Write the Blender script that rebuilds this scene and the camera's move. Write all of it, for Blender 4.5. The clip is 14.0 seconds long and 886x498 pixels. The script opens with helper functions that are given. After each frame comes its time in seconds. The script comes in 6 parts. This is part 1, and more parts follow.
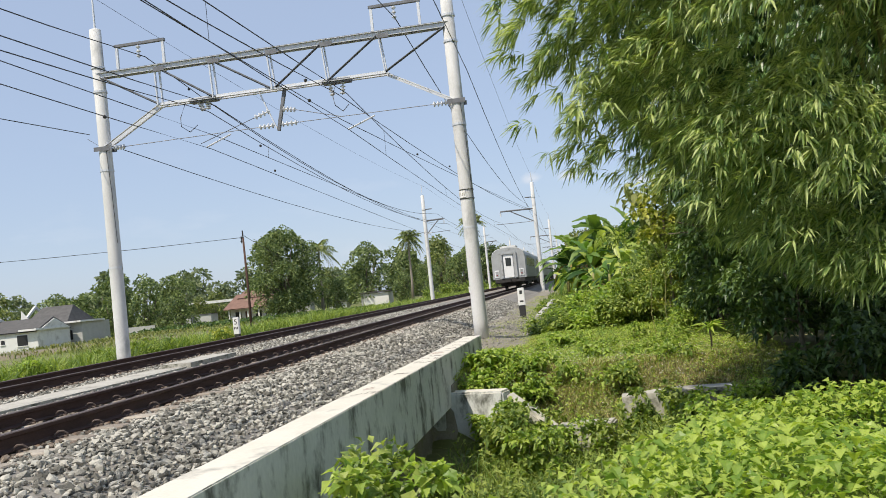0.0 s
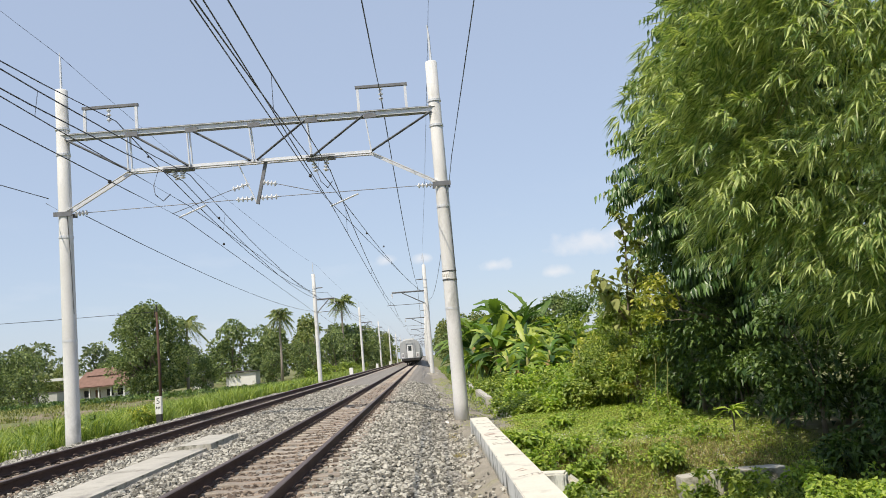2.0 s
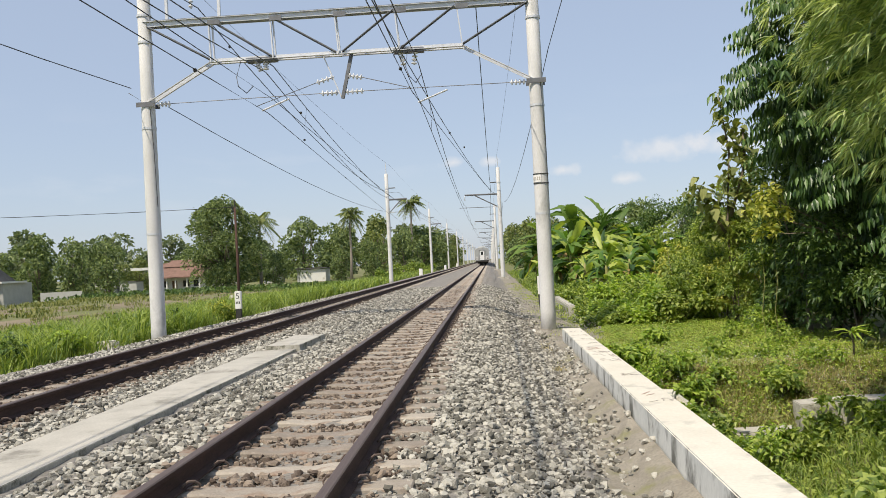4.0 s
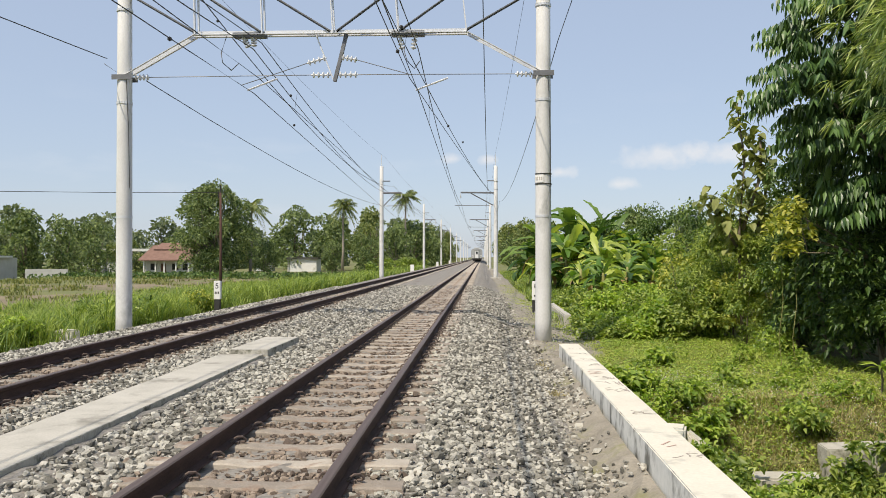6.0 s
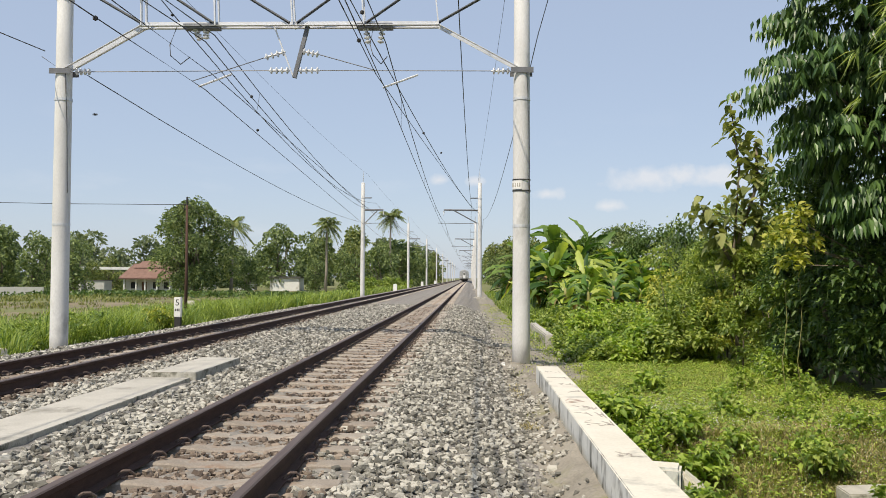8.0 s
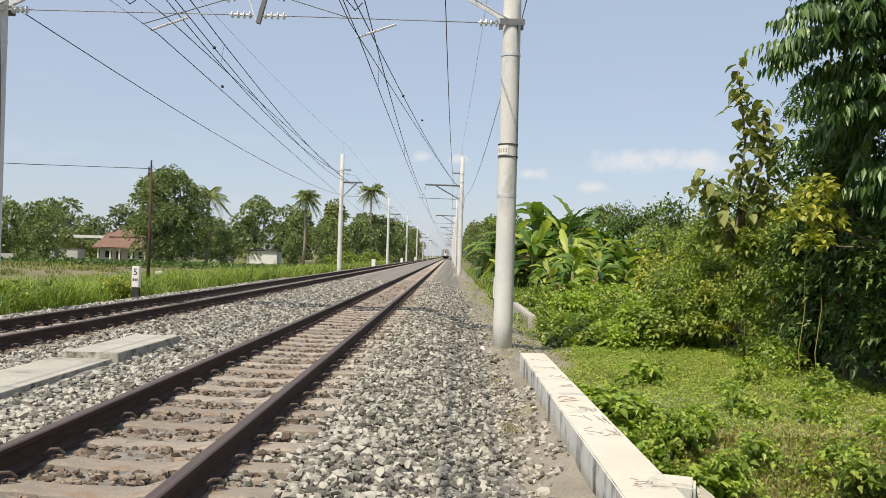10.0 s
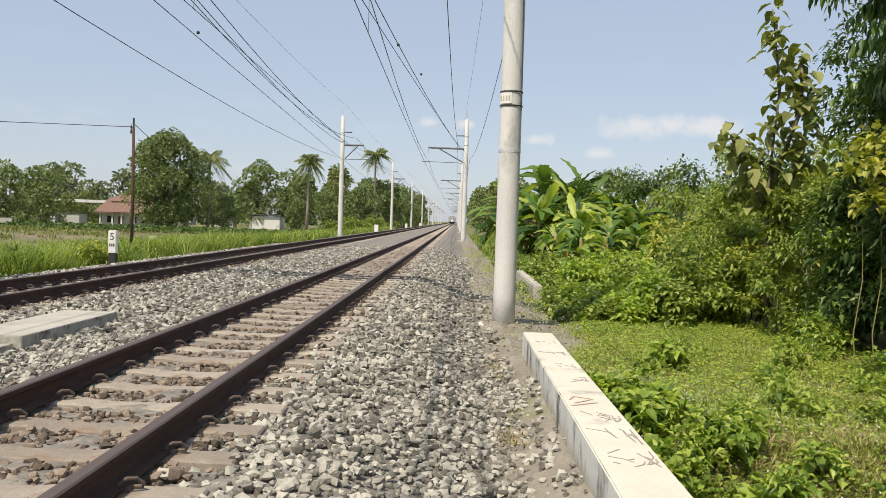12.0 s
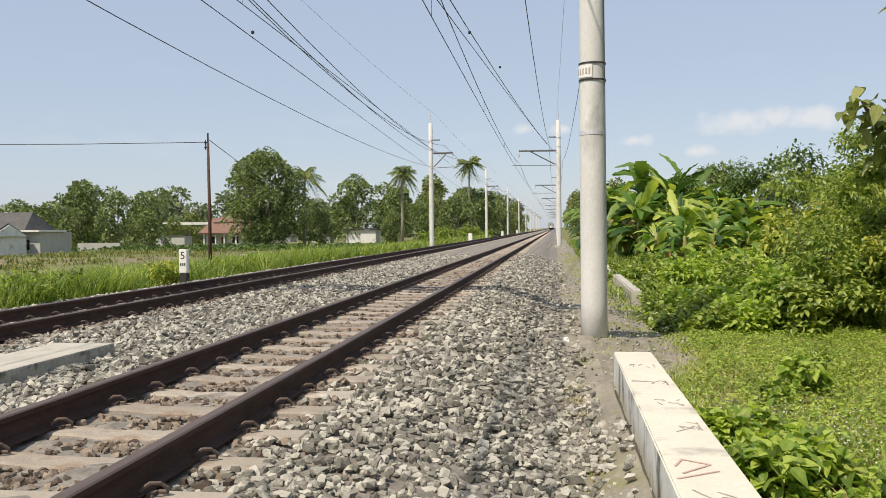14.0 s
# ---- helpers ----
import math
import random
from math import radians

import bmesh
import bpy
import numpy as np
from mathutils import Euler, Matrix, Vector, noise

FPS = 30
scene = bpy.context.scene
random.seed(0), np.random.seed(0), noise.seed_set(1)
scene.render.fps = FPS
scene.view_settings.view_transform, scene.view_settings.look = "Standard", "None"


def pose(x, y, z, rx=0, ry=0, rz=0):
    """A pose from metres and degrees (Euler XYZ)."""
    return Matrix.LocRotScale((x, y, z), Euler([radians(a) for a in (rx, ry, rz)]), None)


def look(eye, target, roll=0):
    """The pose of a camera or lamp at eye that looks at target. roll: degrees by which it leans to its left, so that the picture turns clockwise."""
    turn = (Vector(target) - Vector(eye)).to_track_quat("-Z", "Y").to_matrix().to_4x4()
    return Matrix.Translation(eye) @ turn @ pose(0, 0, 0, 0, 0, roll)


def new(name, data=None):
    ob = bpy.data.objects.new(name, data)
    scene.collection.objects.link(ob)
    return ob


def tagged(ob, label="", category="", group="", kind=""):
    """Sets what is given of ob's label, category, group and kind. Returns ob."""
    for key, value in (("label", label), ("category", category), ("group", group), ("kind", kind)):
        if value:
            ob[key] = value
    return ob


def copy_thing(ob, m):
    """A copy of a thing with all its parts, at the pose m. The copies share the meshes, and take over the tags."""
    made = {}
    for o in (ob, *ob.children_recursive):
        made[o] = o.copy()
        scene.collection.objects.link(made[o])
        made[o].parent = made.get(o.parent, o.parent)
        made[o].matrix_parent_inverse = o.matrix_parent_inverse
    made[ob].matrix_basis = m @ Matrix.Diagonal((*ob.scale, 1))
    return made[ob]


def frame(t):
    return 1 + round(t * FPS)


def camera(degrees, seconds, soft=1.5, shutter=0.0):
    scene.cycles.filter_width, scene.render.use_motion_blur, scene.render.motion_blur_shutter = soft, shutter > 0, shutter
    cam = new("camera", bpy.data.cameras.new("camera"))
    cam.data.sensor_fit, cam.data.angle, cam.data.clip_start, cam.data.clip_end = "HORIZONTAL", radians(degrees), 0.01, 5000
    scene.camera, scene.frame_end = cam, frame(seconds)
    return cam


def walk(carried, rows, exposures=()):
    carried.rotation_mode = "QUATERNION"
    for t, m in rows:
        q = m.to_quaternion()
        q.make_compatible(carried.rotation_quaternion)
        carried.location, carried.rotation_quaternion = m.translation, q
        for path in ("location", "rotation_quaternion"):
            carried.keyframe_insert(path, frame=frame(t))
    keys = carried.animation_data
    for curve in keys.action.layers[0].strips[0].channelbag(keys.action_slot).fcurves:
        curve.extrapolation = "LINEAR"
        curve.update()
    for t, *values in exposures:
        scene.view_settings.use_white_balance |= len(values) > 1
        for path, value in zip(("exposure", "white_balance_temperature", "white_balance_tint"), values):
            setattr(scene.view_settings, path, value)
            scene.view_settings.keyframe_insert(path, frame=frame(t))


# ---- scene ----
cam = camera(54.1, 14.0, 0.6, 0.1)
PATH = [
    (0, (5.465, -2.771, 0.854), (5.176, -0.794, 0.94), -6.0),
    (0.3, (4.715, -2.886, 0.999), (4.481, -0.901, 1.071), -5.1),
    (0.5, (4.272, -3.006, 1.032), (4.075, -1.017, 1.107), -5.9),
    (0.6, (4.085, -3.028, 1.035), (3.893, -1.039, 1.119), -6.7),
    (0.9, (3.59, -3.057, 1.055), (3.518, -1.061, 1.162), -8.1),
    (1, (3.43, -3.121, 1.063), (3.371, -1.126, 1.19), -8.3),
    (1.2, (3.13, -3.029, 1.106), (3.115, -1.036, 1.276), -7.6),
    (1.5, (2.757, -3.1, 1.128), (2.832, -1.115, 1.3585), -8.0),
    (1.6, (2.607, -3.1, 1.142), (2.691, -1.115, 1.3733), -7.7),
    (2, (2.126, -3.098, 1.15), (2.188, -1.113, 1.3895), -5.0),
    (2.5, (1.86, -3.03, 1.21), (1.875, -1.045, 1.451), -2.2),
    (3, (1.688, -2.88, 1.221), (1.667, -0.882, 1.317), -4.6),
    (3.5, (1.586, -2.555, 1.227), (1.511, -0.556, 1.261), -4.2),
    (6, (1.531, -0.614, 1.372), (1.44, 1.383, 1.39), -0.0),
    (6.5, (1.642, -0.294, 1.324), (1.56, 1.704, 1.343), -0.1),
    (7, (1.731, 0.188, 1.274), (1.661, 2.186, 1.308), 0.3),
    (7.5, (1.849, 0.663, 1.222), (1.787, 2.661, 1.287), 0.3),
    (8, (1.854, 1.197, 1.212), (1.792, 3.195, 1.278), 0.3),
    (8.5, (1.855, 1.634, 1.199), (1.832, 3.633, 1.261), 0.1),
    (11, (1.964, 3.989, 1.109), (1.936, 5.988, 1.074), 2.2),
    (11.5, (2.016, 4.495, 1.103), (1.987, 6.494, 1.045), 2.0),
    (12, (2.091, 4.979, 1.094), (2.062, 6.978, 1.03), 1.9),
    (12.5, (2.195, 5.392, 1.044), (2.079, 7.388, 0.982), 0.5),
    (13, (2.324, 5.919, 0.959), (2.173, 7.912, 0.897), 0.5),
    (13.5, (2.393, 6.416, 0.969), (2.197, 8.406, 0.908), 0.3),
    (14, (2.411, 7.102, 0.979), (2.153, 9.085, 0.933), -0.7),
]
walk(cam, [(t, look(e, g, r)) for t, e, g, r in PATH],
     [(0, 0.06, 6550, 10), (1.2, 0.12, 6700, 10), (3.0, 0.11, 6800, 10), (3.5, 0.02, 6850, 10), (6.0, 0.05, 6850, 10), (8.7, 0.03, 6850, 10), (11, 0.04, 7100, 10), (14, 0.04, 7100, 10)])

# ---- light ----
SUN_WAY = Vector((0.36, 0.56, -0.98)).normalized()
sun_data = bpy.data.lights.new("sun", "SUN")
sun_data.energy, sun_data.angle, sun_data.color = 4.6, radians(0.53), (1.0, 0.92, 0.80)
sun = new("sun", sun_data)
sun.matrix_world = look((0, 0, 60), Vector((0, 0, 60)) + SUN_WAY)
world = bpy.data.worlds.new("sky")
scene.world = world
world.use_nodes = True
wn, wl = world.node_tree.nodes, world.node_tree.links
wn.clear()
w_out, w_bg, w_sky = wn.new("ShaderNodeOutputWorld"), wn.new("ShaderNodeBackground"), wn.new("ShaderNodeTexSky")
w_sky.sky_type, w_sky.sun_disc = "NISHITA", False
w_sky.sun_elevation = math.asin(-SUN_WAY.z)
w_sky.sun_rotation = math.atan2(-SUN_WAY.x, -SUN_WAY.y)
w_sky.air_density, w_sky.dust_density, w_sky.ozone_density = 1.0, 0.7, 1.5
w_bg.inputs["Strength"].default_value = 0.14
# thin fair-weather clouds low over the horizon
w_co, w_map, w_noise, w_ramp, w_mix = (wn.new("ShaderNodeTexCoord"), wn.new("ShaderNodeMapping"), wn.new("ShaderNodeTexNoise"),
                                       wn.new("ShaderNodeValToRGB"), wn.new("ShaderNodeMixRGB"))
w_sep, w_low = wn.new("ShaderNodeSeparateXYZ"), wn.new("ShaderNodeMapRange")
w_map.inputs["Scale"].default_value = (5.0, 5.0, 15.0)
w_map.inputs["Location"].default_value = (0.35, 0.0, 0.1)
w_noise.inputs["Scale"].default_value, w_noise.inputs["Detail"].default_value, w_noise.inputs["Roughness"].default_value = 1.6, 7.0, 0.52
w_ramp.color_ramp.elements[0].position, w_ramp.color_ramp.elements[1].position = 0.585, 0.72
w_low.inputs["From Min"].default_value, w_low.inputs["From Max"].default_value = 0.20, 0.10
w_mul = wn.new("ShaderNodeMath")
w_mul.operation = "MULTIPLY"
w_mul2 = wn.new("ShaderNodeMath")
w_mul2.operation = "MULTIPLY"
w_mul2.inputs[1].default_value = 0.12
w_mix.inputs["Color2"].default_value = (5.9, 6.1, 6.6, 1)
wl.new(w_co.outputs["Generated"], w_map.inputs["Vector"])
wl.new(w_map.outputs["Vector"], w_noise.inputs["Vector"])
wl.new(w_noise.outputs["Fac"], w_ramp.inputs["Fac"])
wl.new(w_co.outputs["Generated"], w_sep.inputs["Vector"])
wl.new(w_sep.outputs["Z"], w_low.inputs["Value"])
wl.new(w_ramp.outputs["Color"], w_mul.inputs[0])
wl.new(w_low.outputs["Result"], w_mul.inputs[1])
wl.new(w_mul.outputs["Value"], w_mul2.inputs[0])
wl.new(w_mul2.outputs["Value"], w_mix.inputs["Fac"])
w_haze = wn.new("ShaderNodeMixRGB")
w_haze.inputs["Fac"].default_value = 0.68
w_haze.inputs["Color2"].default_value = (3.35, 4.05, 5.45, 1)
wl.new(w_sky.outputs["Color"], w_haze.inputs["Color1"])
wl.new(w_haze.outputs["Color"], w_mix.inputs["Color1"])
# small fair-weather puffs low above the trees
last = w_mix.outputs["Color"]
for centre, spread in (((0.20, 0.973, 0.113), (20.0, 0.0, 58.0)), ((0.262, 0.958, 0.112), (21.0, 0.0, 70.0)), ((-0.035, 0.993, 0.112), (52.0, 0.0, 125.0)), ((0.088, 0.991, 0.096), (44.0, 0.0, 120.0)), ((0.157, 0.984, 0.082), (36.0, 0.0, 130.0)), ((0.008, 0.993, 0.112), (75.0, 0.0, 160.0))):
    p_sub, p_mul, p_len, p_noise, p_val, p_ramp, p_mix = (wn.new("ShaderNodeVectorMath"), wn.new("ShaderNodeVectorMath"), wn.new("ShaderNodeVectorMath"), wn.new("ShaderNodeTexNoise"),
                                                          wn.new("ShaderNodeMath"), wn.new("ShaderNodeMapRange"), wn.new("ShaderNodeMixRGB"))
    p_sub.operation, p_mul.operation, p_len.operation, p_val.operation = "SUBTRACT", "MULTIPLY", "LENGTH", "MULTIPLY_ADD"
    p_sub.inputs[1].default_value, p_mul.inputs[1].default_value = centre, spread
    p_noise.inputs["Scale"].default_value, p_noise.inputs["Detail"].default_value = 34.0, 6.0
    p_val.inputs[1].default_value = 2.6
    p_ramp.inputs["From Min"].default_value, p_ramp.inputs["From Max"].default_value, p_ramp.inputs["To Max"].default_value = -0.65, 0.25, 0.62
    p_mix.inputs["Color2"].default_value = (5.9, 6.0, 6.3, 1)
    p_neg = wn.new("ShaderNodeMath")
    p_neg.operation = "MULTIPLY_ADD"
    p_neg.inputs[1].default_value, p_neg.inputs[2].default_value = -1.0, -0.95
    wl.new(w_co.outputs["Generated"], p_sub.inputs[0])
    wl.new(p_sub.outputs["Vector"], p_mul.inputs[0])
    wl.new(p_mul.outputs["Vector"], p_len.inputs[0])
    wl.new(w_co.outputs["Generated"], p_noise.inputs["Vector"])
    wl.new(p_len.outputs["Value"], p_neg.inputs[0])
    wl.new(p_noise.outputs["Fac"], p_val.inputs[0])
    wl.new(p_neg.outputs["Value"], p_val.inputs[2])
    wl.new(p_val.outputs["Value"], p_ramp.inputs["Value"])
    wl.new(p_ramp.outputs["Result"], p_mix.inputs["Fac"])
    wl.new(last, p_mix.inputs["Color1"])
    last = p_mix.outputs["Color"]
wl.new(last, w_bg.inputs["Color"])
wl.new(w_bg.outputs["Background"], w_out.inputs["Surface"])
scene.view_settings.exposure = 0.0

# ---- materials ----


def material(name, low, high, rough=0.85, metal=0.0, scale=6.0, fine=60.0, bump=0.3, stain=None, stain_scale=1.2, stain_at=0.62,
             island=0.0, piece=0.0, translucent=0.0, stretch=(1, 1, 1), ior=1.45):
    """A surface of two tones in coarse and fine grain, with stains; island and piece vary it from leaf to leaf and from piece to piece."""
    m = bpy.data.materials.new(name)
    m.use_nodes = True
    n, l = m.node_tree.nodes, m.node_tree.links
    n.clear()
    out, bsdf = n.new("ShaderNodeOutputMaterial"), n.new("ShaderNodeBsdfPrincipled")
    co, mp = n.new("ShaderNodeTexCoord"), n.new("ShaderNodeMapping")
    mp.inputs["Scale"].default_value = stretch
    l.new(co.outputs["Object"], mp.inputs["Vector"])
    coarse, grain = n.new("ShaderNodeTexNoise"), n.new("ShaderNodeTexNoise")
    coarse.inputs["Scale"].default_value, coarse.inputs["Detail"].default_value = scale, 5.0
    grain.inputs["Scale"].default_value, grain.inputs["Detail"].default_value = fine, 4.0
    for t in (coarse, grain):
        l.new(mp.outputs["Vector"], t.inputs["Vector"])
    add = n.new("ShaderNodeMath")
    add.operation = "MULTIPLY_ADD"
    add.inputs[1].default_value = 0.45
    l.new(grain.outputs["Fac"], add.inputs[0])
    half = n.new("ShaderNodeMath")
    half.operation = "MULTIPLY"
    half.inputs[1].default_value = 0.55
    l.new(coarse.outputs["Fac"], half.inputs[0])
    l.new(half.outputs[0], add.inputs[2])
    fac = add.outputs[0]
    for amount, node, socket in ((island, "ShaderNodeNewGeometry", "Random Per Island"), (piece, "ShaderNodeObjectInfo", "Random")):
        if amount:
            g, k = n.new(node), n.new("ShaderNodeMath")
            k.operation = "MULTIPLY_ADD"
            k.inputs[1].default_value = amount
            l.new(g.outputs[socket], k.inputs[0])
            shift = n.new("ShaderNodeMath")
            shift.operation = "SUBTRACT"
            shift.inputs[1].default_value = amount * 0.5
            l.new(fac, shift.inputs[0])
            l.new(shift.outputs[0], k.inputs[2])
            fac = k.outputs[0]
    ramp = n.new("ShaderNodeValToRGB")
    ramp.color_ramp.elements[0].position, ramp.color_ramp.elements[1].position = 0.28, 0.72
    ramp.color_ramp.elements[0].color, ramp.color_ramp.elements[1].color = (*low, 1), (*high, 1)
    l.new(fac, ramp.inputs["Fac"])
    colour = ramp.outputs["Color"]
    if stain:
        s, r, mix = n.new("ShaderNodeTexNoise"), n.new("ShaderNodeValToRGB"), n.new("ShaderNodeMixRGB")
        s.inputs["Scale"].default_value, s.inputs["Detail"].default_value, s.inputs["Roughness"].default_value = stain_scale, 8.0, 0.65
        l.new(mp.outputs["Vector"], s.inputs["Vector"])
        r.color_ramp.elements[0].position, r.color_ramp.elements[1].position = stain_at - 0.06, stain_at + 0.08
        l.new(s.outputs["Fac"], r.inputs["Fac"])
        l.new(r.outputs["Color"], mix.inputs["Fac"])
        l.new(colour, mix.inputs["Color1"])
        mix.inputs["Color2"].default_value = (*stain, 1)
        colour = mix.outputs["Color"]
    l.new(colour, bsdf.inputs["Base Color"])
    bsdf.inputs["Roughness"].default_value, bsdf.inputs["Metallic"].default_value = rough, metal
    bsdf.inputs["IOR"].default_value = ior
    if bump:
        b = n.new("ShaderNodeBump")
        b.inputs["Strength"].default_value, b.inputs["Distance"].default_value = bump, 0.01
        l.new(add.outputs[0], b.inputs["Height"])
        l.new(b.outputs["Normal"], bsdf.inputs["Normal"])
    if translucent:
        tr, mx = n.new("ShaderNodeBsdfTranslucent"), n.new("ShaderNodeMixShader")
        warm = n.new("ShaderNodeMixRGB")
        warm.blend_type = "MULTIPLY"
        warm.inputs["Fac"].default_value = 1.0
        warm.inputs["Color2"].default_value = (1.3, 1.35, 0.55, 1)
        l.new(colour, warm.inputs["Color1"])
        l.new(warm.outputs["Color"], tr.inputs["Color"])
        mx.inputs["Fac"].default_value = translucent
        l.new(bsdf.outputs["BSDF"], mx.inputs[1])
        l.new(tr.outputs["BSDF"], mx.inputs[2])
        l.new(mx.outputs["Shader"], out.inputs["Surface"])
    else:
        l.new(bsdf.outputs["BSDF"], out.inputs["Surface"])
    return m


M_soil = material("soil_and_turf", (0.10, 0.13, 0.035), (0.20, 0.19, 0.075), 0.95, scale=0.35, fine=9.0, bump=0.8, stain=(0.24, 0.19, 0.12), stain_scale=0.16, stain_at=0.60)
M_dirt = material("trodden_dirt", (0.155, 0.138, 0.108), (0.36, 0.325, 0.265), 0.95, scale=3.0, fine=38.0, bump=1.0, stain=(0.20, 0.195, 0.09), stain_scale=1.7, stain_at=0.60)
M_bed = material("ballast_bed", (0.1, 0.092, 0.08), (0.34, 0.315, 0.28), 0.95, scale=11.0, fine=26.0, bump=1.0, stain=(0.20, 0.16, 0.13), stain_scale=0.5)
M_stone = material("ballast_stone", (0.125, 0.119, 0.10), (0.47, 0.45, 0.39), 0.92, scale=8.0, fine=90.0, bump=0.5, island=0.65)
M_stone_rust = material("rust_stained_stone", (0.095, 0.072, 0.056), (0.29, 0.235, 0.185), 0.95, scale=8.0, fine=90.0, bump=0.4, island=0.7)
M_rail = material("rusty_rail_side", (0.035, 0.02, 0.016), (0.09, 0.05, 0.04), 0.9, 0.0, scale=14.0, fine=120.0, bump=0.25, stretch=(1, 0.25, 1))
M_railtop = material("worn_rail_head", (0.10, 0.07, 0.058), (0.19, 0.145, 0.125), 0.55, 0.45, scale=10.0, fine=80.0, bump=0.05, stretch=(6, 0.12, 1))
M_sleeper = material("old_concrete_sleeper", (0.235, 0.20, 0.165), (0.43, 0.385, 0.325), 0.92, scale=5.0, fine=70.0, bump=0.4, stain=(0.22, 0.145, 0.10), stain_scale=2.6, stain_at=0.58, piece=0.35)
M_clip = material("rusty_clip", (0.085, 0.06, 0.05), (0.21, 0.165, 0.14), 0.75, 0.2, scale=30.0, fine=200.0)
M_conc = material("spun_concrete_post", (0.55, 0.545, 0.53), (0.74, 0.735, 0.715), 0.85, scale=2.2, fine=40.0, bump=0.15, stain=(0.40, 0.40, 0.38), stain_scale=1.4, stain_at=0.60, stretch=(1, 1, 0.5))
M_slab = material("duct_concrete", (0.36, 0.34, 0.295), (0.52, 0.495, 0.435), 0.9, scale=3.0, fine=50.0, bump=0.3, stain=(0.25, 0.235, 0.20), stain_scale=1.8, stain_at=0.60)
M_white = material("limewashed_concrete", (0.57, 0.535, 0.45), (0.72, 0.68, 0.59), 0.88, scale=2.5, fine=40.0, bump=0.3, stain=(0.34, 0.33, 0.29), stain_scale=1.7, stain_at=0.60)
M_streak = material("streaked_limewash", (0.52, 0.53, 0.50), (0.74, 0.74, 0.70), 0.9, scale=2.5, fine=30.0, bump=0.35, stain=(0.15, 0.15, 0.13), stain_scale=3.4, stain_at=0.56, stretch=(1.0, 0.9, 0.55))
M_mark = material("faded_spray_paint", (0.24, 0.205, 0.18), (0.44, 0.40, 0.35), 0.9, scale=20.0, fine=90.0)
M_redmark = material("faded_red_paint", (0.46, 0.30, 0.25), (0.58, 0.42, 0.36), 0.9, scale=20.0, fine=90.0)
M_galv = material("galvanised_steel", (0.55, 0.56, 0.57), (0.72, 0.73, 0.74), 0.45, 0.35, scale=5.0, fine=60.0, bump=0.05)
# dark steel tone; the truss members' shaded look is put into this colour
M_galv_dark = material("shaded_dark_galvanised", (0.10, 0.105, 0.115), (0.22, 0.225, 0.235), 0.6, 0.3, scale=5.0, fine=60.0, bump=0.05)
M_wire = material("dark_wire", (0.05, 0.05, 0.052), (0.10, 0.10, 0.10), 0.6, 0.6, scale=2.0, fine=20.0, bump=0)
M_porc = material("porcelain", (0.55, 0.56, 0.57), (0.75, 0.76, 0.77), 0.25, scale=10.0, fine=60.0, bump=0)
M_black = material("black_paint", (0.018, 0.018, 0.018), (0.05, 0.048, 0.045), 0.7, scale=12.0, fine=80.0)
M_sign = material("white_sign_paint", (0.72, 0.71, 0.68), (0.82, 0.81, 0.78), 0.6, scale=7.0, fine=70.0, bump=0.05, stain=(0.5, 0.48, 0.43), stain_scale=5.0, stain_at=0.68)
M_blue = material("chipped_blue_paint", (0.07, 0.20, 0.35), (0.27, 0.47, 0.60), 0.6, 0.05, scale=9.0, fine=70.0, bump=0.6, stain=(0.20, 0.165, 0.11), stain_scale=12.0, stain_at=0.535, piece=0.4, stretch=(1, 1, 0.5))
M_bluewhite = material("chipped_white_paint", (0.52, 0.53, 0.50), (0.72, 0.72, 0.69), 0.7, 0.0, scale=9.0, fine=80.0, bump=0.3, stain=(0.28, 0.17, 0.09), stain_scale=6.0, stain_at=0.62)
M_rust = material("rusted_pole", (0.06, 0.034, 0.027), (0.125, 0.07, 0.05), 0.85, 0.2, scale=6.0, fine=60.0)
M_bark = material("bark", (0.10, 0.08, 0.055), (0.25, 0.21, 0.16), 0.95, scale=7.0, fine=50.0, bump=0.9, stretch=(1, 1, 0.3))
M_palmbark = material("palm_bark", (0.20, 0.17, 0.13), (0.36, 0.32, 0.27), 0.95, scale=5.0, fine=40.0, bump=0.9, stretch=(1, 1, 4))
M_culm = material("bamboo_culm", (0.16, 0.17, 0.05), (0.34, 0.31, 0.11), 0.6, scale=3.0, fine=30.0, bump=0.1)


def leaf_material(name, low, high, translucent=0.32, rough=0.5, island=0.8, scale=0.8):
    return material(name, low, high, rough, 0.0, scale, 20.0, 0.0, island=island, translucent=translucent)


L_bamboo = leaf_material("bamboo_leaf", (0.135, 0.215, 0.065), (0.53, 0.59, 0.26), 0.38, 0.36)
L_pinnate = leaf_material("pinnate_leaf", (0.035, 0.08, 0.022), (0.125, 0.215, 0.06), 0.18, 0.38)
# dark green foliage; its tone also stands in for shade inside the growth
L_dark = leaf_material("dark_and_shaded_leaf", (0.036, 0.078, 0.018), (0.135, 0.205, 0.05), 0.22, 0.42)
L_shrub = leaf_material("shrub_leaf", (0.12, 0.19, 0.04), (0.385, 0.45, 0.115), 0.40, 0.42)
L_vine = leaf_material("vine_leaf", (0.18, 0.29, 0.048), (0.46, 0.56, 0.12), 0.45, 0.42)
L_yellow = leaf_material("yellowing_leaf", (0.20, 0.25, 0.045), (0.50, 0.49, 0.11), 0.38)
L_banana = material("banana_leaf", (0.10, 0.20, 0.03), (0.45, 0.52, 0.115), 0.42, 0.0, 1.2, 14.0, 0.1, piece=1.0, translucent=0.38, stretch=(0.4, 3, 1))
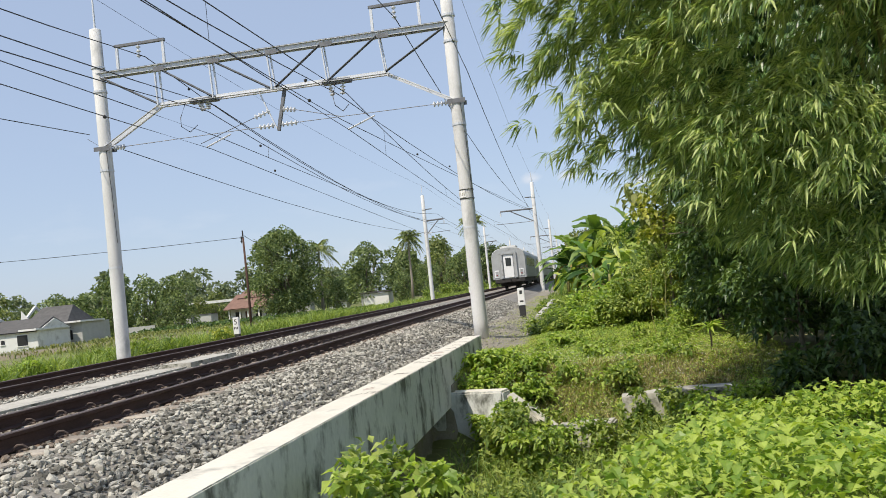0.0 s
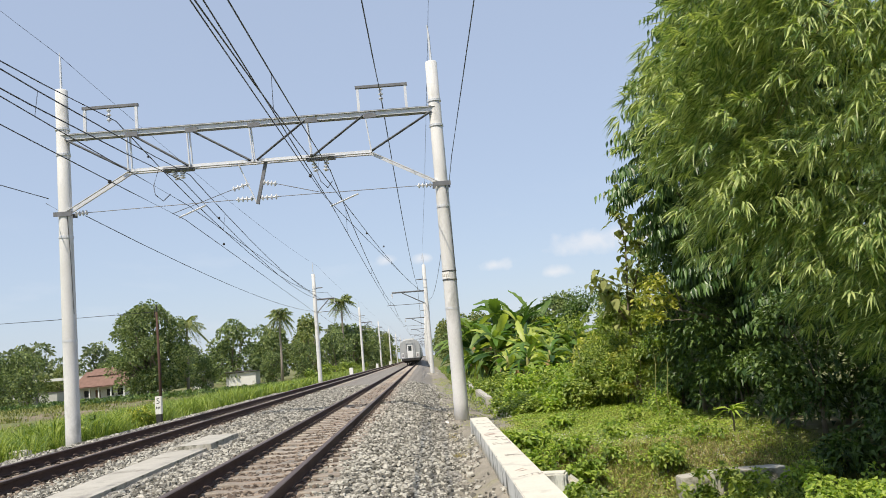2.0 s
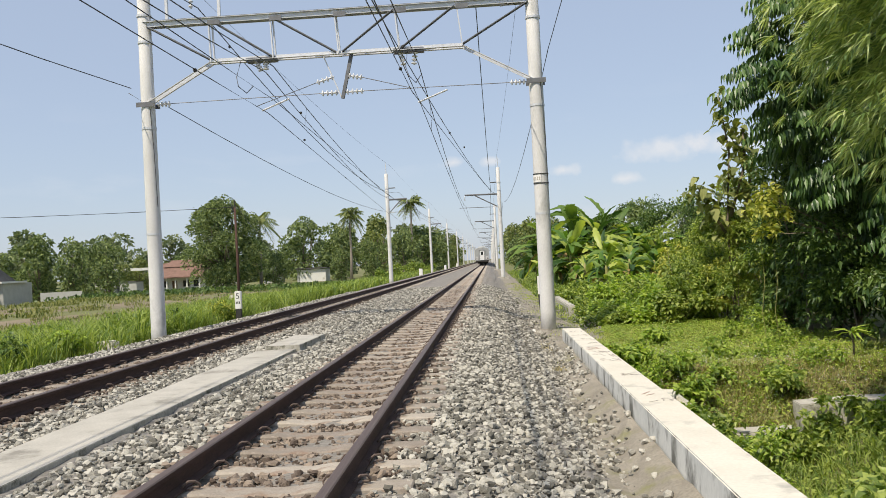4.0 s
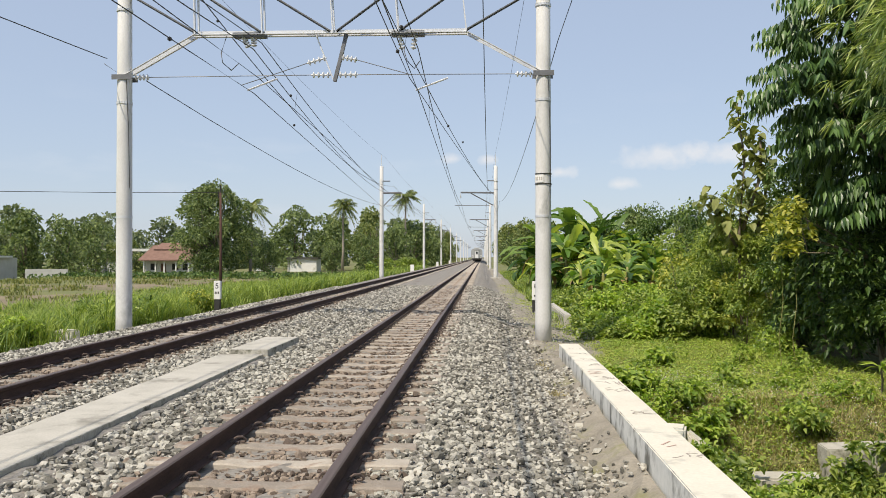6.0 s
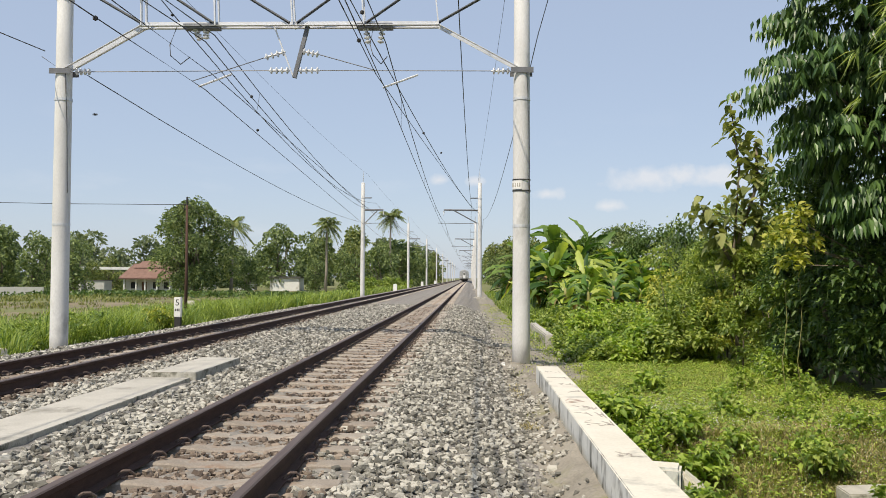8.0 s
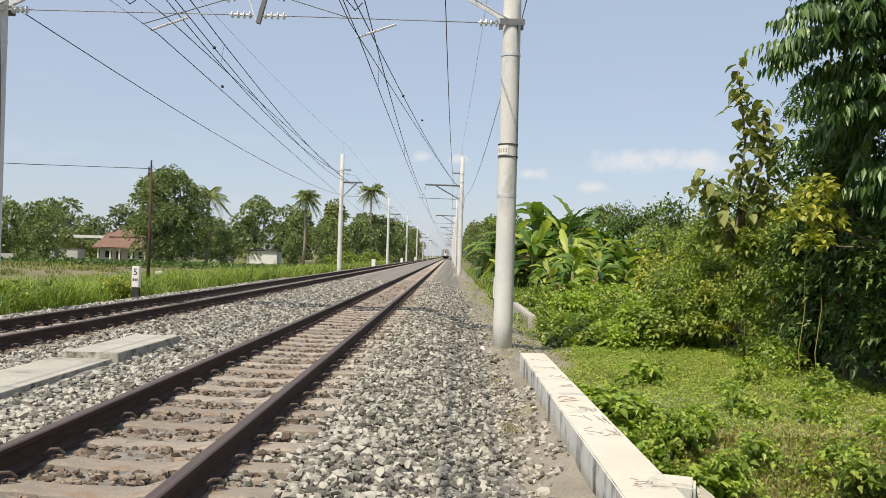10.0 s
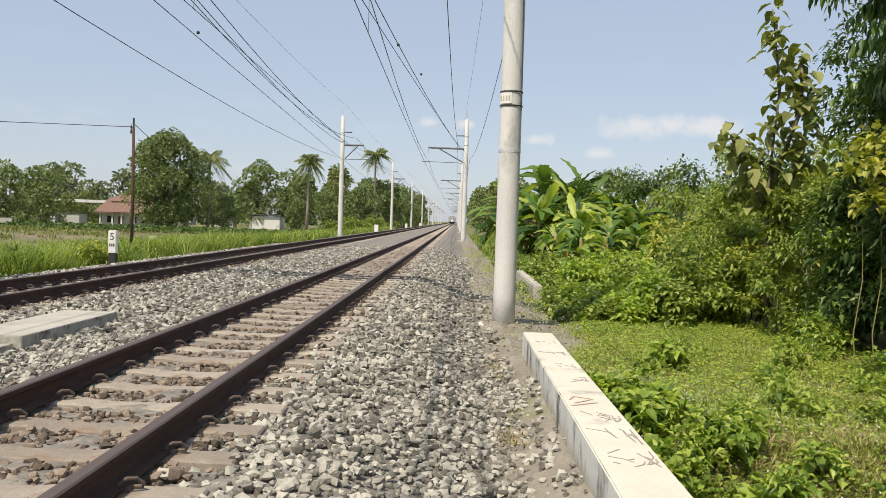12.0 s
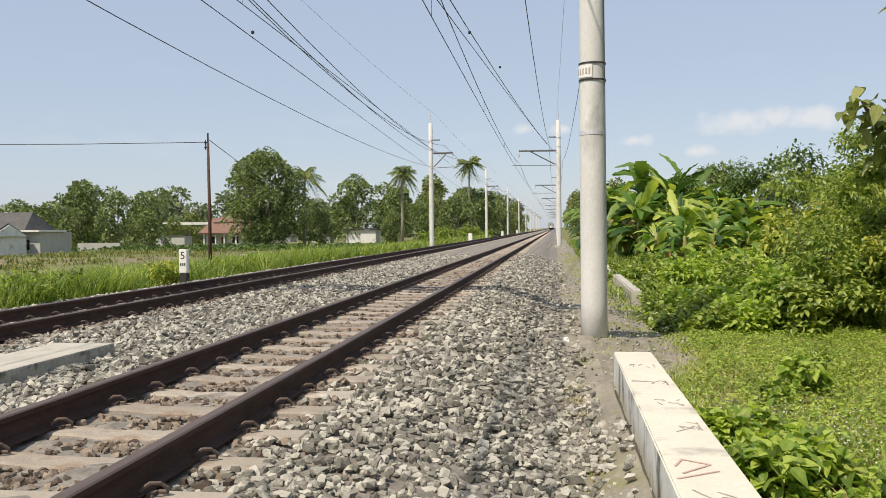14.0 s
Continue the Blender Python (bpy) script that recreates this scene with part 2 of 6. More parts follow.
L_banana_old = material("older_banana_leaf", (0.035, 0.085, 0.02), (0.16, 0.25, 0.05), 0.5, 0.0, 1.2, 14.0, 0.1, piece=0.8, translucent=0.3, stretch=(0.4, 3, 1))
L_bananadry = leaf_material("dry_banana_leaf", (0.20, 0.14, 0.06), (0.42, 0.30, 0.13), 0.2, 0.8)
L_teak = leaf_material("teak_leaf", (0.13, 0.16, 0.05), (0.34, 0.36, 0.13), 0.32, 0.5)
L_grass = leaf_material("grass_blade", (0.10, 0.175, 0.032), (0.33, 0.40, 0.09), 0.35, 0.5)
L_straw = leaf_material("dry_grass_blade", (0.24, 0.20, 0.09), (0.50, 0.42, 0.22), 0.25, 0.8)
L_turf = leaf_material("turf_blade", (0.20, 0.27, 0.052), (0.47, 0.51, 0.14), 0.32, 0.5)
L_field = leaf_material("field_blade", (0.10, 0.13, 0.035), (0.26, 0.26, 0.085), 0.25, 0.7)
L_tree = leaf_material("tree_leaf", (0.075, 0.12, 0.045), (0.26, 0.32, 0.12), 0.25, 0.5, 0.8)
# distance haze is painted in: paler, greyer leaf tones for the horizon trees
L_far = leaf_material("haze_tinted_far_leaf", (0.11, 0.155, 0.085), (0.26, 0.3, 0.16), 0.2, 0.7, 0.6)
L_palm = leaf_material("palm_leaf", (0.085, 0.13, 0.036), (0.29, 0.32, 0.105), 0.25, 0.5)
L_flower = material("tiny_white_flower", (0.7, 0.7, 0.66), (0.8, 0.8, 0.76), 0.7, bump=0)

# ---- mesh helpers ----


def mesh_ob(name, bm, mat, smooth=False):
    me = bpy.data.meshes.new(name)
    bmesh.ops.recalc_face_normals(bm, faces=bm.faces)
    bm.to_mesh(me)
    bm.free()
    for m in (mat if isinstance(mat, (list, tuple)) else [mat]):
        me.materials.append(m)
    if smooth:
        me.polygons.foreach_set("use_smooth", [True] * len(me.polygons))
    return new(name, me)


def part(name, bm, mat, parent, label="", smooth=False):
    ob = mesh_ob(name, bm, mat, smooth)
    ob.parent = parent
    if label:
        tagged(ob, label)
    return ob


def thing(name, label, category, at=(0, 0, 0), group="", kind=""):
    e = new(name)
    e.location = at
    e.empty_display_size = 0.2
    return tagged(e, label, category, group, kind)


def box(bm, x0, x1, y0, y1, z0, z1, bevel=0.0):
    g = bmesh.ops.create_cube(bm, size=1.0, matrix=Matrix.Translation(((x0 + x1) / 2, (y0 + y1) / 2, (z0 + z1) / 2)) @ Matrix.Diagonal((x1 - x0, y1 - y0, z1 - z0, 1)))
    if bevel:
        es = list({e for v in g["verts"] for e in v.link_edges})
        bmesh.ops.bevel(bm, geom=es, offset=bevel, segments=2, affect="EDGES")
    return bm


def beam(bm, a, b, w, h, bevel=0.0):
    """A bar of width w and height h from a to b."""
    a, b = Vector(a), Vector(b)
    d = b - a
    turn = d.to_track_quat("Z", "Y").to_matrix().to_4x4()
    bmesh.ops.create_cube(bm, size=1.0, matrix=Matrix.Translation((a + b) / 2) @ turn @ Matrix.Diagonal((w, h, d.length, 1)))
    return bm


def tube(bm, points, radii, sides=8, caps=True):
    """A round tube through the points."""
    points = [Vector(p) for p in points]
    rings = []
    for i, p in enumerate(points):
        d = (points[min(i + 1, len(points) - 1)] - points[max(i - 1, 0)]).normalized()
        u = d.orthogonal().normalized() if abs(d.z) < 0.99 else Vector((1, 0, 0))
        v = d.cross(u).normalized()
        u = v.cross(d).normalized()
        r = radii if isinstance(radii, (int, float)) else radii[i]
        rings.append([bm.verts.new(p + r * (math.cos(2 * math.pi * k / sides) * u + math.sin(2 * math.pi * k / sides) * v)) for k in range(sides)])
    for a, b in zip(rings, rings[1:]):
        j = min(range(sides), key=lambda s: (a[0].co - b[s].co).length)
        for k in range(sides):
            bm.faces.new((a[k], a[(k + 1) % sides], b[(k + 1 + j) % sides], b[(k + j) % sides]))
    if caps:
        bm.faces.new(rings[0][::-1])
        bm.faces.new(rings[-1])
    return bm


def lathe(bm, profile, at=(0, 0, 0), sides=12, axis=None):
    """A turned body from (radius, height) pairs, along z or along the given axis."""
    m = Matrix.Translation(at)
    if axis:
        m = m @ Vector(axis).to_track_quat("Z", "Y").to_matrix().to_4x4()
    rings = [[bm.verts.new(m @ Vector((r * math.cos(2 * math.pi * k / sides), r * math.sin(2 * math.pi * k / sides), z))) for k in range(sides)] for r, z in profile]
    for a, b in zip(rings, rings[1:]):
        for k in range(sides):
            bm.faces.new((a[k], a[(k + 1) % sides], b[(k + 1) % sides], b[k]))
    bm.faces.new(rings[0][::-1])
    bm.faces.new(rings[-1])
    return bm


def soup(name, verts, faces, mat, parent=None, mats=None, index=None):
    """A mesh object from arrays: verts (n, 3), faces (m, k)."""
    verts, faces = np.asarray(verts, np.float32), np.asarray(faces, np.int32)
    me = bpy.data.meshes.new(name)
    me.vertices.add(len(verts))
    me.vertices.foreach_set("co", verts.ravel())
    k = faces.shape[1]
    me.loops.add(faces.size)
    me.loops.foreach_set("vertex_index", faces.ravel())
    me.polygons.add(len(faces))
    me.polygons.foreach_set("loop_start", np.arange(0, faces.size, k, dtype=np.int32))
    me.polygons.foreach_set("loop_total", np.full(len(faces), k, np.int32))
    for m in (mats or [mat]):
        me.materials.append(m)
    if index is not None:
        me.polygons.foreach_set("material_index", np.asarray(index, np.int32))
    me.polygons.foreach_set("use_smooth", np.zeros(len(faces), bool))
    me.update(calc_edges=True)
    ob = new(name, me)
    ob.parent = parent
    return ob


rng = np.random.default_rng(7)


def unit(v):
    return v / np.maximum(np.linalg.norm(v, axis=-1, keepdims=True), 1e-9)


def leaves(at, along, length, width, fold=0.25, droop=0.3, up=None):
    """Leaf blades, two bent quads each: at (n, 3) bases, along (n, 3) directions."""
    n = len(at)
    along = unit(along)
    length, width = np.broadcast_to(length, n)[:, None], np.broadcast_to(width, n)[:, None]
    ref = np.tile([0.0, 0.0, 1.0], (n, 1)) if up is None else up
    side = unit(np.cross(along, ref + rng.normal(0, 0.25, (n, 3))))
    nor = np.cross(side, along)
    mid = at + along * length * 0.37
    tip = at + along * length - np.array([0, 0, 1.0]) * length * droop
    l = mid + side * width * 0.5 + nor * width * fold
    r = mid - side * width * 0.5 + nor * width * fold
    v = np.stack([at, l, tip, r, mid], 1).reshape(-1, 3)
    b = np.arange(n)[:, None] * 5
    f = np.concatenate([b + [0, 4, 1], b + [1, 4, 2], b + [0, 3, 4], b + [3, 2, 4]], 1).reshape(-1, 3)
    return v, f


def broad_leaves(at, along, length, width, fold=0.16, droop=0.3):
    """Ovate leaf blades with a midrib, a round base and a pointed tip."""
    n = len(at)
    along = unit(along)
    length, width = np.broadcast_to(length, n)[:, None], np.broadcast_to(width, n)[:, None]
    side = unit(np.cross(along, np.tile([0.0, 0.0, 1.0], (n, 1)) + rng.normal(0, 0.25, (n, 3))))
    nor, down = np.cross(side, along), np.array([0, 0, 1.0])
    rows = [at]
    for u, w in ((0.22, 0.44), (0.52, 0.46), (0.80, 0.24)):
        mid = at + along * length * u - down * length * droop * u * u
        rows += [mid + side * width * w + nor * width * fold * w * 2, mid, mid - side * width * w + nor * width * fold * w * 2]
    rows.append(at + along * length - down * length * droop)
    v = np.stack(rows, 1).reshape(-1, 3)
    quads = [(0, 2, 1), (0, 3, 2), (1, 2, 5), (1, 5, 4), (2, 3, 6), (2, 6, 5), (4, 5, 8), (4, 8, 7), (5, 6, 9), (5, 9, 8), (7, 8, 10), (8, 9, 10)]
    f = (np.arange(n)[:, None, None] * 11 + np.array(quads)).reshape(-1, 3)
    return v, f


def leaves_flat(at, along, length, width, droop=0.2):
    """Simple leaf blades, one pointed quad each."""
    n = len(at)
    along = unit(along)
    length, width = np.broadcast_to(length, n)[:, None], np.broadcast_to(width, n)[:, None]
    side = unit(np.cross(along, rng.normal(0, 1, (n, 3))))
    mid = at + along * length * 0.5
    tip = at + along * length - np.array([0, 0, 1.0]) * length * droop
    v = np.stack([at, mid + side * width * 0.5, tip, mid - side * width * 0.5], 1).reshape(-1, 3)
    f = np.arange(n)[:, None] * 4 + np.array([0, 1, 2, 3])
    return v, f

# ---- the land ----
TRACKS = (0.0, -4.10)


def step(v, a, b):
    t = np.clip((v - a) / (b - a), 0, 1)
    return t * t * (3 - 2 * t)


def ground_z(x, y):
    x, y = np.asarray(x, float), np.asarray(y, float)
    z = np.full(np.broadcast(x, y).shape, -0.62)
    z = z - 0.55 * step(-x, 7.2, 11.0) - 0.07 * np.clip(-x - 48, 0, 24)
    grass = step(x, 3.0, 4.2)
    z = z - grass * 0.12 - 0.06 * grass
    # the ditch that passes under the little bridge
    ditch = step(y, 2.6, 5.2) * (1 - 0.36 * step(y, 10.9, 11.15) - 0.64 * np.clip((y - 11.1) / 1.5, 0, 1)) * step(x, 1.2, 1.7)
    z = z - ditch * (1.05 - 0.33 * step(x, 5.7, 6.5) - 0.15 * step(x, 8, 13)) * np.where((x < 3.4) & (y > 11.2), 0.0, 1.0)
    return z


def fine_axis(far0, near0, near1, far1, pitch, grow=1.35):
    mid = list(np.arange(near0, near1 + pitch / 2, pitch))
    lo, hi, d = [], [], pitch
    v = near0
    while v > far0:
        d *= grow
        v -= d
        lo.append(v)
    v, d = near1, pitch
    while v < far1:
        d *= grow
        v += d
        hi.append(v)
    return np.array(lo[::-1] + mid + hi)


gx, gy = fine_axis(-3000, -14, 13, 3000, 0.25), fine_axis(-400, -4, 24, 4000, 0.25)
GX, GY = np.meshgrid(gx, gy, indexing="ij")
GZ = ground_z(GX, GY) + rng.normal(0, 0.012, GX.shape)
nx, ny = GX.shape
ii = (np.arange(nx - 1)[:, None] * ny + np.arange(ny - 1)).ravel()
ground = soup("ground", np.stack([GX, GY, GZ], -1).reshape(-1, 3), np.stack([ii, ii + ny, ii + ny + 1, ii + 1], 1), M_soil)
tagged(ground, "grassy tropical soil with bare dry patches", "ground", kind="structure")


def bed_z(x):
    return np.interp(x, [-7.9, -7.3, -6.3, -5.4, -3.0, -2.7, -1.7, -1.3, 1.2, 1.5, 2.35, 2.75], [-0.66, -0.52, -0.24, -0.20, -0.19, -0.185, -0.185, -0.20, -0.20, -0.25, -0.53, -0.66])


bx = np.concatenate([np.arange(-7.9, 2.76, 0.15)])
by = fine_axis(-60, -2, 30, 3500, 0.2, 1.25)
BX, BY = np.meshgrid(bx, by, indexing="ij")
BZ = bed_z(BX) + rng.normal(0, 0.012, BX.shape)
nx, ny = BX.shape
ii = (np.arange(nx - 1)[:, None] * ny + np.arange(ny - 1)).ravel()
bed = soup("ballast_bed", np.stack([BX, BY, BZ], -1).reshape(-1, 3), np.stack([ii, ii + ny, ii + ny + 1, ii + 1], 1), M_bed)
tagged(bed, "grey crushed-stone bed under two railway tracks", "ballast", kind="structure")

# worn dirt strip beside the ballast and the wall
def dirt_edge(y):
    """How far the trodden dirt reaches towards the grass."""
    return np.interp(y, [-6, 14.6, 16.0, 17.2, 19.0, 22.3, 25.0, 30.0, 44.0], [3.05, 3.05, 3.45, 3.95, 4.25, 4.35, 4.05, 4.0, 3.8]) + 0.10 * np.sin(y * 2.1) * step(y, 15, 17)


def dirt_lift(x, y):
    """Dirt heaped against the foot of the parapet."""
    return 0.17 * step(x, 2.55, 2.90) * (1 - step(y, 14.8, 16.0))


dx = np.arange(2.35, 5.0, 0.09)
dy = fine_axis(-6, -2, 46, 130, 0.3, 1.3)
DX, DY = np.meshgrid(dx, dy, indexing="ij")
keep = DX < dirt_edge(DY)
DZ = np.where(DX < 2.95, np.maximum(bed_z(DX), -0.575) + dirt_lift(DX, DY), ground_z(DX, DY) + 0.022) + rng.normal(0, 0.010, DX.shape)
DZ = np.where(keep, DZ, ground_z(DX, DY) - 0.1)
nx, ny = DX.shape
ii = (np.arange(nx - 1)[:, None] * ny + np.arange(ny - 1)).ravel()
dirt = soup("dirt_path", np.stack([DX, DY, DZ], -1).reshape(-1, 3), np.stack([ii, ii + ny, ii + ny + 1, ii + 1], 1), M_dirt)
tagged(dirt, "trodden bare dirt strip beside the ballast", "path", kind="structure")

# dry harvested plots beyond the verge
M_plot = material("stubble_field", (0.15, 0.122, 0.075), (0.27, 0.215, 0.14), 0.95, scale=0.5, fine=7.0, bump=0.6, stain=(0.10, 0.125, 0.042), stain_scale=0.14, stain_at=0.56, stretch=(1, 0.4, 1))
for x0, x1, y0, y1 in ((-32, -15, 30, 62), (-34, -14, 64, 100), (-50, -36, 34, 76)):
    b = bmesh.new()
    box(b, x0, x1, y0, y1, -1.4, -1.155, 0.0)
    tagged(mesh_ob("field_plot", b, M_plot), "dry stubble field plot between low bunds", "field", kind="structure")

# ---- tracks ----


def rail_mesh(y0, y1):
    prof = [(-0.068, -0.159), (0.068, -0.159), (0.068, -0.148), (0.012, -0.132), (0.009, -0.05), (0.034, -0.036), (0.036, -0.008), (0.028, 0.0),
            (-0.028, 0.0), (-0.036, -0.008), (-0.034, -0.036), (-0.009, -0.05), (-0.012, -0.132), (-0.068, -0.148)]
    b = bmesh.new()
    ys = [y0, 60, 300, y1]
    rings = [[b.verts.new((x, y, z)) for x, z in prof] for y in ys]
    for p, q in zip(rings, rings[1:]):
        for k in range(len(prof)):
            f = b.faces.new((p[k], p[(k + 1) % len(prof)], q[(k + 1) % len(prof)], q[k]))
            f.material_index = 1 if k in (6, 7, 8) else 0
    b.faces.new(rings[0])
    b.faces.new(rings[-1])
    me = bpy.data.meshes.new("rail")
    bmesh.ops.recalc_face_normals(b, faces=b.faces)
    b.to_mesh(me)
    b.free()
    me.materials.append(M_rail)
    me.materials.append(M_railtop)
    return me


def sleeper_mesh():
    b = bmesh.new()
    sec = [(-0.13, -0.22), (0.13, -0.22), (0.105, -0.012), (0.09, 0.0), (-0.09, 0.0), (-0.105, -0.012)]
    xs = [(-1.0, -0.012), (-0.99, 0.0), (-0.35, 0.0), (-0.2, -0.018), (0.2, -0.018), (0.35, 0.0), (0.99, 0.0), (1.0, -0.012)]
    rings = [[b.verts.new((x, y, z + (dz if z > -0.1 else 0))) for y, z in sec] for x, dz in xs]
    for p, q in zip(rings, rings[1:]):
        for k in range(6):
            b.faces.new((p[k], p[(k + 1) % 6], q[(k + 1) % 6], q[k]))
    b.faces.new(rings[0])
    b.faces.new(rings[-1])
    return b


def clip_bmesh():
    """An elastic rail clip: a bent steel bar over a shoulder."""
    b = bmesh.new()
    tube(b, [(-0.025, -0.035, 0.022), (0.0, -0.04, 0.05), (0.04, -0.035, 0.075), (0.085, -0.012, 0.072), (0.112, 0.02, 0.04), (0.10, 0.045, 0.016), (0.05, 0.05, 0.014)], 0.011, 6)
    box(b, 0.01, 0.045, -0.02, 0.05, 0.0, 0.02)
    return b


rail_me = rail_mesh(-14.0, 3000.0)
sl = sleeper_mesh()
sleeper_me = bpy.data.meshes.new("sleeper")
bmesh.ops.recalc_face_normals(sl, faces=sl.faces)
sl_far = sl.copy()
sl.to_mesh(sleeper_me)
sleeper_me.materials.append(M_sleeper)
cb = clip_bmesh()
clip_me = bpy.data.meshes.new("rail_clip")
cb.to_mesh(clip_me)
cb.free()
clip_me.materials.append(M_clip)
sv = np.array([v.co[:] for v in sl_far.verts])
sl_far.verts.index_update()
sf_quads = np.array([[v.index for v in f.verts] for f in sl_far.faces if len(f.verts) == 4])
sl_far.free()
SLEEPER_TOP = -0.168
for tx, label in zip(TRACKS, ("narrow-gauge track with brown rusty rails on concrete sleepers", "second narrow-gauge track with rusty rails on buried sleepers")):
    track = thing("railway_track", label, "railway track", (tx, 0, 0), "double line")
    for sx in (-0.567, 0.567):
        r = new("rail", rail_me)
        r.parent, r.location = track, (sx, 0, 0)
        tagged(r, "rusty steel rail with a worn head")
    near = [y for y in np.arange(-2.55, 87, 0.6)]
    for i, y in enumerate(near):
        s = new("sleeper", sleeper_me)
        s.parent, s.location = track, (rng.normal(0, 0.01), y + rng.normal(0, 0.012), SLEEPER_TOP + (0.0 if tx == 0 else -0.012) + rng.normal(0, 0.003))
        s.rotation_euler = (0, 0, rng.normal(0, 0.006))
        if y < 34:
            for sx, turn in ((-0.567 - 0.062, math.pi), (-0.567 + 0.062, 0), (0.567 - 0.062, math.pi), (0.567 + 0.062, 0)):
                c = new("rail_clip", clip_me)
                c.parent, c.location, c.rotation_euler, c.scale = s, (sx, 0, 0.0), (0, 0, turn), (0.82, 0.82, 0.9)
    ys = np.arange(87.3, 260, 0.6)
    v = (sv[None] + np.stack([np.zeros_like(ys), ys, np.full_like(ys, SLEEPER_TOP)], 1)[:, None]).reshape(-1, 3)
    f = (sf_quads[None] + (np.arange(len(ys)) * len(sv))[:, None, None]).reshape(-1, 4)
    tagged(soup("far_sleepers", v, f, M_sleeper, track), kind="stuff")

# ---- ballast stones ----
ico = bmesh.new()
bmesh.ops.create_icosphere(ico, subdivisions=1, radius=1.0)
ico.verts.index_update()
ICO_V = np.array([v.co[:] for v in ico.verts])
ICO_V = np.sign(ICO_V) * np.abs(ICO_V) ** 0.6
ICO_F = np.array([[v.index for v in f.verts] for f in ico.faces])
ico.free()
OCT_V = np.array([(1, 0, 0), (-1, 0, 0), (0, 1, 0), (0, -1, 0), (0, 0, 1), (0, 0, -1)], float)
OCT_F = np.array([(0, 2, 4), (2, 1, 4), (1, 3, 4), (3, 0, 4), (2, 0, 5), (1, 2, 5), (3, 1, 5), (0, 3, 5)])


def stones(name, n, x0, x1, y0, y1, base_v, base_f, size, label, power=1.0):
    x, y = rng.uniform(x0, x1, n), y0 + (y1 - y0) * rng.uniform(0, 1, n) ** power
    ok = rng.uniform(0, 1, n) < np.interp(x - 0.30 * step(y, 9.5, 12.0) * (1 - step(y, 15.3, 17.0)) + 0.10 * np.sin(y * 1.7) + 0.06 * np.sin(y * 4.3), [2.28, 2.52, 2.80], [1.0, 0.35, 0.02])
    for tx in TRACKS:
        u = np.abs(x - tx)
        on = u < 1.02
        ph = np.abs((y + 2.55 + 0.3) % 0.6 - 0.3)
        ok &= ~(on & (ph < 0.125) & ((u < 0.95) | (rng.uniform(0, 1, n) < 0.5)))
        ok &= ~(np.abs(u - 0.567) < 0.085)
    ok &= ~((x > -2.58) & (x < -1.83) & (y < 12.7)) & ~((x > -2.45) & (x < -1.74) & (y < 14.95))
    x, y = x[ok], y[ok]
    n = len(x)
    s = size * np.minimum(rng.lognormal(0, 0.34, n), 1.7)
    z = np.where(x > 2.2, np.maximum(bed_z(x), -0.575) + dirt_lift(x, y), bed_z(x)) + s * 0.15 + rng.uniform(-0.01, 0.025, n)
    for tx in TRACKS:
        u = np.abs(x - tx)
        z = np.where(u < 0.5, np.minimum(z, SLEEPER_TOP - 0.012 + rng.uniform(-0.03, 0.006, n)) - s * 0.25, z)
    k = len(base_v)
    shape = base_v[None] * rng.uniform(0.66, 1.14, (n, k, 1)) + rng.normal(0, 0.15, (n, k, 3))
    shape = shape * (s[:, None] * rng.uniform(0.6, 1.3, (n, 3)))[:, None]
    a, b, c = (rng.uniform(0, 2 * np.pi, n) for _ in range(3))
    ca, sa, cb_, sb = np.cos(a), np.sin(a), np.cos(b), np.sin(b)
    X = shape[..., 0] * ca[:, None] - shape[..., 1] * sa[:, None]
    Y = shape[..., 0] * sa[:, None] + shape[..., 1] * ca[:, None]
    Z = shape[..., 2]
    Y, Z = Y * cb_[:, None] - Z * sb[:, None], Y * sb[:, None] + Z * cb_[:, None]
    v = np.stack([X + x[:, None], Y + y[:, None], Z * 0.8 + z[:, None]], -1).reshape(-1, 3)
    f = (base_f[None] + (np.arange(n) * k)[:, None, None]).reshape(-1, 3)
    rust = np.zeros(n, int)
    for tx, reach in ((0.0, 0.78), (-4.1, 0.8)):
        rust |= (np.abs(x - tx) + rng.normal(0, 0.14, n) < reach).astype(int)
    ob = soup(name, v, f, None, mats=[M_stone, M_stone_rust], index=np.repeat(rust, len(base_f)))
    return tagged(ob, label, "ballast", kind="stuff")


stones("ballast_stones", 62000, -7.2, 2.90, 1.2, 13.5, ICO_V, ICO_F, 0.0225, "loose grey crushed ballast stones, rust-stained between the rails")
stones("ballast_stones", 62000, -7.4, 2.75, 13.5, 46.0, OCT_V, OCT_F, 0.034, "loose grey crushed ballast stones further along the line", 1.3)

px, py = rng.uniform(2.4, 4.2, 2600), rng.uniform(2.0, 34.0, 2600)
pk = (px < 2.86) | ((py > 16.2) & (px < dirt_edge(py)))
px, py = px[pk], py[pk]
pv = OCT_V[None] * rng.uniform(0.6, 1.3, (len(px), 6, 1)) * rng.uniform(0.006, 0.024, (len(px), 1, 1)) + np.stack([px, py, np.maximum(bed_z(px), -0.575) + 0.006], 1)[:, None]
tagged(soup("path_pebbles", pv.reshape(-1, 3), (OCT_F[None] + (np.arange(len(px)) * 6)[:, None, None]).reshape(-1, 3), M_stone), "small loose pebbles on the dirt strip", "pebbles", kind="stuff")

M_oldwall = material("old_stained_shaded_concrete", (0.30, 0.285, 0.24), (0.55, 0.53, 0.46), 0.95, scale=6.0, fine=35.0, bump=0.9, stain=(0.10, 0.10, 0.07), stain_scale=4.5, stain_at=0.57)

# ---- bridge wall, ditch walls, cable duct ----


